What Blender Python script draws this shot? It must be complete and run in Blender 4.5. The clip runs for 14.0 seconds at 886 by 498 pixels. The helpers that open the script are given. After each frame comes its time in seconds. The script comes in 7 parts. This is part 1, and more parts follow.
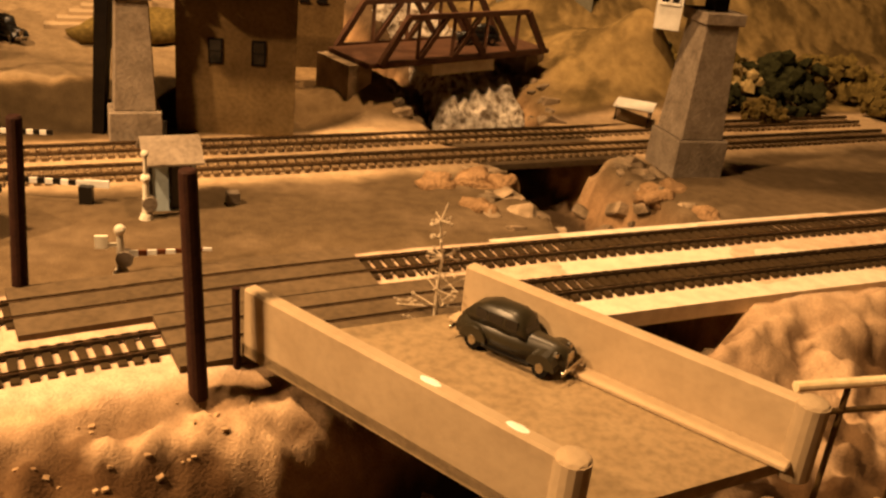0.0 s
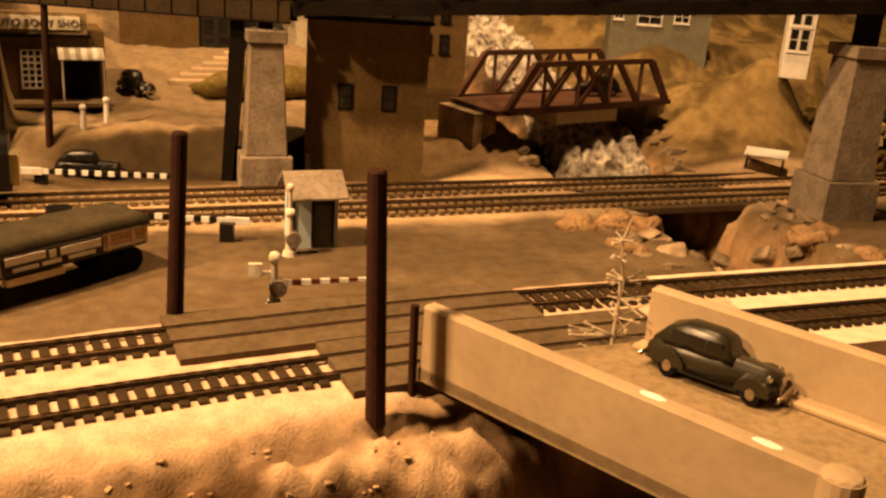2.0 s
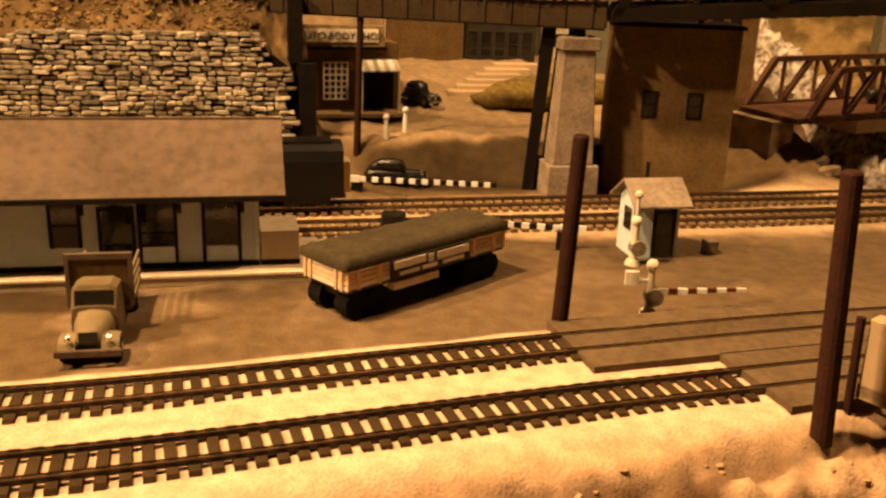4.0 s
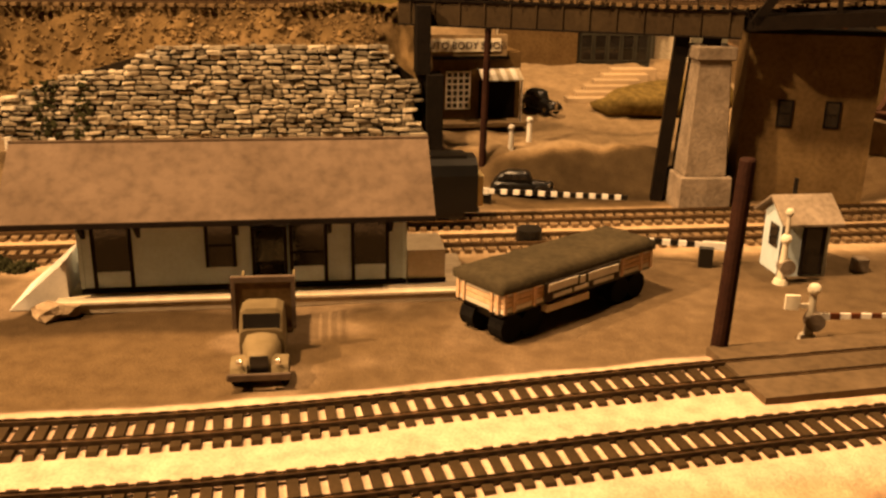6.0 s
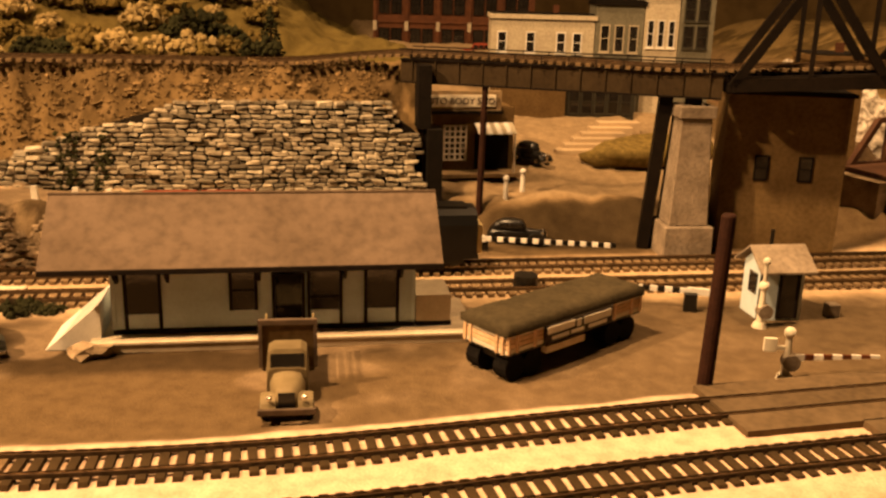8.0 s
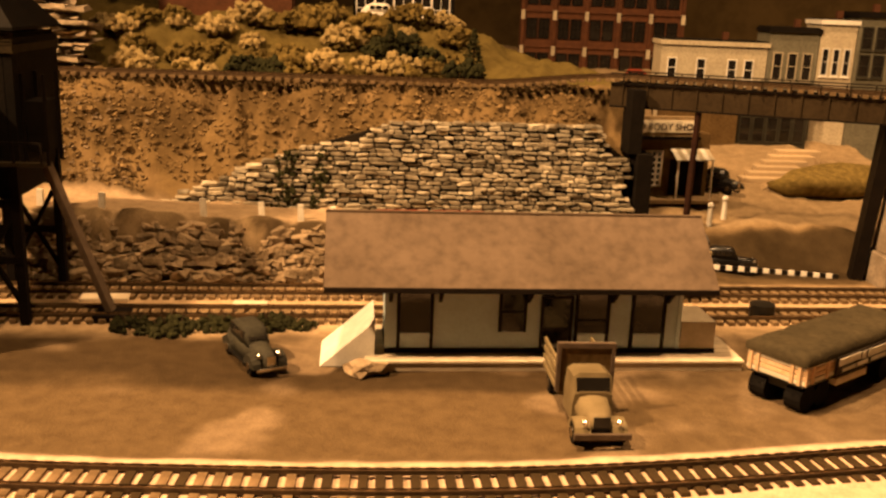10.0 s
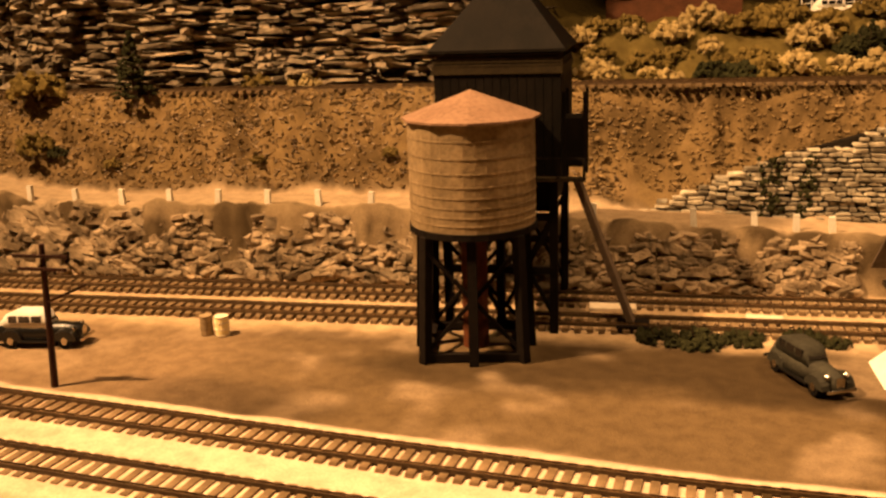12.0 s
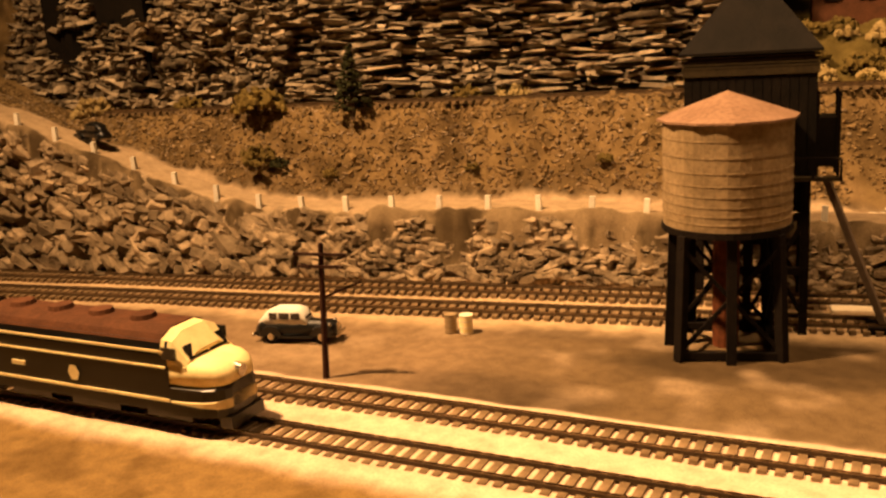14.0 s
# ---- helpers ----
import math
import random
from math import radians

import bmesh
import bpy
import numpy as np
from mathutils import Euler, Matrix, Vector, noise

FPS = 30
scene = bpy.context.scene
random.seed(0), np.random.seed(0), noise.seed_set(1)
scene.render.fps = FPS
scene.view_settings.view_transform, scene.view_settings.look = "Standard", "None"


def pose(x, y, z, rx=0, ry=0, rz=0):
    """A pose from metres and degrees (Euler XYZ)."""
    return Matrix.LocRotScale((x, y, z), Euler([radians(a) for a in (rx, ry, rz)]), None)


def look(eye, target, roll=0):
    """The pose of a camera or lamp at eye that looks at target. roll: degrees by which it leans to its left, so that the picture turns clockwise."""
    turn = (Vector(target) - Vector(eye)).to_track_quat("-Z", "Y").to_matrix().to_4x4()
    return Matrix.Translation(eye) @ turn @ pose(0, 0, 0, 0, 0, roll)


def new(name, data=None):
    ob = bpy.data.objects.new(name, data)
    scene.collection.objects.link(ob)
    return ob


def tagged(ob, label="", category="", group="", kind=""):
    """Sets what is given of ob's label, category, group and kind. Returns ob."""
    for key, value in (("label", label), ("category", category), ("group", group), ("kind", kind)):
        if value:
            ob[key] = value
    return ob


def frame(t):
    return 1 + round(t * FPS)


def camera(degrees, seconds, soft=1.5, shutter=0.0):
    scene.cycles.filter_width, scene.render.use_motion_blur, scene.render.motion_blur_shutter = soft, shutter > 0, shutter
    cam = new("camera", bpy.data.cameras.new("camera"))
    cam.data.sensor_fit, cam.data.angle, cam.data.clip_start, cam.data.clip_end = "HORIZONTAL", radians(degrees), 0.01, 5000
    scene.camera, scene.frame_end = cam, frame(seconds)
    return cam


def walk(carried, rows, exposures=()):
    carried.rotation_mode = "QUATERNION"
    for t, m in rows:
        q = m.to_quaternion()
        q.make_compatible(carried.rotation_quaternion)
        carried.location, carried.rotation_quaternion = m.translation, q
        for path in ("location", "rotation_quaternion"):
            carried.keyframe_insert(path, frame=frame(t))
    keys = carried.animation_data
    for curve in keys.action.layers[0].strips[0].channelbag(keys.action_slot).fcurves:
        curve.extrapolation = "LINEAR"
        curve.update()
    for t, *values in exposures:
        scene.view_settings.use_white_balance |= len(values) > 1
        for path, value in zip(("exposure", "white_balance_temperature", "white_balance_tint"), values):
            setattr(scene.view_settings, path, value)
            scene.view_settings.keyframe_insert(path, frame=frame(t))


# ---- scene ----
cam = camera(51.0, 14.0, soft=2.5)
PATH = [
    (0, (0.149, 0.049, 0.227), (0.244, 1.877, -0.579), 6.2),
    (0.5, (0.144, 0.042, 0.212), (0.215, 1.904, -0.514), 6.4),
    (1, (0.13, 0.05, 0.201), (0.169, 1.927, -0.49), 5.9),
    (1.5, (0.115, 0.058, 0.191), (0.118, 1.945, -0.471), 5.1),
    (2, (0.1, 0.065, 0.181), (0.043, 1.96, -0.454), 4.2),
    (2.5, (0.075, 0.065, 0.176), (-0.032, 1.962, -0.449), 3.9),
    (3, (0.045, 0.065, 0.172), (-0.129, 1.959, -0.446), 3.5),
    (3.5, (0.017, 0.064, 0.168), (-0.259, 1.948, -0.444), 2.9),
    (4, (-0.012, 0.06, 0.167), (-0.383, 1.926, -0.451), 2.2),
    (6.5, (-0.05, 0.055, 0.186), (-0.579, 1.874, -0.453), 0.9),
    (7, (-0.04, 0.043, 0.192), (-0.546, 1.88, -0.416), 0.8),
    (9.5, (-0.132, -0.006, 0.194), (-0.641, 1.857, -0.326), 2.4),
    (10, (-0.17, -0.014, 0.188), (-0.769, 1.826, -0.319), 2.2),
    (10.5, (-0.195, -0.026, 0.188), (-0.955, 1.754, -0.316), 0.9),
    (11, (-0.219, -0.037, 0.184), (-1.14, 1.671, -0.301), -0.2),
    (11.5, (-0.25, -0.046, 0.193), (-1.31, 1.57, -0.324), -1.5),
    (12, (-0.293, -0.069, 0.194), (-1.445, 1.484, -0.316), -2.0),
    (12.5, (-0.321, -0.089, 0.189), (-1.586, 1.381, -0.297), -2.6),
    (13, (-0.332, -0.11, 0.189), (-1.665, 1.304, -0.284), -3.1),
    (13.5, (-0.339, -0.122, 0.188), (-1.682, 1.286, -0.275), -3.4),
    (14, (-0.344, -0.133, 0.192), (-1.689, 1.273, -0.271), -3.7),
]
walk(cam, [(t, look(eye, target, roll)) for t, eye, target, roll in PATH])

# ---- light ----
world = bpy.data.worlds.new("room_air")
scene.world = world
world.use_nodes = True
world.node_tree.nodes["Background"].inputs[0].default_value = (1.0, 0.62, 0.30, 1)
world.node_tree.nodes["Background"].inputs[1].default_value = 0.002


def lamp(name, eye, target, watts, size, colour=(1.0, 0.572, 0.25), spread=110):
    data = bpy.data.lights.new(name, "AREA")
    data.energy, data.size, data.color, data.shape = watts, size, colour, "DISK"
    data.spread = radians(spread)
    ob = new(name, data)
    ob.matrix_world = look(eye, target)
    return ob


lamp("unseen_overhead_lamp", (-0.95, -0.13, 0.92), (-0.60, 0.34, 0.0), 13.6, 0.06)
lamp("unseen_overhead_lamp", (-0.42, 0.22, 0.95), (0.14, 0.48, 0.0), 8.6, 0.06)
# added fill lamp that only lifts the far side of the layout
lamp("unseen_overhead_lamp", (0.20, 0.80, 1.15), (0.14, 1.0, 0.0), 6.6, 0.10)

# ---- materials ----


def mat(name, a, b=None, rough=0.8, scale=150.0, bump=0.3, metal=0.0, spec=0.08, fine=6.0, dist=0.001, grain=0.5):
    """Two colours mixed by coarse and fine noise, with relief."""
    m = bpy.data.materials.new(name)
    m.use_nodes = True
    t = m.node_tree
    n, l = t.nodes, t.links
    bsdf = n["Principled BSDF"]
    b = b or tuple(v * 0.7 for v in a)
    co = n.new("ShaderNodeTexCoord")
    no = n.new("ShaderNodeTexNoise")
    no.inputs["Scale"].default_value = scale
    no.inputs["Detail"].default_value = 5
    nf = n.new("ShaderNodeTexNoise")
    nf.inputs["Scale"].default_value = scale * fine
    nf.inputs["Detail"].default_value = 4
    l.new(co.outputs["Object"], no.inputs["Vector"])
    l.new(co.outputs["Object"], nf.inputs["Vector"])
    ramp = n.new("ShaderNodeValToRGB")
    ramp.color_ramp.elements[0].position, ramp.color_ramp.elements[1].position = 0.35, 0.65
    ramp.color_ramp.elements[0].color, ramp.color_ramp.elements[1].color = (*a, 1), (*b, 1)
    l.new(no.outputs["Fac"], ramp.inputs["Fac"])
    mix = n.new("ShaderNodeMix")
    mix.data_type = "RGBA"
    mix.blend_type = "MULTIPLY"
    mix.inputs["Factor"].default_value = grain
    l.new(ramp.outputs["Color"], mix.inputs["A"])
    rf = n.new("ShaderNodeValToRGB")
    rf.color_ramp.elements[0].position, rf.color_ramp.elements[1].position = 0.3, 0.6
    rf.color_ramp.elements[0].color = (0.45, 0.45, 0.45, 1)
    l.new(nf.outputs["Fac"], rf.inputs["Fac"])
    l.new(rf.outputs["Color"], mix.inputs["B"])
    info = n.new("ShaderNodeObjectInfo")
    mr = n.new("ShaderNodeMapRange")
    mr.inputs["To Min"].default_value, mr.inputs["To Max"].default_value = 0.82, 1.12
    l.new(info.outputs["Random"], mr.inputs["Value"])
    mv = n.new("ShaderNodeVectorMath")
    mv.operation = "SCALE"
    l.new(mix.outputs["Result"], mv.inputs[0])
    l.new(mr.outputs["Result"], mv.inputs["Scale"])
    l.new(mv.outputs["Vector"], bsdf.inputs["Base Color"])
    bsdf.inputs["Roughness"].default_value = rough
    bsdf.inputs["Metallic"].default_value = metal
    bsdf.inputs["Specular IOR Level"].default_value = spec
    bp = n.new("ShaderNodeBump")
    bp.inputs["Strength"].default_value = bump
    bp.inputs["Distance"].default_value = dist
    l.new(nf.outputs["Fac"], bp.inputs["Height"])
    l.new(bp.outputs["Normal"], bsdf.inputs["Normal"])
    return m


def piecewise(m, low, high):
    """Vary a material from loose piece to loose piece of one mesh, and from object to object."""
    n, l = m.node_tree.nodes, m.node_tree.links
    geo = n.new("ShaderNodeNewGeometry")
    info = next(k for k in n if k.bl_idname == "ShaderNodeObjectInfo")
    rng_node = next(k for k in n if k.bl_idname == "ShaderNodeMapRange")
    add = n.new("ShaderNodeMath")
    add.operation = "ADD"
    wrap = n.new("ShaderNodeMath")
    wrap.operation = "FRACT"
    l.new(geo.outputs["Random Per Island"], add.inputs[0])
    l.new(info.outputs["Random"], add.inputs[1])
    l.new(add.outputs["Value"], wrap.inputs[0])
    l.new(wrap.outputs["Value"], rng_node.inputs["Value"])
    rng_node.inputs["To Min"].default_value, rng_node.inputs["To Max"].default_value = low, high
    return m


M = dict(
    tie=mat("dark_tie", (0.060, 0.038, 0.017), (0.042, 0.027, 0.012), 0.8, 300),
    oldtie=mat("sanded_over_tie", (0.22, 0.150, 0.080), (0.13, 0.088, 0.046), 0.9, 200),
    rail=mat("brown_rail", (0.075, 0.045, 0.020), (0.055, 0.033, 0.015), 0.5, 200, 0.2, 0.0, 0.3),
    railhead=mat("worn_rail_top", (0.50, 0.40, 0.28), (0.30, 0.22, 0.14), 0.22, 200, 0.1, 1.0, 0.5),
    cream=mat("cream_siding", (0.64, 0.76, 0.82), (0.57, 0.68, 0.73), 0.6, 90, 0.1, grain=0.15),
    trim=mat("dark_green_trim", (0.012, 0.009, 0.007), (0.018, 0.013, 0.010), 0.6, 120, grain=0.15),
    shingle=mat("grey_brown_shingle", (0.130, 0.094, 0.066), (0.098, 0.070, 0.048), 0.9, 30, 0.4),
    platform=mat("pale_plank", (0.72, 0.62, 0.46), (0.60, 0.50, 0.36), 0.7, 120, grain=0.15),
    glass=mat("dark_window_glass", (0.012, 0.010, 0.008), (0.02, 0.017, 0.014), 0.08, 60, 0.05, 0.0, 0.5, grain=0.15),
    tank=mat("weathered_tank_boards", (0.25, 0.18, 0.10), (0.19, 0.135, 0.072), 0.75, 70, 0.3),
    tankroof=mat("pinkish_tank_roof", (0.24, 0.145, 0.095), (0.19, 0.112, 0.072), 0.8, 70, 0.3),
    blackwood=mat("tarred_timber", (0.006, 0.004, 0.003), (0.009, 0.006, 0.004), 0.75, 150),
    rust=mat("rusty_pipe", (0.16, 0.05, 0.02), (0.08, 0.028, 0.012), 0.8, 150),
    coal=mat("weathered_black_boards", (0.007, 0.005, 0.0035), (0.004, 0.003, 0.002), 0.7, 70),
    coalband=mat("mossy_band", (0.030, 0.022, 0.010), (0.022, 0.016, 0.008), 0.8, 90),
    pole=mat("dark_red_brown_pole", (0.038, 0.016, 0.010), (0.028, 0.012, 0.008), 0.7, 120),
    concrete=mat("beige_concrete", (0.43, 0.325, 0.20), (0.37, 0.275, 0.165), 0.75, 40, 0.2, grain=0.15),
    asphalt=mat("brown_road_surface", (0.125, 0.088, 0.050), (0.095, 0.066, 0.036), 0.85, 40, 0.3),
    truckpaint=mat("faded_olive_paint", (0.20, 0.155, 0.085), (0.15, 0.115, 0.06), 0.5, 80, 0.1, grain=0.15),
    deck=mat("tan_road_deck", (0.31, 0.225, 0.125), (0.26, 0.185, 0.10), 0.8, 40, 0.25),
    pier=mat("grey_cast_stone", (0.29, 0.235, 0.175), (0.19, 0.150, 0.108), 0.85, 60, 0.5),
    steel=mat("dark_brown_steel", (0.007, 0.005, 0.0035), (0.011, 0.0075, 0.005), 0.6, 80, 0.2),
    girder=mat("olive_brown_girder", (0.045, 0.031, 0.016), (0.034, 0.023, 0.012), 0.6, 60, 0.2),
    brownwall=mat("yellow_brown_board_wall", (0.135, 0.085, 0.034), (0.105, 0.064, 0.025), 0.8, 60, 0.2),
    tar=mat("tarred_black_wall", (0.006, 0.0045, 0.003), (0.009, 0.0065, 0.0045), 0.85, 60, 0.2),
    truss=mat("red_brown_truss", (0.11, 0.055, 0.032), (0.08, 0.04, 0.024), 0.6, 100, 0.2),
    black=mat("black_paint", (0.003, 0.0027, 0.0023), (0.005, 0.0044, 0.0037), 0.35, 80, 0.1, 0.0, 0.5, grain=0.15),
    tyre=mat("black_rubber", (0.006, 0.005, 0.0045), (0.009, 0.008, 0.007), 0.8, 200),
    chrome=mat("dull_chrome", (0.7, 0.66, 0.58), (0.55, 0.5, 0.42), 0.25, 150, 0.1, 1.0, 0.5),
    white=mat("white_paint", (0.80, 0.77, 0.70), (0.70, 0.67, 0.60), 0.55, 150, 0.1, grain=0.15),
    yellow=mat("cream_yellow_paint", (0.80, 0.66, 0.34), (0.72, 0.58, 0.28), 0.4, 120, 0.05, grain=0.15),
    tarp=mat("dark_olive_tarp", (0.045, 0.036, 0.020), (0.06, 0.047, 0.026), 0.85, 60, 0.4),
    red=mat("oxide_red_paint", (0.20, 0.035, 0.016), (0.16, 0.028, 0.013), 0.5, 80, 0.1, grain=0.15),
    orangewood=mat("orange_slat_wood", (0.78, 0.56, 0.36), (0.68, 0.46, 0.27), 0.65, 150),
    olive=mat("olive_green_paint", (0.028, 0.023, 0.011), (0.020, 0.016, 0.008), 0.35, 80, 0.05, 0.0, 0.5, grain=0.15),
    rock=piecewise(mat("grey_tan_rock", (0.40, 0.30, 0.19), (0.16, 0.115, 0.068), 0.9, 60, 0.8, fine=8, dist=0.002), 0.45, 1.25),
    cliff=piecewise(mat("grey_layered_rock", (0.40, 0.32, 0.22), (0.17, 0.13, 0.085), 0.9, 70, 0.8, fine=8, dist=0.002), 0.30, 1.35),
    clod=piecewise(mat("dry_hillside_soil", (0.25, 0.168, 0.078), (0.15, 0.098, 0.042), 0.95, 90, 0.7, fine=6, dist=0.0015), 0.55, 1.2),
    sandytie=mat("sanded_brown_tie", (0.25, 0.168, 0.092), (0.15, 0.098, 0.050), 0.85, 250),
    tanwall=mat("tan_board_wall", (0.17, 0.112, 0.048), (0.125, 0.080, 0.033), 0.8, 50, 0.2),
    twig=mat("pale_bare_twig", (0.60, 0.50, 0.36), (0.42, 0.33, 0.21), 0.7, 200, 0.3),
    pipe=mat("tarnished_bright_pipe", (0.80, 0.64, 0.40), (0.66, 0.50, 0.28), 0.25, 120, 0.1, 0.0, 0.6, grain=0.2),
    bankrock=mat("orange_tan_bank_rock", (0.36, 0.225, 0.115), (0.22, 0.132, 0.062), 0.9, 70, 0.9, dist=0.003),
    sandrock=mat("tan_sand_rock", (0.52, 0.36, 0.20), (0.34, 0.22, 0.115), 0.9, 60, 0.8, dist=0.002),
    stone=piecewise(mat("pale_wall_stone", (0.52, 0.455, 0.335), (0.23, 0.19, 0.13), 0.85, 120, 0.6), 0.40, 1.30),
    mortar=mat("dark_wall_core", (0.018, 0.013, 0.008), (0.012, 0.009, 0.006), 0.95, 100),
    post=mat("white_guard_post", (0.82, 0.76, 0.64), (0.72, 0.66, 0.54), 0.6, 200),
    leaf=mat("dry_olive_foliage", (0.17, 0.12, 0.035), (0.09, 0.063, 0.018), 0.9, 200, 0.5),
    leafdark=mat("dark_green_foliage", (0.030, 0.030, 0.011), (0.018, 0.018, 0.007), 0.9, 200, 0.5),
    leafpale=mat("straw_foliage", (0.38, 0.29, 0.13), (0.28, 0.2, 0.08), 0.9, 200, 0.5),
    bark=mat("brown_bark", (0.09, 0.06, 0.035), (0.06, 0.04, 0.025), 0.9, 200, 0.6),
    brick=mat("dark_red_brick", (0.11, 0.045, 0.022), (0.08, 0.034, 0.018), 0.85, 120, 0.4),
    buff=mat("buff_plaster", (0.50, 0.44, 0.32), (0.43, 0.37, 0.27), 0.8, 70, 0.2),
    greygreen=mat("grey_green_plaster", (0.20, 0.19, 0.14), (0.16, 0.15, 0.11), 0.8, 70, 0.2),
    darkfront=mat("dark_green_shopfront", (0.045, 0.042, 0.03), (0.035, 0.032, 0.024), 0.7, 90),
    foam=mat("white_water", (0.80, 0.72, 0.60), (0.14, 0.10, 0.06), 0.25, 130, 0.9, 0.0, 0.5, dist=0.003),
    water=mat("dark_stream_water", (0.018, 0.014, 0.010), (0.012, 0.010, 0.007), 0.08, 30, 0.2, 0.0, 0.5),
    plate=mat("pale_signboard", (0.74, 0.68, 0.54), (0.66, 0.60, 0.47), 0.7, 100, grain=0.15),
    ink=mat("dark_lettering", (0.06, 0.045, 0.03), (0.05, 0.04, 0.03), 0.7, 100),
    plaster=mat("dim_room_paint", (0.04, 0.03, 0.02), (0.03, 0.022, 0.015), 0.95, 3, 0.1),
    backhill=mat("tan_backdrop_paint", (0.10, 0.066, 0.026), (0.07, 0.046, 0.018), 0.95, 8, 0.1),
)

# ---- mesh helpers ----
BASE = 24.0
CS, SN = math.cos(radians(BASE)), math.sin(radians(BASE))


def box(bm, x0, x1, y0, y1, z0, z1, m=None, taper=1.0):
    cx, cy = (x0 + x1) / 2, (y0 + y1) / 2
    vs = []
    for z, k in ((z0, 1.0), (z1, taper)):
        for x, y in ((x0, y0), (x1, y0), (x1, y1), (x0, y1)):
            p = Vector((cx + (x - cx) * k, cy + (y - cy) * k, z))
            vs.append(bm.verts.new(m @ p if m else p))
    for f in ((3, 2, 1, 0), (4, 5, 6, 7), (0, 1, 5, 4), (1, 2, 6, 5), (2, 3, 7, 6), (3, 0, 4, 7)):
        bm.faces.new([vs[i] for i in f])
    return vs


def tube(bm, p0, p1, r0, r1=None, n=10, caps=True):
    p0, p1 = Vector(p0), Vector(p1)
    r1 = r0 if r1 is None else r1
    q = (p1 - p0).to_track_quat("Z", "Y")
    rings = []
    for p, r in ((p0, r0), (p1, r1)):
        rings.append([bm.verts.new(p + q @ Vector((r * math.cos(2 * math.pi * i / n), r * math.sin(2 * math.pi * i / n), 0))) for i in range(n)])
    for i in range(n):
        bm.faces.new((rings[0][i], rings[0][(i + 1) % n], rings[1][(i + 1) % n], rings[1][i]))
    if caps:
        bm.faces.new(rings[0][::-1])
        bm.faces.new(rings[1])


def beam(bm, p0, p1, w, h=None):
    """A square bar between two points."""
    p0, p1 = Vector(p0), Vector(p1)
    d = p1 - p0
    m = Matrix.Translation(p0) @ d.to_track_quat("Z", "Y").to_matrix().to_4x4()
    h = h or w
    box(bm, -w / 2, w / 2, -h / 2, h / 2, 0, d.length, m)


def prism(bm, outline, x0, x1):
    """A profile in (y, z) pushed along x."""
    a = [bm.verts.new((x0, y, z)) for y, z in outline]
    b = [bm.verts.new((x1, y, z)) for y, z in outline]
    n = len(outline)
    bm.faces.new(a[::-1])
    bm.faces.new(b)
    for i in range(n):
        bm.faces.new((a[i], a[(i + 1) % n], b[(i + 1) % n], b[i]))


def lump(bm, centre, r, rough=0.25, sub=2, squash=(1, 1, 1), seed=0.0):
    """An uneven rounded clump."""
    made = bmesh.ops.create_icosphere(bm, subdivisions=sub, radius=1.0)
    for v in made["verts"]:
        k = 1 + rough * 2 * noise.noise(v.co * 1.6 + Vector((seed, seed * 0.7, 3.1)))
        v.co = Vector(centre) + Vector((v.co.x * r * k * squash[0], v.co.y * r * k * squash[1], v.co.z * r * k * squash[2]))


def part(name, bm, material, parent=None, label="", bevel=0.0, smooth=False):
    if bevel:
        bmesh.ops.bevel(bm, geom=bm.edges[:], offset=bevel, segments=1, affect="EDGES", clamp_overlap=True)
    bmesh.ops.recalc_face_normals(bm, faces=bm.faces[:])
    me = bpy.data.meshes.new(name)
    bm.to_mesh(me)
    bm.free()
    me.materials.append(material)
    if smooth:
        me.polygons.foreach_set("use_smooth", [True] * len(me.polygons))
    ob = new(name, me)
    if parent:
        ob.parent = parent
    if label:
        ob["label"] = label
    return ob


def thing(name, label, category, m=None, group="", kind=""):
    ob = new(name)
    ob.empty_display_size = 0.01
    ob.matrix_basis = m or Matrix()
    return tagged(ob, label, category, group, kind)


def at(x, y, z=0.0, turn=0.0):
    """A pose with x along the main line when turn is 0."""
    return pose(x, y, z, 0, 0, BASE + turn)


def uv(x, y):
    return CS * x + SN * y, -SN * x + CS * y


def xy(u, v):
    return CS * u - SN * v, SN * u + CS * v


# ---- the lie of the land ----
FRONT_EDGE = [(-1.35, -0.01), (-1.1, 0.063), (-0.863, 0.133), (-0.641, 0.198), (-0.506, 0.238), (-0.39, 0.275), (-0.23, 0.340),
              (-0.032, 0.453), (0.15, 0.546), (0.483, 0.686), (0.8, 0.81)]


def spline(points, steps=24):
    p = [Vector((*q, 0)) if len(q) == 2 else Vector(q) for q in points]
    p = [2 * p[0] - p[1], *p, 2 * p[-1] - p[-2]]
    out = []
    for i in range(1, len(p) - 2):
        for s in range(steps):
            t = s / steps
            a, b, c, d = p[i - 1], p[i], p[i + 1], p[i + 2]
            out.append(0.5 * (2 * b + (c - a) * t + (2 * a - 5 * b + 4 * c - d) * t * t + (3 * b - a - 3 * c + d) * t ** 3))
    out.append(p[-2])
    return out


def shifted(line, off):
    out = []
    for i, p in enumerate(line):
        d = (line[min(i + 1, len(line) - 1)] - line[max(i - 1, 0)]).normalized()
        out.append(p + Vector((-d.y, d.x, 0)) * off)
    return out


def even(line, step):
    """Points at even steps along a line, with their direction."""
    out, left = [], 0.0
    for a, b in zip(line, line[1:]):
        d = b - a
        n = d.length
        while left <= n:
            out.append((a + d * (left / n), d.normalized()))
            left += step
        left -= n
    return out


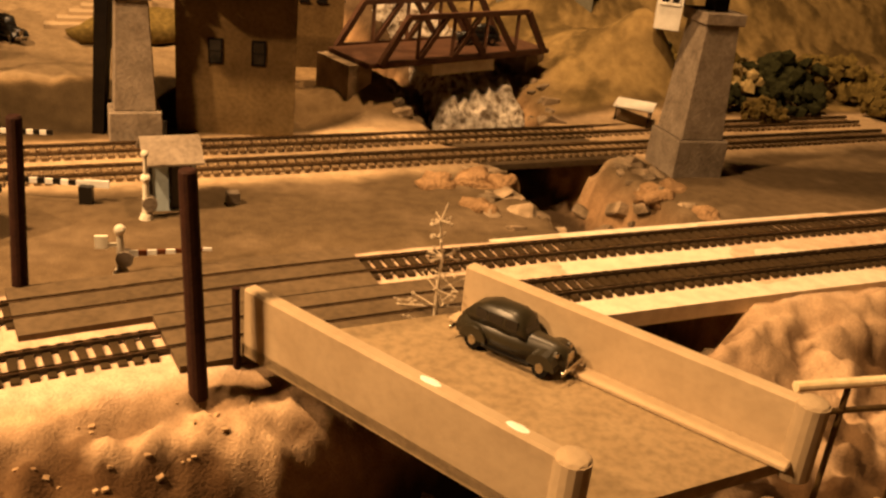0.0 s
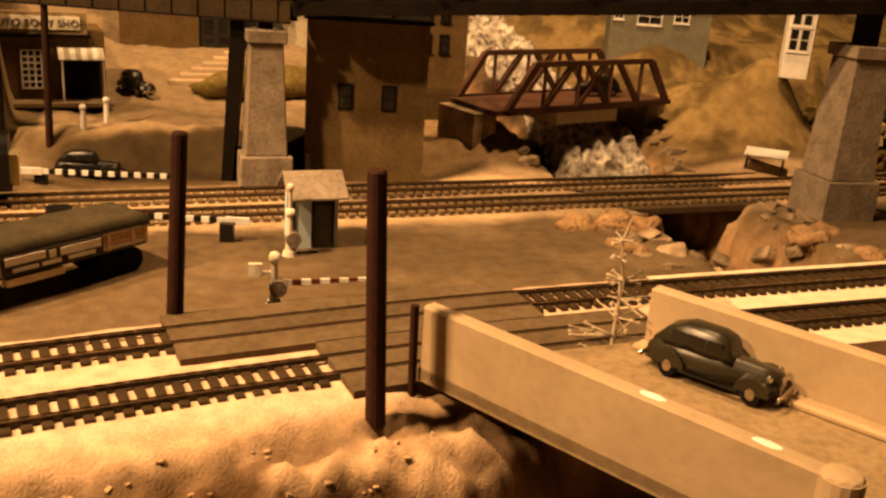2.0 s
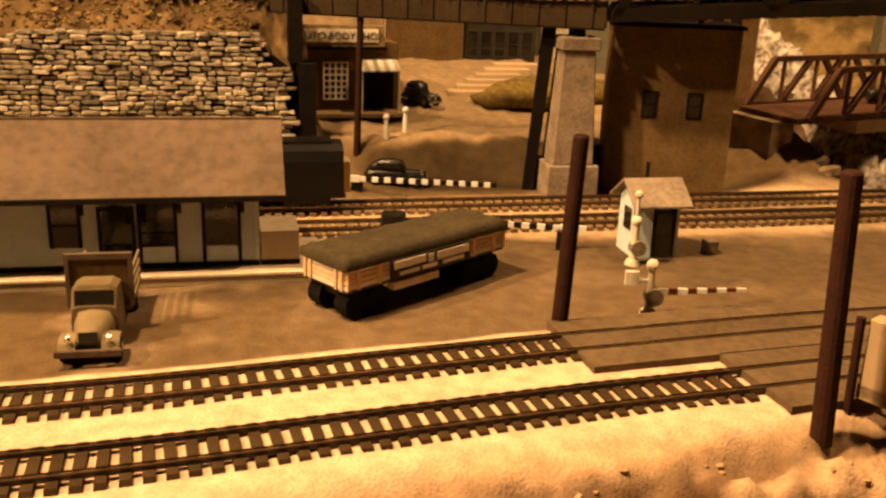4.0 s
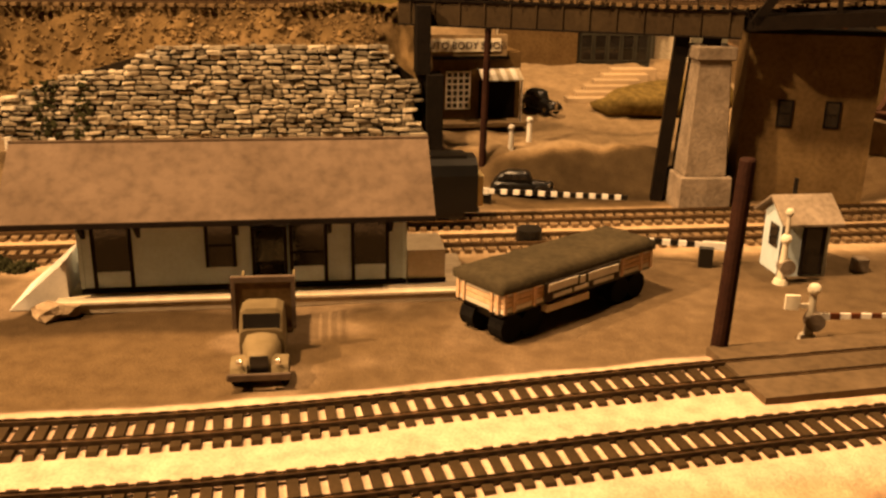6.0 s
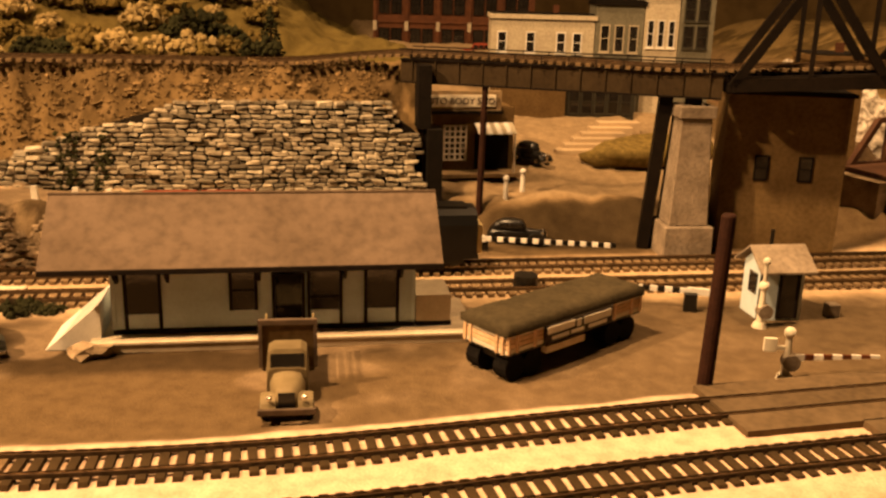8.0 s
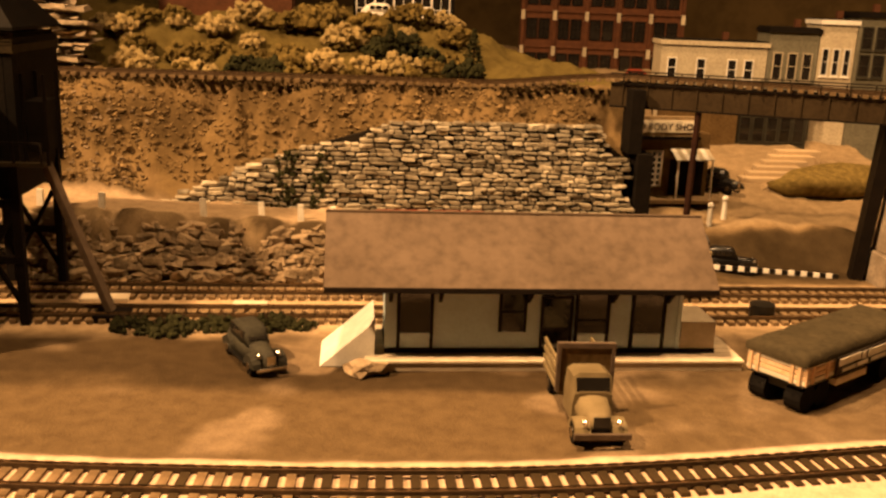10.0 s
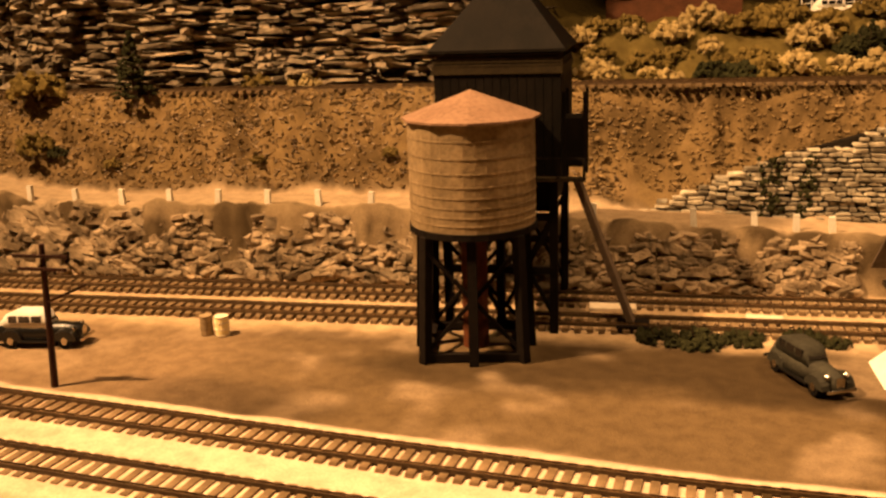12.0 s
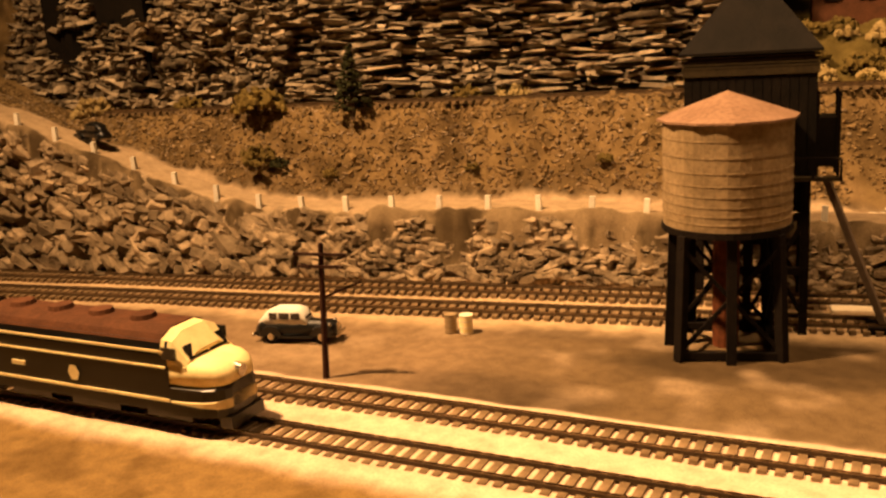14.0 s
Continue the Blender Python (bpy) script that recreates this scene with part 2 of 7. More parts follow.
edge = spline(FRONT_EDGE)
front_back = shifted(edge, -0.015)
front_near = shifted(edge, -0.064)
main_a = [Vector((*xy(u, 0.648), 0)) for u in np.linspace(-1.1, 0.95, 60)]
main_b = [Vector((*xy(u, 0.602), 0)) for u in np.linspace(-1.1, 0.95, 60)]
UPPER = [(*xy(u, 0.787), 0.1285) for u in (-1.6, -1.3, -1.0, -0.75, -0.5, -0.3, -0.15, -0.05)] + [
    (-0.276, 0.7265, 0.1365), (-0.16, 0.7265, 0.1365), (-0.04, 0.7265, 0.1365), (0.18, 0.750, 0.1515), (0.38, 0.772, 0.1655), (0.9, 0.82, 0.168)]
upper_line = spline(UPPER)


def smooth(a, b, x):
    t = np.clip((x - a) / (b - a), 0, 1)
    return t * t * (3 - 2 * t)


GX = np.linspace(-1.75, 1.0, 820)
GY = np.linspace(-0.35, 1.75, 626)
X, Y = np.meshgrid(GX, GY)
U, V = CS * X + SN * Y, -SN * X + CS * Y


def fbm(x, y, scale, octaves=4, seed=0):
    """Value noise on the grid."""
    rng = np.random.RandomState(seed)
    out, amp = np.zeros_like(x), 1.0
    for o in range(octaves):
        tab = rng.rand(128, 128)
        fx, fy = (x * scale * 2 ** o + 37.3) % 128, (y * scale * 2 ** o + 11.7) % 128
        i, j = fx.astype(int), fy.astype(int)
        s, t = fx - i, fy - j
        s, t = s * s * (3 - 2 * s), t * t * (3 - 2 * t)
        i1, j1 = (i + 1) % 128, (j + 1) % 128
        out += amp * (tab[i, j] * (1 - s) * (1 - t) + tab[i1, j] * s * (1 - t) + tab[i, j1] * (1 - s) * t + tab[i1, j1] * s * t - 0.5)
        amp *= 0.5
    return out


WALLU = [-0.30, -0.285, -0.235, -0.1925, -0.155, -0.13, 0.035, 0.036, 0.062]
WALLZ = [0.040, 0.050, 0.068, 0.086, 0.088, 0.104, 0.106, 0.080, 0.080]
ROADU = [-1.6, -1.15, -1.01, -0.909, -0.835, -0.765, -0.52, -0.26, -0.1, 0.02, 0.12]
ROADZ = [0.24, 0.172, 0.127, 0.092, 0.066, 0.052, 0.053, 0.042, 0.034, 0.02, 0.0]


def land(x, y):
    """Height and surface weights of the modelled land."""
    u, v = CS * x + SN * y, -SN * x + CS * y
    ex = np.array([p.x for p in edge])
    ey = np.array([p.y for p in edge])
    slope = np.interp(x, ex[1:], np.diff(ey) / np.maximum(np.diff(ex), 1e-4))
    d = (y - np.interp(x, ex, ey)) / np.sqrt(1 + slope ** 2)
    n1, n2, n3 = fbm(x, y, 9, 4, 1), fbm(x, y, 40, 4, 2), fbm(x, y, 120, 3, 3)
    z = 0.0015 * n1 + 0.0006 * n2
    # ballast shoulder of the front line
    bal = smooth(0.012, 0.004, d + 0.004 * n2) * smooth(-0.100, -0.088, d + 0.008 * n2)
    z = z + 0.0022 * bal
    # foreground falls away at the stream end
    fall = smooth(-0.085, -0.19, d + 0.02 * n1) * smooth(-0.28, -0.02, x)
    near = smooth(-0.088, -0.12, d) * smooth(-0.34, -0.2, x)
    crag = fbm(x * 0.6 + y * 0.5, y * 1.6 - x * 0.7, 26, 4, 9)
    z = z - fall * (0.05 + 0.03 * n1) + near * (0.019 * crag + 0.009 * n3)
    # the stream bed
    cu = np.interp(v, [0.0, 0.2, 0.29, 0.36, 0.45, 0.58, 0.70, 0.80, 0.95], [0.20, 0.265, 0.33, 0.50, 0.53, 0.545, 0.54, 0.55, 0.5])
    wid = np.interp(v, [0.0, 0.2, 0.29, 0.36, 0.45, 0.58, 0.70, 0.8, 0.95], [0.12, 0.12, 0.115, 0.046, 0.045, 0.042, 0.055, 0.06, 0.03])
    depth = np.interp(v, [0.2, 0.36, 0.58, 0.68, 0.76, 0.90], [0.11, 0.08, 0.050, 0.03, 0.0, -0.06])
    gul = smooth(1.35, 0.55, np.abs(u - cu + 0.02 * n2) / wid)
    # rear bank: road, hillside, upper line on the left
    behind = smooth(0.735, 0.752, v)
    left = smooth(0.13, 0.05, u) * (1 - behind) + smooth(0.074, 0.058, u) * behind
    roadz = np.interp(u, ROADU, ROADZ)
    bump_rock = 0.030 * n2 + 0.012 * n3
    bank = roadz * smooth(0.678, 0.694, v + 0.35 * bump_rock)
    hill = np.maximum(0.1285 - roadz, 0) * smooth(0.735, 0.775, v + 0.25 * bump_rock * smooth(0.74, 0.76, v))
    cut = smooth(-0.34, -0.26, u) * left  # the stone wall holds the bank here
    top = np.interp(u, WALLU, WALLZ) - 0.005
    hill = hill * (1 - cut) + cut * (np.maximum(top - roadz, 0) * smooth(0.752, 0.757, v) + np.maximum(0.1285 - np.maximum(top, roadz), 0) * smooth(0.757, 0.782, v + 0.3 * bump_rock * smooth(0.757, 0.765, v)))
    zl = bank + hill
    back = smooth(0.815, 0.95, v)
    cliff = smooth(-0.37, -0.47, u)
    zl = zl + back * cliff * 0.26 + (1 - cliff) * (smooth(0.815, 0.93, v + 0.04 * n1) * 0.044 * smooth(0.10, -0.12, u) + 0.006 * n2 * smooth(0.815, 0.84, v) - smooth(0.93, 1.0, v) * 0.03 * smooth(-0.08, 0.05, u))
    # far left shoulder
    shoulder = smooth(-0.80, -1.02, u) * smooth(0.60, 0.70, v)
    z = z * (1 - left) + left * (zl + np.where(v > 0.672, 0.25 * bump_rock * smooth(0.67, 0.70, v) * (1 - smooth(0.698, 0.702, v) * smooth(0.74, 0.735, v)), z))
    rgt = 1 - left
    street = smooth(0.705, 0.745, v + 0.01 * n1) * smooth(0.40, 0.36, u) * 0.030 + smooth(0.76, 0.95, v) * 0.025 * smooth(0.42, 0.38, u) + smooth(0.95, 1.15, v) * 0.06
    # grassy hill beyond the stream
    mound = 0.060 * np.exp(-(((u - 0.70) / 0.085) ** 2 + ((v - 0.785) / 0.085) ** 2)) + 0.05 * smooth(0.78, 0.95, v) * smooth(0.6, 0.75, u)
    mound = mound + 0.055 * np.exp(-(((u - 0.750) / 0.040) ** 2 + ((v - 0.748) / 0.032) ** 2))
    mound = mound + 0.035 * smooth(0.86, 0.92, v) * smooth(0.56, 0.62, u)
    bankl = 0.035 * np.exp(-(((u - 0.44) / 0.04) ** 2 + ((v - 0.735) / 0.05) ** 2))
    z = z + rgt * (street + np.where(u > 0.38, mound + bankl, 0) + 0.006 * n2 * smooth(0.68, 0.72, v))
    keep = 1 - np.clip(gul, 0, 1)
    z = z * keep + (1 - keep) * (-depth + 0.012 * n2)
    z = np.where(gul > 0.02, z + 0.008 * n2 * smooth(0.02, 0.4, gul) * smooth(1, 0.5, gul), z)
    return z, dict(d=d, u=u, v=v, bal=bal, gul=gul, left=left, n1=n1, n2=n2, crag=crag, near=near, n3=n3, fall=fall, cliff=cliff, back=back)


Z, K = land(X, Y)


def ground_z(x, y):
    i = min(max((x - GX[0]) / (GX[1] - GX[0]), 0), len(GX) - 1.001)
    j = min(max((y - GY[0]) / (GY[1] - GY[0]), 0), len(GY) - 1.001)
    a, b = int(i), int(j)
    s, t = i - a, j - b
    return float(Z[b, a] * (1 - s) * (1 - t) + Z[b, a + 1] * s * (1 - t) + Z[b + 1, a] * (1 - s) * t + Z[b + 1, a + 1] * s * t)


def mixc(c, w, colour):
    return c * (1 - w[..., None]) + np.array(colour) * w[..., None]


streak = fbm(K["u"] * 0.35, K["v"], 12, 4, 21)
blot = fbm(X, Y, 5, 3, 22)
col = np.ones(X.shape + (3,)) * np.array((0.118, 0.078, 0.037))
col = mixc(col, smooth(-0.20, 0.14, streak), (0.048, 0.031, 0.014))
col = mixc(col, smooth(0.12, 0.45, blot) * 0.42, (0.25, 0.165, 0.09))
col = mixc(col, smooth(0.62, 0.9, fbm(X, Y, 30, 2, 23) + 0.5) * 0.5, (0.32, 0.23, 0.14))
col = mixc(col, smooth(-0.30, -0.05, X) * smooth(0.66, 0.60, K["v"]) * (K["d"] > 0) * 0.7, (0.125, 0.088, 0.048))
col = mixc(col, smooth(-0.42, -0.6, K["u"]) * smooth(0.40, 0.47, K["v"]) * 0.32, (0.30, 0.20, 0.115))
col = mixc(col, smooth(0.56, 0.59, K["v"] + 0.012 * K["n2"]) * smooth(0.685, 0.67, K["v"]) * 0.9, (0.50, 0.36, 0.21))
col = mixc(col, smooth(-0.06, -0.10, K["d"]) * smooth(-0.42, -0.55, X), (0.21, 0.130, 0.045))
col = mixc(col, smooth(-0.06, -0.10, K["d"]) * smooth(-0.42, -0.55, X) * smooth(0.0, 0.3, K["n2"]), (0.15, 0.09, 0.03))
col = mixc(col, smooth(-0.06, -0.10, K["d"]) * smooth(-0.40, -0.25, X), (0.52, 0.36, 0.215))
# hollows of the foreground slope get crevice shade painted into their colour
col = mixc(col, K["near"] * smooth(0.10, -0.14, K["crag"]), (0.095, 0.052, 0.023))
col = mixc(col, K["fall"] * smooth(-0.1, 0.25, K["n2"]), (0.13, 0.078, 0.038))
col = mixc(col, K["bal"], (0.62, 0.455, 0.31))
rockc = smooth(0.674, 0.682, K["v"]) * K["left"]
col = mixc(col, rockc, (0.19, 0.135, 0.075))
col = mixc(col, rockc * smooth(-0.1, 0.2, fbm(K["u"], Z * 1.5, 45, 4, 33)), (0.07, 0.048, 0.024))
col = mixc(col, K["left"] * smooth(0.696, 0.70, K["v"]) * smooth(0.742, 0.738, K["v"]), (0.37, 0.27, 0.165))
slope_c = K["left"] * smooth(0.742, 0.748, K["v"])
col = mixc(col, slope_c, (0.190, 0.126, 0.054))
sn = fbm(K["u"] * 0.7, Z + K["v"] * 0.5, 30, 3, 31)
sf = fbm(K["u"] * 0.9, Z + K["v"] * 0.5, 70, 2, 32)
col = mixc(col, slope_c * smooth(-0.12, 0.22, sn), (0.095, 0.062, 0.026))
col = mixc(col, slope_c * smooth(0.10, 0.35, sf), (0.21, 0.14, 0.065))
col = mixc(col, slope_c * smooth(0.81, 0.83, K["v"]) * (1 - K["cliff"]), (0.105, 0.077, 0.022))
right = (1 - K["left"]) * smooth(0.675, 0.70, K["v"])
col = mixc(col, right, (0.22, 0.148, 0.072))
# railway bridge's shadow painted dark onto the street bank
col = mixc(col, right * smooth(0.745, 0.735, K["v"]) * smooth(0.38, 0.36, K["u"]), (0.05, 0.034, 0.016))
col = mixc(col, right * smooth(0.40, 0.36, K["u"]) * smooth(0.738, 0.748, K["v"]), (0.27, 0.195, 0.11))
col = mixc(col, right * smooth(0.60, 0.66, K["u"]), (0.24, 0.166, 0.066))
col = mixc(col, right * smooth(0.60, 0.66, K["u"]) * smooth(-0.15, 0.25, K["n2"]), (0.105, 0.072, 0.027))
gm = np.clip(K["gul"] * 1.2, 0, 1) * (K["v"] > 0.3)
col = mixc(col, gm, (0.46, 0.28, 0.14))
# gully floor goes darker; bridge shade is painted into its near end
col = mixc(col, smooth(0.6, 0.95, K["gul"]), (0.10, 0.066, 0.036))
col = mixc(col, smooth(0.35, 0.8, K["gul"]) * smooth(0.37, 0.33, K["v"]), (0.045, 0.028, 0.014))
col = np.clip(col, 0.008, 1)


def sheet(name, xs, ys, z, colours, material):
    r, c = z.shape
    me = bpy.data.meshes.new(name)
    co = np.stack([xs, ys, z], -1).reshape(-1, 3)
    idx = np.arange(r * c).reshape(r, c)
    quads = np.stack([idx[:-1, :-1], idx[:-1, 1:], idx[1:, 1:], idx[1:, :-1]], -1).reshape(-1, 4)
    me.vertices.add(len(co))
    me.vertices.foreach_set("co", co.ravel())
    me.loops.add(quads.size)
    me.loops.foreach_set("vertex_index", quads.ravel())
    me.polygons.add(len(quads))
    me.polygons.foreach_set("loop_start", np.arange(0, quads.size, 4))
    me.polygons.foreach_set("use_smooth", np.ones(len(quads), bool))
    me.update(calc_edges=True)
    at_ = me.attributes.new("earth", "FLOAT_COLOR", "POINT")
    at_.data.foreach_set("color", np.concatenate([colours.reshape(-1, 3), np.ones((len(co), 1))], 1).ravel())
    me.materials.append(material)
    return new(name, me)


def earth_material():
    m = mat("modelled_earth", (1.06, 1.06, 1.06), (0.80, 0.78, 0.76), 0.95, 110, 0.5, fine=7, dist=0.0014, spec=0.1, grain=0.35)
    t = m.node_tree
    n, l = t.nodes, t.links
    a = n.new("ShaderNodeAttribute")
    a.attribute_name = "earth"
    mix = n.new("ShaderNodeMix")
    mix.data_type, mix.blend_type = "RGBA", "MULTIPLY"
    mix.inputs["Factor"].default_value = 1.0
    bsdf = n["Principled BSDF"]
    src = bsdf.inputs["Base Color"].links[0].from_socket
    l.new(src, mix.inputs["A"])
    l.new(a.outputs["Color"], mix.inputs["B"])
    l.new(mix.outputs["Result"], bsdf.inputs["Base Color"])
    return m


ground = tagged(sheet("ground", X, Y, Z, col, earth_material()), "sandy brown modelled ground with ballast, rock, dry grass and painted shade", "ground", kind="structure")

# ---- the room round the layout ----
bm = bmesh.new()
box(bm, -2.2, 1.5, -1.3, -1.2, -0.9, 2.4)
tagged(part("wall_south", bm, M["plaster"]), "dim painted room wall", "wall", kind="structure")
bm = bmesh.new()
box(bm, -2.2, 1.5, 1.78, 1.88, -0.9, 2.4)
tagged(part("backdrop", bm, M["backhill"]), "tan painted backdrop behind the layout", "backdrop", kind="structure")
bm = bmesh.new()
box(bm, -2.3, -2.2, -1.3, 1.88, -0.9, 2.4)
tagged(part("wall_west", bm, M["plaster"]), "dim painted room wall", "wall", kind="structure")
bm = bmesh.new()
box(bm, 1.5, 1.6, -1.3, 1.88, -0.9, 2.4)
tagged(part("wall_east", bm, M["plaster"]), "dim painted room wall", "wall", kind="structure")
bm = bmesh.new()
box(bm, -2.3, 1.6, -1.3, 1.88, 2.4, 2.5)
tagged(part("ceiling", bm, M["plaster"]), "dim painted ceiling", "ceiling", kind="structure")
bm = bmesh.new()
box(bm, -2.3, 1.6, -1.3, 1.88, -1.0, -0.9)
tagged(part("floor", bm, M["plaster"]), "dim room floor", "floor", kind="structure")

bench = thing("layout_bench", "plain dark timber bench under the model layout", "bench")
bm = bmesh.new()
box(bm, -1.75, 1.0, -0.35, -0.33, -0.30, -0.12)
part("fascia", bm, M["blackwood"], bench)
bm = bmesh.new()
box(bm, -1.74, 0.99, -0.33, 1.74, -0.30, -0.28)
part("bench_top", bm, M["blackwood"], bench)
for x in (-1.65, 0.9):
    for y in (-0.28, 1.68):
        bm = bmesh.new()
        box(bm, x - 0.03, x + 0.03, y - 0.03, y + 0.03, -0.9, -0.30)
        part("leg", bm, M["blackwood"], bench)

# ---- railway tracks ----
tie_bm = bmesh.new()
box(tie_bm, -0.0021, 0.0021, -0.0148, 0.0148, 0, 0.0024, taper=0.93)
bmesh.ops.recalc_face_normals(tie_bm, faces=tie_bm.faces[:])
tie_mesh = bpy.data.meshes.new("tie")
tie_bm.to_mesh(tie_mesh)
tie_bm.free()
tie_mesh.materials.append(M["tie"])
sandy_tie_mesh = tie_mesh.copy()
sandy_tie_mesh.materials[0] = M["sandytie"]


def rail_mesh(line, off, w, z0, z1):
    bm = bmesh.new()
    rows = []
    for i, p in enumerate(line):
        d = line[min(i + 1, len(line) - 1)] - line[max(i - 1, 0)]
        d.z = 0
        d.normalize()
        nrm = Vector((-d.y, d.x, 0))
        rows.append([bm.verts.new(p + nrm * (off + a) + Vector((0, 0, z))) for a, z in ((-w, z0), (w, z0), (w, z1), (-w, z1))])
    for a, b in zip(rows, rows[1:]):
        for k in range(4):
            bm.faces.new((a[k], b[k], b[(k + 1) % 4], a[(k + 1) % 4]))
    return bm


def track(line, lift, label, pieces, lo=-9.0, hi=9.0, skip=None):
    t = thing("railway_track", label, "railway track", group="railway tracks")
    line = [p + Vector((0, 0, lift)) for p in line]
    for side in (-1, 1):
        r = part("rail", rail_mesh(line, side * 0.0083, 0.00115, 0.002, 0.0042), M["rail"], t)
        part("rail_head", rail_mesh(line, side * 0.0083, 0.00065, 0.0042, 0.0047), M["railhead"], r, "worn shiny rail top")
    joined = bmesh.new()
    count = 0
    for p, d in even(line, 0.0071):
        if skip and skip(p):
            continue
        m = Matrix.Translation(p) @ Matrix.Rotation(math.atan2(d.y, d.x) + random.uniform(-0.03, 0.03), 4, "Z")
        if pieces and lo < p.x < hi and count < 295:
            ob = new("tie", sandy_tie_mesh if p.x + random.uniform(-0.08, 0.08) < -0.36 else tie_mesh)
            ob.matrix_basis = m
            ob.parent = t
            count += 1
        else:
            box(joined, -0.0020, 0.0020, -0.0148, 0.0148, 0, 0.0022, m)
    if joined.verts:
        ob = part("far_tie_run", joined, M["tie"] if pieces else M["oldtie"], t)
        ob["kind"] = "stuff"
    return t


def in_crossing(p):
    return 0.0 < p.x < 0.16


track(front_back, 0.0015, "brown railway track on pale sandy ballast", True, -0.95, 0.62, lambda p: in_crossing(p + Vector((0.03, 0, 0))))
track(front_near, 0.0015, "brown railway track on pale sandy ballast beside the road bridge", True, -0.9, 0.62, lambda p: in_crossing(p - Vector((0.045, 0, 0))))
track(main_a, 0.0005, "weathered main line track below the rock wall", False)
track(main_b, 0.0005, "weathered siding track behind the station", False)
track(upper_line, 0.0, "dark railway track on the hillside and bridge", False)

# ---- station ----


def window(parent, name, u0, u1, z0, z1, y, sash=1, arch=False, panel=False, frame_w=0.0016):
    """A framed opening on a front that faces -y, drawn proud of the wall."""
    bm = bmesh.new()
    box(bm, u0 - frame_w, u0, y - 0.0014, y + 0.001, z0, z1 + frame_w)
    box(bm, u1, u1 + frame_w, y - 0.0014, y + 0.001, z0, z1 + frame_w)
    box(bm, u0, u1, y - 0.0014, y + 0.001, z1, z1 + frame_w)
    if sash:
        zm = (z0 + z1) / 2
        box(bm, u0, u1, y - 0.0012, y + 0.001, zm - 0.0004, zm + 0.0004)
    w = part(name, bm, M["trim"], parent)
    bm = bmesh.new()
    zp = z0 + (z1 - z0) * 0.27 if panel else z0
    box(bm, u0 + 0.0001, u1 - 0.0001, y - 0.0006, y + 0.0008, zp, z1 - 0.0001)
    if arch:
        uc, r = (u0 + u1) / 2, (u1 - u0) / 2
        for k in range(8):
            a0, a1 = math.pi * k / 8, math.pi * (k + 1) / 8
            vs = [bm.verts.new((uc + r * math.cos(a), y - 0.0013, z1 + 0.35 * r * math.sin(a))) for a in (a0, a1)] + [bm.verts.new((uc, y - 0.0013, z1))]
            bm.faces.new(vs)
    part("pane", bm, M["glass"], w)
    if panel:
        bm = bmesh.new()
        box(bm, u0 + 0.0004, u1 - 0.0004, y - 0.0011, y + 0.0008, z0 + 0.001, zp)
        part("lower_panel", bm, M["cream"], w, "pale lower door panel")
    return w


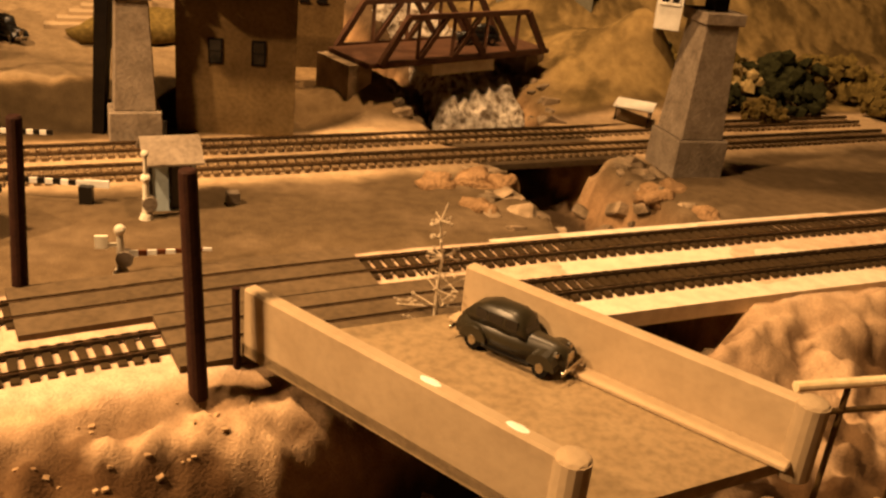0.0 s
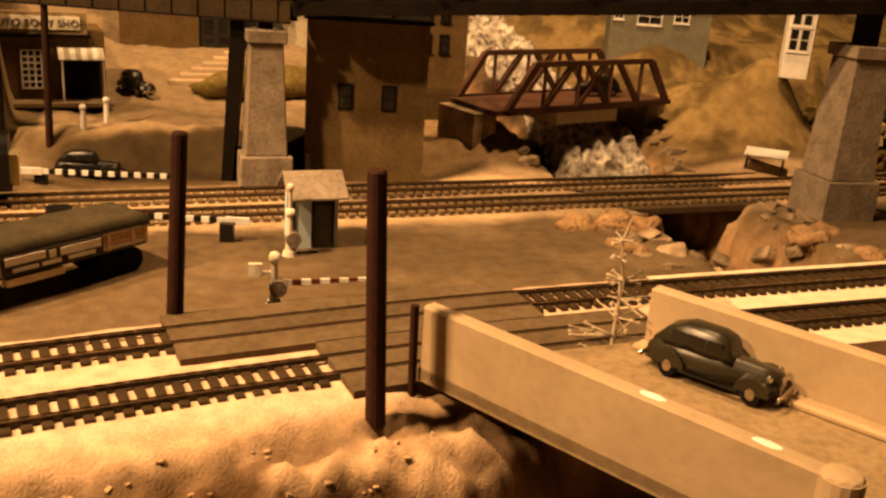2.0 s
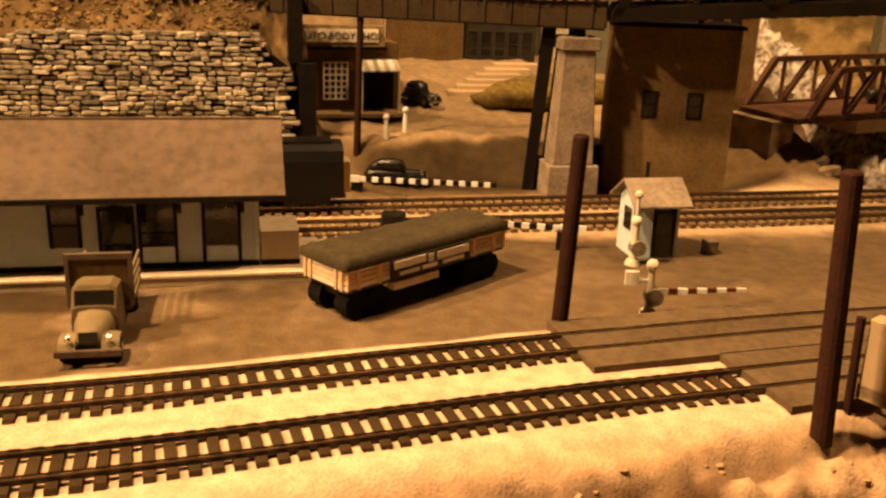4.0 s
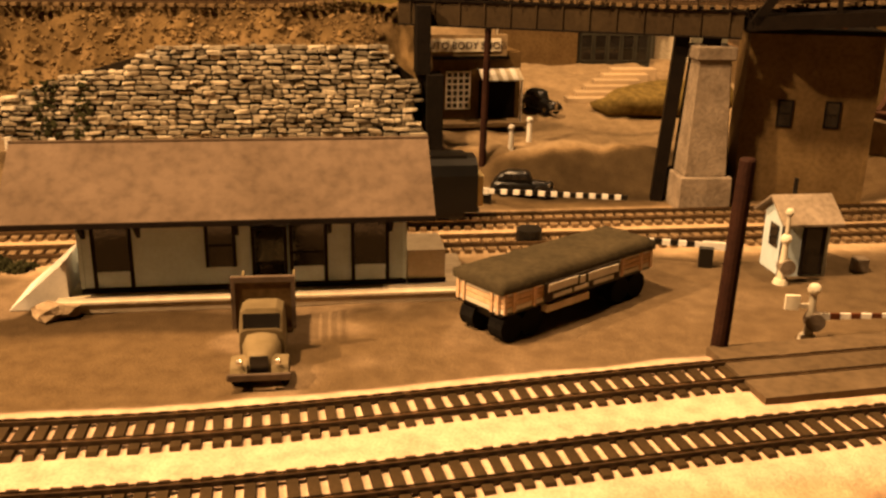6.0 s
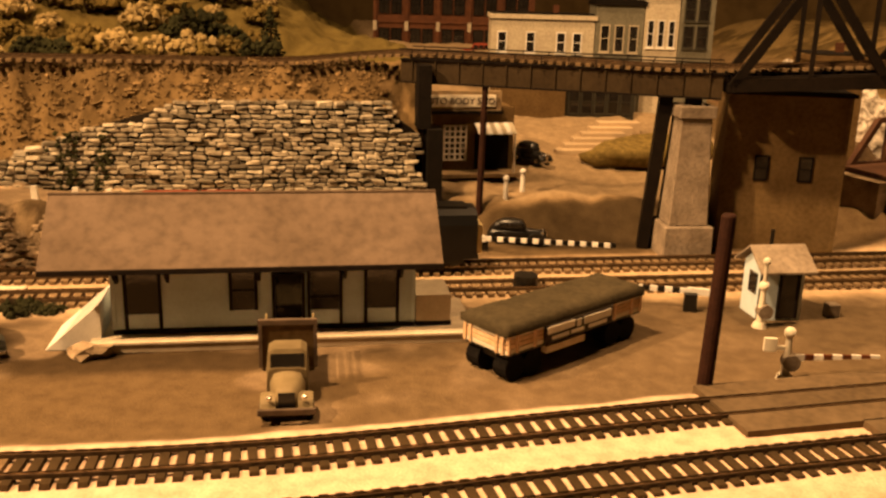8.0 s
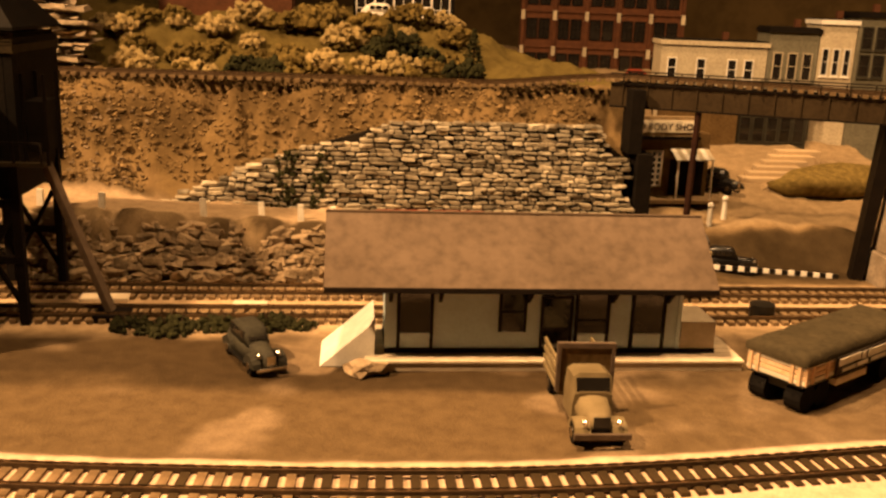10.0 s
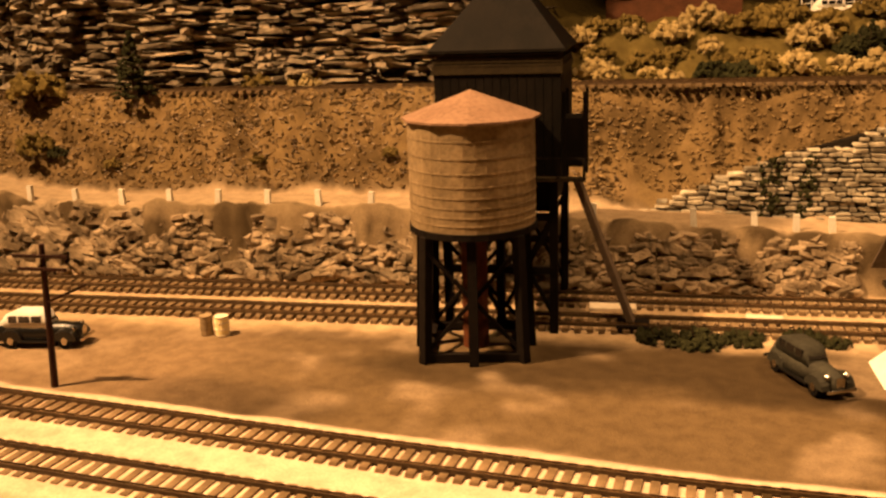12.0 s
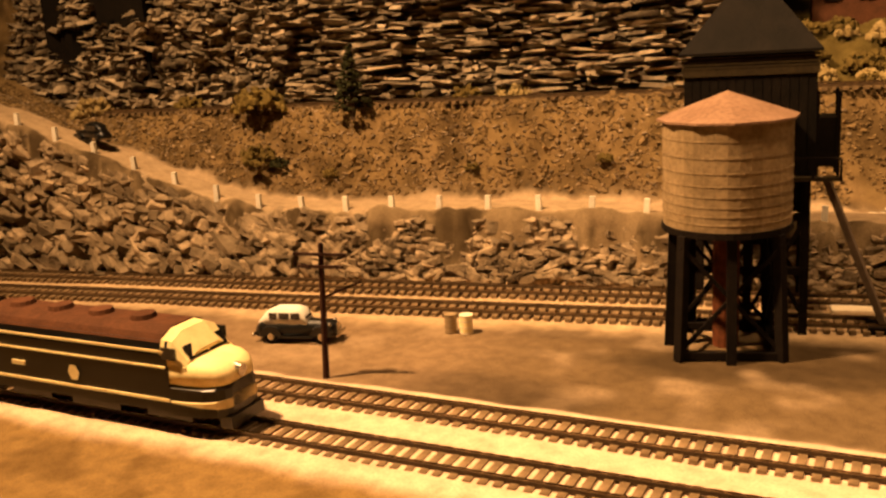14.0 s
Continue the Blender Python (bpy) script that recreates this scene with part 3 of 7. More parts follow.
def station():
    t = thing("station_building", "small cream station with dark trim and a broad shingled roof", "station", pose(0, 0, 0, 0, 0, BASE))
    bm = bmesh.new()
    prism(bm, [(0.5275, 0.006), (0.566, 0.006), (0.566, 0.043), (0.5465, 0.062), (0.5275, 0.043)], -0.141, 0.021)
    part("wall", bm, M["cream"], t)
    bm = bmesh.new()
    box(bm, -0.1415, 0.0215, 0.5265, 0.567, 0.006, 0.0085)
    part("skirting", bm, M["trim"], t, "dark base board")
    for k, u in enumerate((-0.1417, 0.0197)):
        bm = bmesh.new()
        box(bm, u, u + 0.002, 0.5266, 0.528, 0.0085, 0.043)
        part("corner_board", bm, M["cream"], t)
    for side in (-1, 1):
        bm = bmesh.new()
        yc = 0.5465
        e, r = (yc + side * 0.0365, 0.0462), (yc, 0.0772)
        prism(bm, [(e[0], e[1]), (r[0], r[1]), (r[0], r[1] + 0.0022), (e[0], e[1] + 0.0016)], -0.1735, 0.0345)
        part("roof", bm, M["shingle"], t)
    bm = bmesh.new()
    box(bm, -0.1736, 0.0346, 0.5456, 0.5474, 0.0788, 0.0800)
    part("ridge_board", bm, M["shingle"], t)
    bm = bmesh.new()
    box(bm, -0.1736, 0.0346, 0.5096, 0.5106, 0.0448, 0.0474)
    part("fascia", bm, M["trim"], t, "dark eave board")
    for u in (-0.1385, -0.112, -0.064, -0.0175, 0.0135):
        bm = bmesh.new()
        prism(bm, [(0.528, 0.034), (0.528, 0.044), (0.512, 0.0458), (0.517, 0.0435)], u - 0.0009, u + 0.0009)
        part("bracket", bm, M["trim"], t)
    y = 0.5275
    window(t, "door", -0.1335, -0.1172, 0.0085, 0.041, y, 0, panel=True)
    window(t, "window", -0.0785, -0.0665, 0.018, 0.041, y)
    window(t, "door", -0.0555, -0.0410, 0.0085, 0.037, y, 0, arch=True)
    window(t, "window", -0.0365, -0.0205, 0.0085, 0.041, y, 1, panel=True)
    window(t, "door", -0.0052, 0.0110, 0.0085, 0.041, y, 0, panel=True)
    pf = thing("station_platform", "pale plank platform under the station", "platform", pose(0, 0, 0, 0, 0, BASE))
    bm = bmesh.new()
    box(bm, -0.1515, 0.0545, 0.515, 0.5715, 0.0, 0.0048)
    part("base", bm, M["platform"], pf)
    for k in range(9):
        bm = bmesh.new()
        v0 = 0.514 + k * 0.0065
        box(bm, -0.152, 0.055, v0 + 0.0002, v0 + 0.0063, 0.0048, 0.006)
        part("plank", bm, M["platform"], pf)
    bm = bmesh.new()
    vs = [bm.verts.new(p) for p in ((-0.176, 0.522, 0), (-0.147, 0.522, 0), (-0.147, 0.560, 0), (-0.176, 0.560, 0), (-0.147, 0.522, 0.025), (-0.147, 0.560, 0.025))]
    for f in ((3, 2, 1, 0), (0, 1, 4), (2, 3, 5), (1, 2, 5, 4), (3, 0, 4, 5)):
        bm.faces.new([vs[i] for i in f])
    tagged(part("loading_ramp", bm, M["white"]), "white wooden ramp leaning at the station end", "ramp").matrix_basis = pose(0, 0, 0, 0, 0, BASE)
    t2 = thing("baggage_counter", "cream loading box with dark base beside the station", "loading box", pose(0, 0, 0, 0, 0, BASE))
    bm = bmesh.new()
    box(bm, 0.0225, 0.042, 0.527, 0.556, 0.0085, 0.024)
    part("box_body", bm, M["platform"], t2)
    bm = bmesh.new()
    box(bm, 0.0222, 0.0424, 0.5265, 0.5565, 0.006, 0.0085)
    part("base_board", bm, M["trim"], t2, "dark base board")


station()

# ---- water tank and coaling tower ----


def water_tank():
    t = thing("water_tank", "round tan board water tank on black timber legs", "water tank", pose(-0.584, 0.353, 0, 0, 0, BASE + 8))
    n = 36
    for k in range(n):
        a = 2 * math.pi * k / n
        bm = bmesh.new()
        w = 0.0352 * math.pi / n
        box(bm, 0.033, 0.0352, -w, w, 0, 0.0595, Matrix.Translation((0, 0, 0.075)) @ Matrix.Rotation(a, 4, "Z"), taper=1.0)
        part("stave", bm, M["tank"], t)
    bm = bmesh.new()
    tube(bm, (0, 0, 0.0755), (0, 0, 0.1335), 0.0335, n=36)
    part("tank_core", bm, M["tank"], t)
    for z in (0.079, 0.0835, 0.0885, 0.094, 0.100, 0.107, 0.115, 0.124):
        bm = bmesh.new()
        tube(bm, (0, 0, z), (0, 0, z + 0.0008), 0.0356, n=40)
        part("hoop", bm, M["tank"], t, "tan iron hoop")
    bm = bmesh.new()
    n = 12
    ring = [bm.verts.new((0.0385 * math.cos(2 * math.pi * i / n), 0.0385 * math.sin(2 * math.pi * i / n), 0.1345)) for i in range(n)]
    low = [bm.verts.new((v.co.x, v.co.y, 0.1333)) for v in ring]
    top = bm.verts.new((0, 0, 0.1485))
    for i in range(n):
        bm.faces.new((ring[i], ring[(i + 1) % n], top))
        bm.faces.new((low[i], low[(i + 1) % n], ring[(i + 1) % n], ring[i]))
    bm.faces.new(low[::-1])
    part("roof", bm, M["tankroof"], t, "pinkish conical roof")
    bm = bmesh.new()
    tube(bm, (0, 0, 0.0715), (0, 0, 0.0752), 0.0362, n=24)
    part("deck", bm, M["blackwood"], t)
    legs = []
    for ix in (-1, 0, 1):
        for iy in (-1, 0, 1):
            if ix or iy:
                k = 0.0255 if ix and iy else 0.030
                p = Vector((ix * k, iy * k, 0))
                legs.append((ix, iy, p))
                bm = bmesh.new()
                beam(bm, p * 1.08, p * 0.98 + Vector((0, 0, 0.072)), 0.0052)
                part("leg", bm, M["blackwood"], t)
    for a, b in (((-1, -1), (1, -1)), ((1, -1), (1, 1)), ((1, 1), (-1, 1)), ((-1, 1), (-1, -1))):
        pa, pb = Vector((*a, 0)) * 0.0265, Vector((*b, 0)) * 0.0265
        for za, zb in ((0.006, 0.066), (0.066, 0.006)):
            bm = bmesh.new()
            beam(bm, pa + Vector((0, 0, za)), pb + Vector((0, 0, zb)), 0.0022)
            part("brace", bm, M["blackwood"], t)
        bm = bmesh.new()
        beam(bm, pa + Vector((0, 0, 0.003)), pb + Vector((0, 0, 0.003)), 0.0045)
        part("sill", bm, M["blackwood"], t)
    bm = bmesh.new()
    tube(bm, (0, 0, 0), (0, 0, 0.072), 0.0075, n=14)
    part("riser_pipe", bm, M["rust"], t, "rusty riser pipe")


water_tank()


def coaling_tower():
    t = thing("coaling_tower", "tall black board coaling tower with a hipped roof on timber legs", "coaling tower", at(*xy(-0.379, 0.624)) @ Matrix.Diagonal((0.89, 0.97, 1.085, 1)))
    s = 0.041
    bm = bmesh.new()
    box(bm, -s + 0.002, s - 0.002, -s + 0.002, s - 0.002, 0.088, 0.152)
    part("bin", bm, M["coal"], t)
    for k in range(15):
        for sx, sy in ((1, 0), (0, 1)):
            bm = bmesh.new()
            x0 = -s + k * 2 * s / 15
            if sx:
                box(bm, x0 + 0.0002, x0 + 2 * s / 15 - 0.0002, -s, -s + 0.0024, 0.087, 0.150)
            else:
                box(bm, s - 0.0024, s, x0 + 0.0002, x0 + 2 * s / 15 - 0.0002, 0.087, 0.150)
            part("board", bm, M["coal"], t)
    bm = bmesh.new()
    box(bm, -s - 0.001, s + 0.001, -s - 0.001, s + 0.001, 0.1425, 0.1465)
    part("band", bm, M["coalband"], t, "mossy band")
    bm = bmesh.new()
    vs = [bm.verts.new((x * k, y * k, z)) for z, k in ((0.1535, 1.07), (0.1550, 1.07), (0.1845, 0.36), (0.1848, 0.36)) for x, y in ((-s, -s), (s, -s), (s, s), (-s, s))]
    bm.faces.new(vs[3::-1])
    for r in range(2):
        for i in range(4):
            bm.faces.new((vs[r * 4 + i], vs[r * 4 + (i + 1) % 4], vs[r * 4 + 4 + (i + 1) % 4], vs[r * 4 + 4 + i]))
    bm.faces.new(vs[8:12])
    part("roof", bm, M["coal"], t)
    bm = bmesh.new()
    box(bm, -0.012, 0.012, -0.012, 0.012, 0.184, 0.215)
    part("cupola", bm, M["coal"], t)
    bm = bmesh.new()
    prism(bm, [(-0.017, 0.215), (0.017, 0.215), (0, 0.228)], -0.017, 0.017)
    part("cupola_roof", bm, M["coal"], t)
    bm = bmesh.new()
    box(bm, -s * 0.8, s * 0.85, -s * 0.85, s * 0.8, 0.068, 0.088, taper=1.12)
    part("hopper", bm, M["coal"], t)
    for sx in (-1, 0, 1):
        for sy in (-1, 1):
            bm = bmesh.new()
            beam(bm, (sx * 0.036, sy * 0.038, 0), (sx * 0.036, sy * 0.038, 0.09), 0.0055)
            part("leg", bm, M["blackwood"], t)
    for sy in (-1, 1):
        for a, b in ((-0.036, 0.0), (0.0, 0.036)):
            for z0, z1 in ((0.01, 0.065), (0.065, 0.01)):
                bm = bmesh.new()
                beam(bm, (a, sy * 0.039, z0), (b, sy * 0.039, z1), 0.0026)
                part("brace", bm, M["blackwood"], t)
        for z in (0.066, 0.036):
            bm = bmesh.new()
            beam(bm, (-0.038, sy * 0.039, z), (0.038, sy * 0.039, z), 0.004)
            part("beam", bm, M["blackwood"], t)
    for k in range(4):
        bm = bmesh.new()
        z = 0.1465 + k * 0.0017
        box(bm, -s - 0.0012, s + 0.0012, -s - 0.0012, -s + 0.001, z, z + 0.0010)
        part("louvre", bm, M["coalband"], t)
    bm = bmesh.new()
    box(bm, -s - 0.004, s + 0.016, -s - 0.006, -s - 0.0005, 0.0865, 0.0885)
    part("gallery", bm, M["coalband"], t, "weathered plank gallery")
    for k in range(7):
        bm = bmesh.new()
        x = -s - 0.003 + k * (2 * s + 0.018) / 6
        beam(bm, (x, -s - 0.0055, 0.0885), (x, -s - 0.0055, 0.0985), 0.0014)
        part("gallery_post", bm, M["blackwood"], t)
    bm = bmesh.new()
    beam(bm, (-s - 0.003, -s - 0.0055, 0.0985), (s + 0.015, -s - 0.0055, 0.0985), 0.0012)
    part("gallery_rail", bm, M["blackwood"], t)
    bm = bmesh.new()
    box(bm, s, s + 0.013, -0.030, -0.006, 0.092, 0.118)
    part("side_hopper", bm, M["coal"], t)
    for y in (-0.031, -0.006):
        for x in (s + 0.001, s + 0.014):
            bm = bmesh.new()
            beam(bm, (x, y, 0.085), (x, y, 0.132), 0.002)
            part("rail_post", bm, M["blackwood"], t)
    bm = bmesh.new()
    beam(bm, (s + 0.008, -0.018, 0.084), (s + 0.046, -0.026, 0.004), 0.007, 0.004)
    part("chute", bm, M["shingle"], t, "brown wooden chute")
    bm = bmesh.new()
    box(bm, s + 0.036, s + 0.058, -0.036, -0.018, 0, 0.004)
    part("footing", bm, M["blackwood"], t)


coaling_tower()

# ---- vehicles ----


def wheels(t, xs, half, r, w, hub=None):
    for x in xs:
        for s in (-1, 1):
            bm = bmesh.new()
            tube(bm, (x, s * half, r), (x, s * (half - w), r), r, n=14)
            k = part("wheel", bm, M["tyre"], t)
            bm = bmesh.new()
            tube(bm, (x, s * half, r), (x, s * (half + 0.0004), r), r * 0.5, n=10)
            part("hubcap", bm, hub or M["chrome"], k, "pale hubcap")


def loft(bm, sections):
    """Closed skin through cross sections of equal point counts."""
    rows = [[bm.verts.new(p) for p in s] for s in sections]
    n = len(rows[0])
    for a, b in zip(rows, rows[1:]):
        for i in range(n):
            bm.faces.new((a[i], a[(i + 1) % n], b[(i + 1) % n], b[i]))
    bm.faces.new(rows[0][::-1])
    bm.faces.new(rows[-1])


def sec(x, half, z0, z1, shoulder=0.75, top=0.6):
    zm = z0 + (z1 - z0) * 0.55
    return [(x, -half, z0), (x, half, z0), (x, half, zm), (x, half * shoulder, z1 - (z1 - z0) * 0.08), (x, half * top * 0.4, z1), (x, -half * top * 0.4, z1), (x, -half * shoulder, z1 - (z1 - z0) * 0.08), (x, -half, zm)]


def saloon(name, label, m, paint, roofpaint=None, length=0.050, category="car"):
    """A rounded 1930s saloon, nose towards +x."""
    t = thing(name, label, category, m, group="model cars")
    L, h = length / 2, length * 0.165
    bm = bmesh.new()
    loft(bm, [sec(x * L, h * w, 0.0032, z) for x, w, z in ((-1.0, 0.55, 0.0085), (-0.85, 0.74, 0.0118), (-0.4, 0.82, 0.0128), (0.15, 0.80, 0.0125), (0.35, 0.62, 0.0120), (0.7, 0.5, 0.0115), (0.93, 0.36, 0.0108), (0.97, 0.30, 0.0070))])
    body = part("body", bm, paint, t, smooth=True)
    bm = bmesh.new()
    loft(bm, [sec(x * L, h * w, 0.010, z, 0.86, 1.3) for x, w, z in ((-0.93, 0.45, 0.0112), (-0.72, 0.64, 0.0165), (-0.45, 0.70, 0.0190), (0.0, 0.70, 0.0190), (0.18, 0.66, 0.0178), (0.30, 0.62, 0.0122))])
    cab = part("cabin", bm, roofpaint or paint, t, smooth=True)
    for s in (-1, 1):
        for x0, x1 in ((-0.62, -0.42), (-0.38, -0.12), (-0.08, 0.14)):
            bm = bmesh.new()
            box(bm, x0 * L, x1 * L, s * h * 0.66 - 0.0004, s * h * 0.66 + 0.0004, 0.0130, 0.0166)
            part("side_window", bm, M["glass"], cab)
    bm = bmesh.new()
    box(bm, 0.0, 0.0005, -h * 0.5, h * 0.5, 0, 0.0045, pose(0.275 * L, 0, 0.0128, 0, -38, 0))
    part("windscreen", bm, M["glass"], cab)
    bm = bmesh.new()
    box(bm, 0.0, 0.0005, -h * 0.4, h * 0.4, 0, 0.0036, pose(-0.83 * L, 0, 0.0130, 0, 40, 0))
    part("rear_window", bm, M["glass"], cab)
    for x in (-0.58, 0.66):
        for s in (-1, 1):
            bm = bmesh.new()
            prof = [(x * L + 0.0072 * math.cos(a), 0.0045 + 0.0058 * math.sin(a)) for a in [math.pi * k / 8 for k in range(9)]]
            a = [bm.verts.new((px, s * h * 0.52, pz)) for px, pz in prof]
            b = [bm.verts.new((px, s * h * 0.98, pz * 0.93)) for px, pz in prof]
            for i in range(8):
                bm.faces.new((a[i], a[i + 1], b[i + 1], b[i]))
            bm.faces.new(b)
            bm.faces.new(a[::-1])
            part("mudguard", bm, paint, t, smooth=False)
    for s in (-1, 1):
        bm = bmesh.new()
        box(bm, -0.40 * L, 0.48 * L, s * h * 0.95 - 0.001, s * h * 0.95 + 0.001, 0.0034, 0.0042)
        part("running_board", bm, M["black"], t)
        bm = bmesh.new()
        lump(bm, (0.84 * L, s * h * 0.55, 0.0098), 0.0015, 0, 1)
        part("headlight", bm, M["chrome"], t, "chrome headlight")
    wheels(t, (-0.58 * L, 0.66 * L), h * 0.96, 0.0041, 0.0022)
    for x, lab in ((1.03, "front"), (-1.04, "rear")):
        bm = bmesh.new()
        box(bm, x * L - 0.0005, x * L + 0.0005, -h * 0.85, h * 0.85, 0.0036, 0.0052)
        part("bumper", bm, M["chrome"], t, "chrome bumper", bevel=0.0002)
    bm = bmesh.new()
    box(bm, 0.965 * L, 0.985 * L, -h * 0.24, h * 0.24, 0.0045, 0.0100)
    part("grille", bm, M["chrome"], t, "chrome grille")
    return t


saloon("model_car", "dark olive rounded saloon on the road bridge", pose(0.206, 0.4215, 0.0133, 0, 0, -36) @ Matrix.Diagonal((1, 1.16, 1.22, 1)), M["olive"], length=0.058)
saloon("model_car", "dull green saloon parked in the dirt yard", pose(-0.409, 0.399, 0, 0, 0, -40) @ Matrix.Diagonal((1.0, 1.1, 1.1, 1)), M["darkfront"], length=0.053)
saloon("model_car", "black saloon waiting at the level crossing", pose(-0.176, 0.700, 0.001, 0, 0, 8), M["black"], length=0.046)
saloon("model_car", "black and white ambulance saloon parked by the track", pose(-0.814, 0.218, 0, 0, 0, 30) @ Matrix.Diagonal((1.05, 1.12, 1.2, 1)), M["black"], M["white"], length=0.053)


def lorry():
    t = thing("model_truck", "grey tan stake truck parked before the station", "truck", pose(-0.2245, 0.385, 0, 0, 0, -67))
    # nose towards +x
    bm = bmesh.new()
    loft(bm, [sec(x, w, 0.005, z) for x, w, z in ((-0.002, 0.0085, 0.0175), (0.006, 0.0075, 0.0168), (0.014, 0.0055, 0.0155), (0.0175, 0.0045, 0.0145))])
    part("bonnet", bm, M["truckpaint"], t, smooth=True)
    bm = bmesh.new()
    loft(bm, [sec(x, w, 0.005, z, 0.92, 1.6) for x, w, z in ((-0.018, 0.0098, 0.026), (-0.004, 0.0098, 0.027), (-0.0005, 0.0095, 0.0185))])
    cab = part("cab", bm, M["truckpaint"], t)
    bm = bmesh.new()
    box(bm, 0, 0.0005, -0.0078, 0.0078, 0, 0.0062, pose(-0.0012, 0, 0.0190, 0, -22, 0))
    part("windscreen", bm, M["glass"], cab)
    bm = bmesh.new()
    box(bm, -0.058, -0.019, -0.0125, 0.0125, 0.0095, 0.0115)
    bed = part("bed", bm, M["truckpaint"], t)
    for y in (-0.0125, 0.0115):
        for z in (0.0135, 0.018, 0.0225):
            bm = bmesh.new()
            box(bm, -0.058, -0.019, y, y + 0.001, z, z + 0.0024)
            part("side_board", bm, M["truckpaint"], bed)
    bm = bmesh.new()
    box(bm, -0.020, -0.0188, -0.0135, 0.0135, 0.0115, 0.0345)
    part("headboard", bm, M["brownwall"], bed)
    bm = bmesh.new()
    for y0, y1, z0, z1 in ((-0.0140, -0.0122, 0.0115, 0.036), (0.0122, 0.0140, 0.0115, 0.036), (-0.0122, 0.0122, 0.0335, 0.036)):
        box(bm, -0.0206, -0.0180, y0, y1, z0, z1)
    part("headboard_frame", bm, M["shingle"], bed)
    for s in (-1, 1):
        bm = bmesh.new()
        prof = [(0.012 + 0.0085 * math.cos(a), 0.0050 + 0.0072 * math.sin(a)) for a in [math.pi * k / 8 for k in range(9)]]
        a = [bm.verts.new((px, s * 0.005, pz)) for px, pz in prof]
        b = [bm.verts.new((px, s * 0.0118, pz * 0.95)) for px, pz in prof]
        for i in range(8):
            bm.faces.new((a[i], a[i + 1], b[i + 1], b[i]))
        bm.faces.new(b)
        bm.faces.new(a[::-1])
        part("mudguard", bm, M["truckpaint"], t)
        bm = bmesh.new()
        lump(bm, (0.0185, s * 0.0078, 0.0125), 0.0016, 0, 1)
        part("headlight", bm, M["chrome"], t, "chrome headlight")
    wheels(t, (0.012, -0.044), 0.0118, 0.0052, 0.003)
    bm = bmesh.new()
    box(bm, 0.0198, 0.0215, -0.0130, 0.0130, 0.0052, 0.0082)
    part("bumper", bm, M["shingle"], t, "pale front bumper", bevel=0.0003)
    bm = bmesh.new()
    box(bm, 0.0172, 0.0180, -0.0038, 0.0038, 0.0065, 0.0145)
    part("grille", bm, M["black"], t, "dark grille")


lorry()


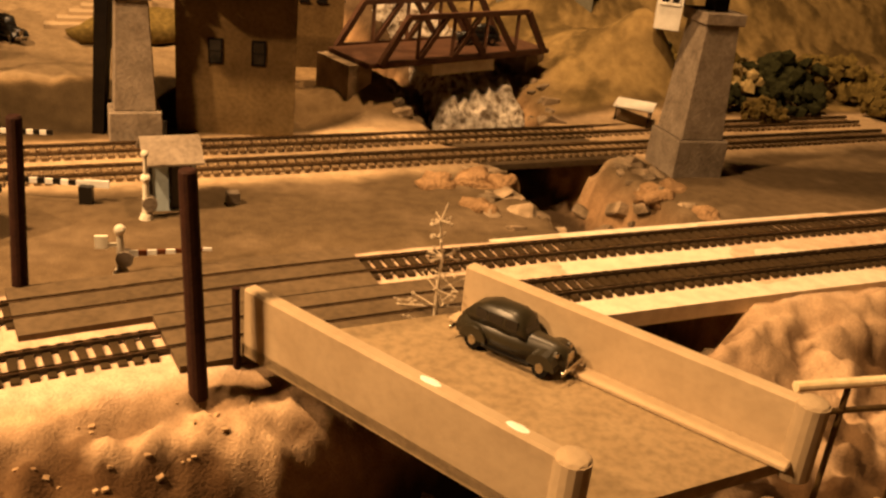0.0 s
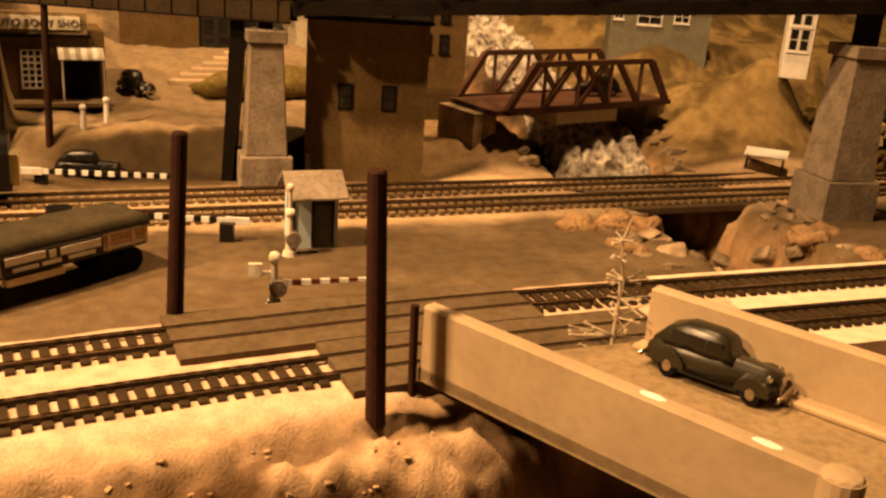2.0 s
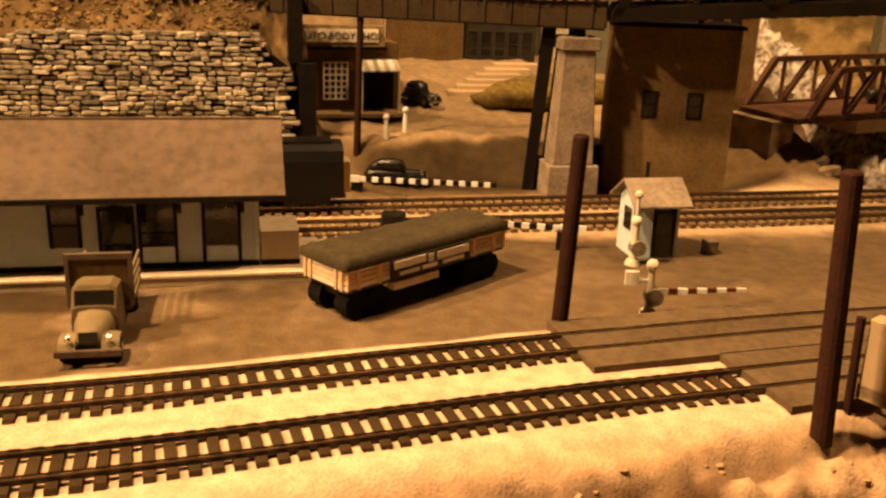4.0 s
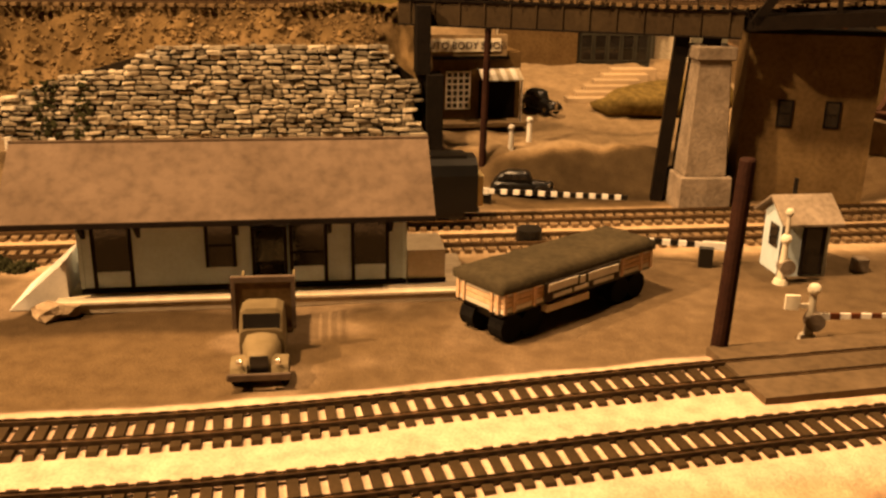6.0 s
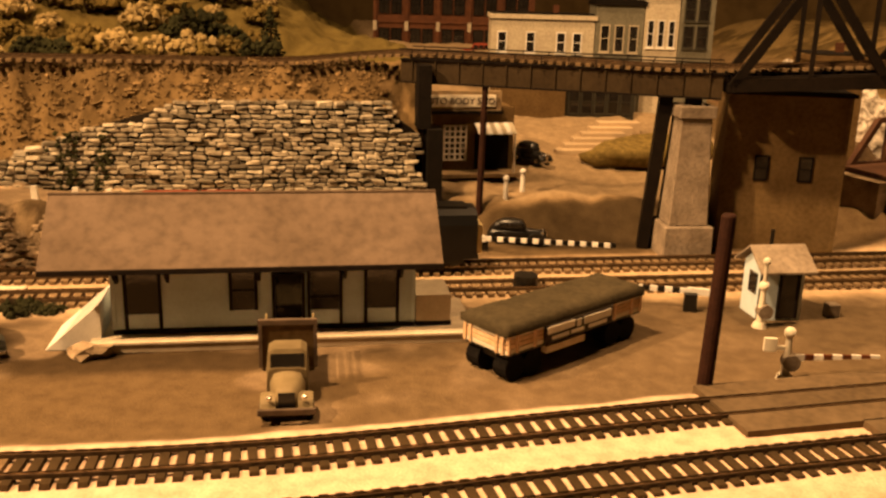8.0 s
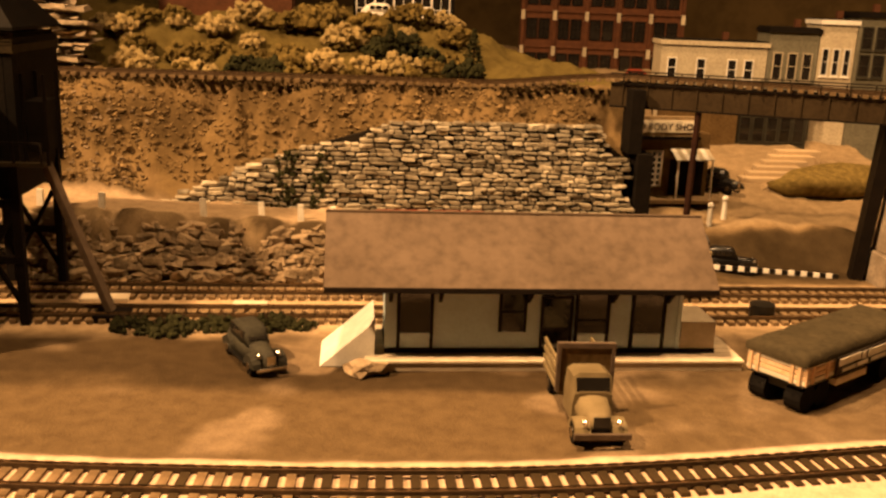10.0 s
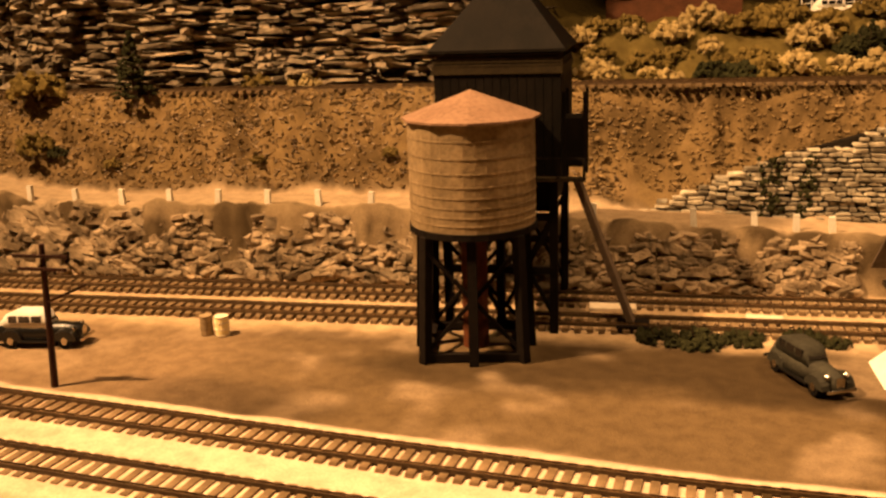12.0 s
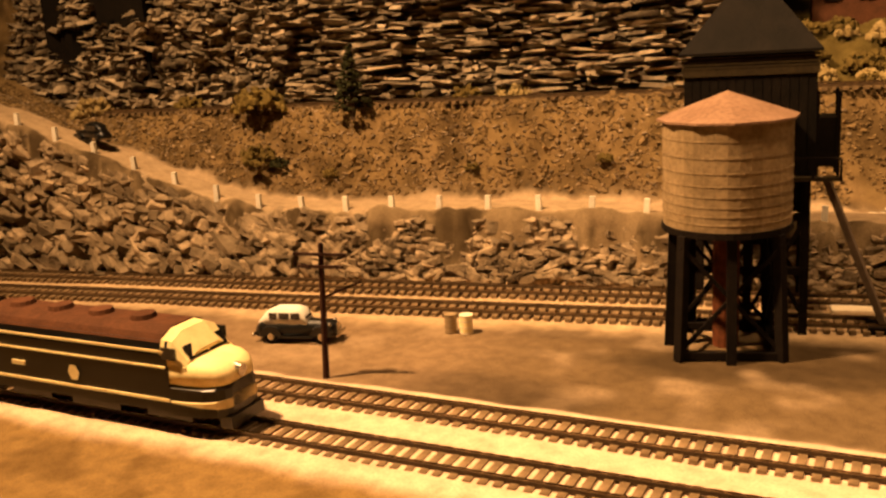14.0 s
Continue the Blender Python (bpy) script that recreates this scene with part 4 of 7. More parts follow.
def trailer():
    """A slatted stake trailer with a tarpaulin, seen from its end corner."""
    ang = math.degrees(math.atan2(0.095, 0.062))
    t = thing("stake_trailer", "orange slatted stake trailer under a dark tarpaulin", "trailer", pose(-0.132, 0.440, 0, 0, 0, ang))
    L, W, z0, z1 = 0.108, 0.031, 0.0160, 0.0265
    # long side that faces the yard lies along y = 0; the box reaches to +y
    bm = bmesh.new()
    box(bm, 0, L, 0, W, z0 - 0.0015, z0)
    part("bed", bm, M["black"], t)
    n = 4
    for k in range(n):
        z = z0 + k * (z1 - z0) / n
        hh = (z1 - z0) / n
        rim = M["plate"] if k in (0, n - 1) else M["orangewood"]
        for name, x0, x1, y0, y1 in (("side_slat", 0, L, -0.0006, 0.0006), ("side_slat", 0, L, W - 0.0006, W + 0.0006), ("end_slat", -0.0006, 0.0006, 0.0007, W - 0.0007), ("end_slat", L - 0.0006, L + 0.0006, 0.0007, W - 0.0007)):
            bm = bmesh.new()
            box(bm, x0, x1, y0, y1, z + 0.0002, z + hh - 0.0002)
            part(name, bm, rim, t)
    for x in (0.001, 0.007, 0.020, 0.084, 0.099, L - 0.001):
        bm = bmesh.new()
        box(bm, x - 0.0008, x + 0.0008, -0.0014, -0.0006, z0, z1)
        part("stake", bm, M["orangewood"], t)
    for y in (0.002, 0.006, W - 0.006, W - 0.002):
        bm = bmesh.new()
        box(bm, -0.0014, -0.0006, y - 0.0008, y + 0.0008, z0, z1)
        part("stake", bm, M["orangewood"], t)
    bm = bmesh.new()
    box(bm, 0.026, 0.080, -0.0024, -0.0014, z0 + 0.0006, z1 - 0.0006)
    sign = part("signboard", bm, M["ink"], t, "dark sign panel with pale lettering bars")
    for x0, x1, za, zb in ((0.0275, 0.048, 0.0212, 0.0250), (0.0500, 0.0535, 0.0205, 0.0245), (0.0560, 0.0785, 0.0205, 0.0245), (0.031, 0.044, 0.0175, 0.0195), (0.046, 0.056, 0.0175, 0.0195), (0.060, 0.075, 0.0175, 0.0195)):
        bm = bmesh.new()
        box(bm, x0, x1, -0.0029, -0.0024, za, zb)
        part("lettering_bar", bm, M["plate"], sign)
    bm = bmesh.new()
    box(bm, 0.028, 0.058, -0.0020, 0.002, 0.0105, 0.0142)
    part("step_board", bm, M["platform"], t, "pale hanging step board")
    bm = bmesh.new()
    nx, ny = 30, 10
    grid = [[bm.verts.new((-0.0015 + (L + 0.003) * i / nx, -0.0015 + (W + 0.003) * j / ny,
                           z1 + 0.0052 + 0.0010 * noise.noise(Vector((i * 0.5, j * 0.6, 0))) - (0.0016 if j in (0, ny) or i in (0, nx) else 0))) for j in range(ny + 1)] for i in range(nx + 1)]
    for i in range(nx):
        for j in range(ny):
            bm.faces.new((grid[i][j], grid[i + 1][j], grid[i + 1][j + 1], grid[i][j + 1]))
    rim = [grid[i][0] for i in range(nx + 1)] + [grid[nx][j] for j in range(1, ny + 1)] + [grid[i][ny] for i in range(nx - 1, -1, -1)] + [grid[0][j] for j in range(ny - 1, 0, -1)]
    low = [bm.verts.new((v.co.x, v.co.y, z1 - 0.0008 + 0.0005 * noise.noise(v.co * 200))) for v in rim]
    for i in range(len(rim)):
        bm.faces.new((rim[i], low[i], low[(i + 1) % len(rim)], rim[(i + 1) % len(rim)]))
    part("tarpaulin", bm, M["tarp"], t, "dark olive tarpaulin", smooth=True)
    for xs in ((0.008, 0.021), (0.086, 0.099)):
        for x in xs:
            for y in (0.001, W - 0.001):
                s = -1 if y < W / 2 else 1
                bm = bmesh.new()
                tube(bm, (x, y, 0.0070), (x, y - s * 0.009, 0.0070), 0.0070, n=16)
                part("wheel", bm, M["tyre"], t)
    bm = bmesh.new()
    box(bm, 0.004, L - 0.004, 0.010, W - 0.010, 0.010, z0 - 0.0015)
    part("chassis", bm, M["black"], t)


trailer()

# ---- level crossing: shanty, poles, gates ----


def shanty():
    t = thing("crossing_shanty", "tiny cream watchman shanty with a grey gable roof", "hut", at(*xy(0.2462, 0.545)))
    w, d, h = 0.0135, 0.012, 0.033
    bm = bmesh.new()
    prism(bm, [(-d, 0), (d, 0), (d, h), (0, h + 0.009), (-d, h)], -w, w)
    part("wall", bm, M["cream"], t)
    for s in (-1, 1):
        bm = bmesh.new()
        prism(bm, [(s * (d + 0.006), h - 0.002), (0, h + 0.0105), (0, h + 0.0118), (s * (d + 0.006), h - 0.0008)], -w - 0.0045, w + 0.0045)
        part("roof", bm, M["pier"], t, "grey roof")
    window(t, "door", -0.0012, 0.0092, 0.001, 0.029, -d, 0)
    bm = bmesh.new()
    box(bm, -w - 0.0006, -w + 0.0006, -0.006, 0.004, 0.015, 0.028)
    part("side_window", bm, M["glass"], t)
    bm = bmesh.new()
    box(bm, -w - 0.0008, -w + 0.0010, -d - 0.0005, -d + 0.002, 0, h)
    part("corner_board", bm, M["trim"], t)
    bm = bmesh.new()
    tube(bm, (-0.002, 0.004, h + 0.006), (-0.002, 0.004, h + 0.020), 0.0012, n=8)
    part("stovepipe", bm, M["black"], t)


shanty()
for k, (x, y, top, r, lab) in enumerate(((-0.036, 0.463, (-0.033, 0.467, 0.091), 0.0039, "dark red brown timber post beside the track"), (0.0685, 0.391, (0.064, 0.395, 0.099), 0.0041, "dark red brown timber post beside the road bridge"))):
    bm = bmesh.new()
    p0, p1 = Vector((x, y, -0.004)), Vector(top)
    tube(bm, p0, p1 - Vector((0, 0, 0.001)), r * 1.02, r * 0.93, n=14)
    tube(bm, p1 - Vector((0, 0, 0.001)), p1, r * 0.93, r * 0.75, n=14)
    tagged(part("timber_post", bm, M["pole"]), lab, "post", group="timber posts")


def gate(m, length, label, pivot_h=0.012, stripes=7):
    t = thing("crossing_gate", label, "barrier", m, group="crossing gates")
    n = stripes * 2
    for k in range(n):
        bm = bmesh.new()
        x0 = k * length / n
        box(bm, x0, x0 + length / n, -0.0008, 0.0008, pivot_h - 0.0016, pivot_h + 0.0016)
        part("stripe", bm, M["white"] if k % 2 == 0 else M["black"], t)
    bm = bmesh.new()
    box(bm, -0.006, 0.002, 0.001, 0.006, 0, 0.0115)
    part("mechanism", bm, M["black"], t, "black gate mechanism")
    bm = bmesh.new()
    box(bm, -0.015, 0.0, -0.0012, 0.0010, pivot_h - 0.0022, pivot_h + 0.0022)
    part("counterweight", bm, M["white"], t)
    return t


gate(pose(-0.0470, 0.589, 0, 0, 0, 184), 0.046, "black and white striped crossing gate lowered", 0.012, 5)
gate(pose(-0.193, 0.664, 0, 0, 0, 9), 0.095, "long black and white striped crossing gate lowered", 0.012, 11)


def signal(m, label, arm):
    t = thing("crossing_signal", label, "signal", m, group="crossing signals")
    bm = bmesh.new()
    tube(bm, (0, 0, 0), (0, 0, 0.003), 0.0045, 0.0035, n=12)
    part("base", bm, M["plate"], t)
    bm = bmesh.new()
    tube(bm, (0, 0, 0.003), (0, 0, 0.024), 0.0024, 0.0016, n=10)
    part("mast", bm, M["plate"], t)
    bm = bmesh.new()
    tube(bm, (0.002, -0.003, 0.010), (0.002, 0.003, 0.010), 0.0045, n=12)
    part("drum", bm, M["pier"], t, "grey drum")
    bm = bmesh.new()
    lump(bm, (0, 0, 0.026), 0.003, 0.05, 2)
    part("bell", bm, M["plate"], t)
    if not arm:
        bm = bmesh.new()
        tube(bm, (0, 0, 0.024), (0, 0, 0.040), 0.0013, 0.0011, n=8)
        lump(bm, (0, 0, 0.041), 0.0024, 0.05, 2)
        part("upper_mast", bm, M["plate"], t)
        return
    bm = bmesh.new()
    box(bm, -0.0125, -0.0060, -0.0010, 0.0010, 0.0155, 0.0225)
    box(bm, -0.0062, 0.0, -0.0008, 0.0008, 0.0165, 0.0185)
    part("counterweight", bm, M["plate"], t, "pale counterweight paddle")
    n = 9
    for k in range(n):
        bm = bmesh.new()
        hh = 0.0016 - 0.0001 * k
        box(bm, 0.004 + k * 0.0047, 0.004 + (k + 1) * 0.0047, -0.0006, 0.0006, 0.0125 + 0.0003 * k - hh, 0.0125 + 0.0003 * k + hh)
        part("arm_piece", bm, M["white"] if k % 2 == 0 else M["rust"], t)


signal(pose(0.0045, 0.4935, 0, 0, 0, 12), "pale crossing gate machine with a red and white arm", True)
signal(pose(-0.004, 0.5705, 0, 0, 0, 20), "pale slender crossing signal beside the shanty", False)

# crossing boards over the front line


def crossing(line, x0, x1, label):
    bm = bmesh.new()
    t = thing("road_crossing", label, "road crossing")
    pts = [(p, d) for p, d in even(line, 0.01) if x0 < p.x < x1]
    for a0, a1 in ((-0.026, -0.0096), (-0.0070, 0.0070), (0.0096, 0.024)):
        bm = bmesh.new()
        prev = None
        for p, d in pts:
            nrm = Vector((-d.y, d.x, 0))
            row = [bm.verts.new(p + nrm * a + Vector((0, 0, z))) for a, z in ((a0, 0), (a1, 0), (a1, 0.0054), (a0, 0.0054))]
            if prev:
                for k in range(4):
                    bm.faces.new((prev[k], row[k], row[(k + 1) % 4], prev[(k + 1) % 4]))
            else:
                bm.faces.new(row)
            prev = row
        bm.faces.new(prev[::-1])
        part("road_slab", bm, M["asphalt"], t)


crossing(front_back, -0.03, 0.135, "brown road slabs across the railway track")
crossing(front_near, 0.045, 0.205, "brown road slabs across the track before the bridge")
bm = bmesh.new()
box(bm, 0.045, 0.053, -0.01, -0.003, 0, 0.008)
tagged(part("junction_box", bm, M["pier"], bevel=0.0005), "small grey box beside the shanty", "box").matrix_basis = at(*xy(0.235, 0.545))
bm = bmesh.new()
tube(bm, (0, 0, 0), (0, 0, 0.010), 0.008, n=14)
tagged(part("dark_barrel", bm, M["black"]), "black barrel beside the siding", "barrel").matrix_basis = pose(-0.150, 0.594, 0)

# ---- road bridge in the foreground ----


def road_bridge():
    t = thing("road_bridge", "beige concrete road bridge with solid parapets", "bridge")
    fl, fr, nl, nr = Vector((0.083, 0.412, 0)), Vector((0.186, 0.461, 0)), Vector((0.212, 0.305, 0)), Vector((0.318, 0.358, 0))

    def slab(name, a, b, w, z0, z1, material, label="", bev=0.0012):
        d = (b - a).normalized()
        nrm = Vector((-d.y, d.x, 0)) * w
        bm = bmesh.new()
        vs = [bm.verts.new(p + Vector((0, 0, z))) for z in (z0, z1) for p in (a, b, b + nrm, a + nrm)]
        for f in ((3, 2, 1, 0), (4, 5, 6, 7), (0, 1, 5, 4), (1, 2, 6, 5), (2, 3, 7, 6), (3, 0, 4, 7)):
            bm.faces.new([vs[i] for i in f])
        return part(name, bm, material, t, label, bevel=bev)
    bm = bmesh.new()
    vs = [bm.verts.new(p + Vector((0, 0, z))) for z in (0.007, 0.0128) for p in (fl, nl, nr, fr)]
    for f in ((3, 2, 1, 0), (4, 5, 6, 7), (0, 1, 5, 4), (1, 2, 6, 5), (2, 3, 7, 6), (3, 0, 4, 7)):
        bm.faces.new([vs[i] for i in f])
    part("deck", bm, M["deck"], t, "tan road deck")
    slab("parapet", fl, nl, 0.007, 0.007, 0.0405, M["concrete"])
    slab("parapet", fr, nr, -0.007, 0.0129, 0.0405, M["concrete"])
    d = (nl - fl).normalized()
    nrm = Vector((-d.y, d.x, 0))
    slab("kerb", fl + nrm * 0.007 + Vector((0, 0, 0)), nl + nrm * 0.007, 0.009, 0.0129, 0.0155, M["concrete"], "low kerb", 0.0006)
    slab("kerb", fr - nrm * 0.016, nr - nrm * 0.016, 0.009, 0.0129, 0.0155, M["concrete"], "low kerb", 0.0006)
    for p in (nl + nrm * 0.0035, nr - nrm * 0.0035):
        bm = bmesh.new()
        tube(bm, p + Vector((0, 0, 0.006)), p + Vector((0, 0, 0.040)), 0.0068, n=16)
        lump(bm, p + Vector((0, 0, 0.040)), 0.0066, 0, 2, (1, 1, 0.35))
        part("end_post", bm, M["concrete"], t, "rounded concrete end post", smooth=False)
    bm = bmesh.new()
    tube(bm, fl + Vector((-0.002, -0.001, 0.0)), fl + Vector((-0.003, 0.0, 0.040)), 0.0018, n=8)
    part("end_stanchion", bm, M["pole"], t)
    # white lumps stand in for two glints on the left parapet top
    for k, f in enumerate((0.62, 0.86)):
        p = fl.lerp(nl, f) + nrm * 0.0035 + Vector((0, 0, 0.0412))
        bm = bmesh.new()
        lump(bm, (0, 0, 0), 0.0040, 0.12, 2, (1.35, 0.55, 0.12), k)
        bmesh.ops.transform(bm, matrix=Matrix.Translation(p - Vector((0, 0, 0.0008))) @ Matrix.Rotation(math.atan2(d.y, d.x), 4, "Z"), verts=bm.verts[:])
        part("bright_patch", bm, M["white"], t, "white patch standing in for a glint")


road_bridge()


def guard_rail():
    t = thing("guard_rail", "bright metal pipe rail at the bridge end", "rail")
    for k, z in enumerate((0.033, 0.019)):
        bm = bmesh.new()
        tube(bm, (0.319, 0.379, z), (0.420, 0.405, z), 0.0024 if k == 0 else 0.0014, n=12)
        part("pipe", bm, M["pipe"] if k == 0 else M["brownwall"], t)
    for x in (0.345, 0.385, 0.418):
        y = 0.379 + (x - 0.319) * 0.2574
        bm = bmesh.new()
        tube(bm, (x, y, -0.06), (x, y, 0.030), 0.0014, n=8)
        part("stanchion", bm, M["brownwall"], t)


guard_rail()

# ---- railway viaduct ----
PIER1, PIERR = (-0.055, 0.722), (0.374, 0.769)


def pier(x, y, base_h, half, top, label, turn=0, rise=0.004):
    t = thing("bridge_pier", label, "bridge pier", pose(x, y, 0, 0, 0, turn), group="bridge piers")
    bm = bmesh.new()
    box(bm, -half - 0.004, half + 0.004, -half - 0.004, half + 0.004, -0.02, base_h, taper=0.97)
    part("plinth", bm, M["pier"], t, bevel=0.0008)
    bm = bmesh.new()
    box(bm, -half, half, -half, half, base_h, top - 0.010, taper=0.76)
    part("shaft", bm, M["pier"], t, bevel=0.0008)
    bm = bmesh.new()
    box(bm, -half * 0.92, half * 0.92, -half * 0.92, half * 0.92, top - 0.010, top - 0.001)
    part("cap", bm, M["pier"], t, bevel=0.0008)
    bm = bmesh.new()
    box(bm, -half * 0.3, half * 0.3, -half * 0.4, half * 0.4, top - 0.001, top + rise)
    part("bearing", bm, M["steel"], t, "dark bearing block")


pier(*PIER1, 0.024, 0.0150, 0.113, "tapered grey stone bridge pier beside the track", 20)
pier(*PIERR, 0.030, 0.0190, 0.129, "tapered grey stone bridge pier above the stream", 16, 0.023)
for (x, y, w, lab) in ((-0.083, 0.728, 0.008, "dark timber bridge column beside the pier"),):
    bm = bmesh.new()
    box(bm, -w / 2, w / 2, -0.008, 0.008, -0.01, 0.117, taper=1.2)
    tagged(part("bridge_column", bm, M["steel"]), lab, "post").matrix_basis = pose(x, y, 0.0, 0, 4, 6)


def girder_span():
    a, b = Vector((-0.276, 0.7265, 0.0)), Vector((-0.036, 0.7265, 0.0))
    t = thing("girder_bridge", "olive brown plate girder railway bridge", "bridge")
    d = (b - a).normalized()
    nrm = Vector((-d.y, d.x, 0))
    for s in (-1, 1):
        bm = bmesh.new()
        beam(bm, a + nrm * s * 0.012 + Vector((0, 0, 0.1265)), b + nrm * s * 0.012 + Vector((0, 0, 0.1265)), 0.0022, 0.0175)
        g = part("girder", bm, M["girder"], t)
        for k in range(13):
            p = a.lerp(b, (k + 0.5) / 13) + nrm * s * 0.0135
            bm = bmesh.new()
            box(bm, -0.0006, 0.0006, -0.0008, 0.0008, -0.0085, 0.0085, Matrix.Translation(p + Vector((0, 0, 0.1265))))
            part("stiffener", bm, M["girder"], g)
        for z in (0.1178, 0.1352):
            bm = bmesh.new()
            beam(bm, a + nrm * s * 0.012 + Vector((0, 0, z)), b + nrm * s * 0.012 + Vector((0, 0, z)), 0.0055, 0.0012)
            part("flange", bm, M["steel"], g)
    for s in (-1, 1):
        bm = bmesh.new()
        beam(bm, a + nrm * s * 0.017 + Vector((0, 0, 0.1430)), b + nrm * s * 0.017 + Vector((0, 0, 0.1430)), 0.0010)
        part("walkway_rail", bm, M["steel"], t)
        for k in range(12):
            p = a.lerp(b, (k + 0.5) / 12) + nrm * s * 0.017
            bm = bmesh.new()
            beam(bm, p + Vector((0, 0, 0.1355)), p + Vector((0, 0, 0.1433)), 0.0009)
            part("rail_post", bm, M["steel"], t)


girder_span()


def truss_span(a, b, panels, za, zb, height, width, label):
    t = thing("truss_bridge", label, "bridge", group="railway truss bridges")
    a, b = Vector((*a, za)), Vector((*b, zb))
    d = (b - a).normalized()
    nrm = Vector((-d.y, d.x, 0)) * width / 2
    up = Vector((0, 0, height))
    for s in (-1, 1):
        o = nrm * s
        bm = bmesh.new()
        beam(bm, a + o, b + o, 0.005, 0.009)
        part("bottom_chord", bm, M["steel"], t)
        bm = bmesh.new()
        beam(bm, a.lerp(b, 1 / panels) + o + up, a.lerp(b, 1 - 1 / panels) + o + up, 0.005, 0.007)
        part("top_chord", bm, M["steel"], t)
        for k in range(panels):
            p, q = a.lerp(b, k / panels) + o, a.lerp(b, (k + 1) / panels) + o
            bm = bmesh.new()
            if k % 2 == 0:
                beam(bm, p, q + up, 0.005, 0.006) if k < panels - 1 else beam(bm, p, q, 0.005)
            else:
                beam(bm, p + up, q, 0.005, 0.006)
            part("diagonal", bm, M["steel"], t)
            if 0 < k:
                bm = bmesh.new()
                beam(bm, p, p + up, 0.0032)
                part("vertical", bm, M["steel"], t)
    for k in range(panels * 3 + 1):
        p = a.lerp(b, k / (panels * 3))
        bm = bmesh.new()
        beam(bm, p - nrm - Vector((0, 0, 0.002)), p + nrm - Vector((0, 0, 0.002)), 0.005, 0.006)
        part("floor_beam", bm, M["steel"], t)
    bm = bmesh.new()
    for s in (-0.45, 0.45):
        beam(bm, a + nrm * s + Vector((0, 0, 0.002)), b + nrm * s + Vector((0, 0, 0.002)), 0.003, 0.010)
    part("stringer", bm, M["steel"], t)
    # solid plate added so the span throws shade on the warehouse front
    bm = bmesh.new()
    beam(bm, a + Vector((0, 0, 0.0045)), b + Vector((0, 0, 0.0045)), width - 0.006, 0.0012)
    part("deck_plate", bm, M["steel"], t)
    return t


truss_span((-0.032, 0.7275), (0.372, 0.7705), 8, 0.1285, 0.156, 0.075, 0.048, "dark steel through truss railway bridge on stone piers")
truss_span((0.392, 0.7725), (0.80, 0.81), 8, 0.1565, 0.158, 0.075, 0.048, "dark steel through truss railway bridge over the road")

# ---- low track bridges over the stream ----
bm = bmesh.new()
box(bm, 0.485, 0.625, 0.583, 0.669, -0.006, 0.0004)
tagged(part("culvert_deck", bm, M["asphalt"], bevel=0.001), "brown plank deck carrying the main line over the stream", "culvert", kind="structure").matrix_basis = pose(0, 0, 0, 0, 0, BASE)
bm = bmesh.new()
prev = None
for p, d in [(p, d) for p, d in even(edge, 0.01) if 0.20 < p.x < 0.47]:
    nrm = Vector((-d.y, d.x, 0))
    row = [bm.verts.new(p + nrm * a + Vector((0, 0, z))) for a, z in ((-0.096, -0.008), (0.010, -0.008), (0.010, 0.0016), (-0.096, 0.0016))]
    if prev:
        for k in range(4):
            bm.faces.new((prev[k], row[k], row[(k + 1) % 4], prev[(k + 1) % 4]))
    prev = row
tagged(part("culvert_deck", bm, M["platform"]), "pale ballast deck carrying the front line over the stream", "culvert", kind="structure")

# ---- buildings behind the main line ----


def plain_window(parent, m, x0, x1, z0, z1, frame_m, mull=1, lintel=True):
    """Window on a front facing local -y; m is its place on the wall."""
    bm = bmesh.new()
    w = 0.0011
    for a, b, c, d in ((x0 - w, x0, z0 - w, z1 + w), (x1, x1 + w, z0 - w, z1 + w), (x0, x1, z0 - w, z0), (x0, x1, z1, z1 + w)):
        box(bm, a, b, -0.0010, 0.0010, c, d, m)
    zm, xm = (z0 + z1) / 2, (x0 + x1) / 2
    if mull:
        box(bm, x0, x1, -0.0008, 0.0008, zm - 0.0003, zm + 0.0003, m)
    if mull > 1:
        box(bm, xm - 0.0003, xm + 0.0003, -0.0008, 0.0008, z0, z1, m)
    k = part("window", bm, frame_m, parent)
    bm = bmesh.new()
    box(bm, x0 + 0.0001, x1 - 0.0001, -0.0004, 0.0006, z0 + 0.0001, z1 - 0.0001, m)
    part("pane", bm, M["glass"], k)
    if lintel:
        bm = bmesh.new()
        box(bm, x0 - 0.0018, x1 + 0.0018, -0.0020, 0.0004, z0 - 0.0026, z0 - 0.0012, m)
        part("sill", bm, frame_m, k)
    return k


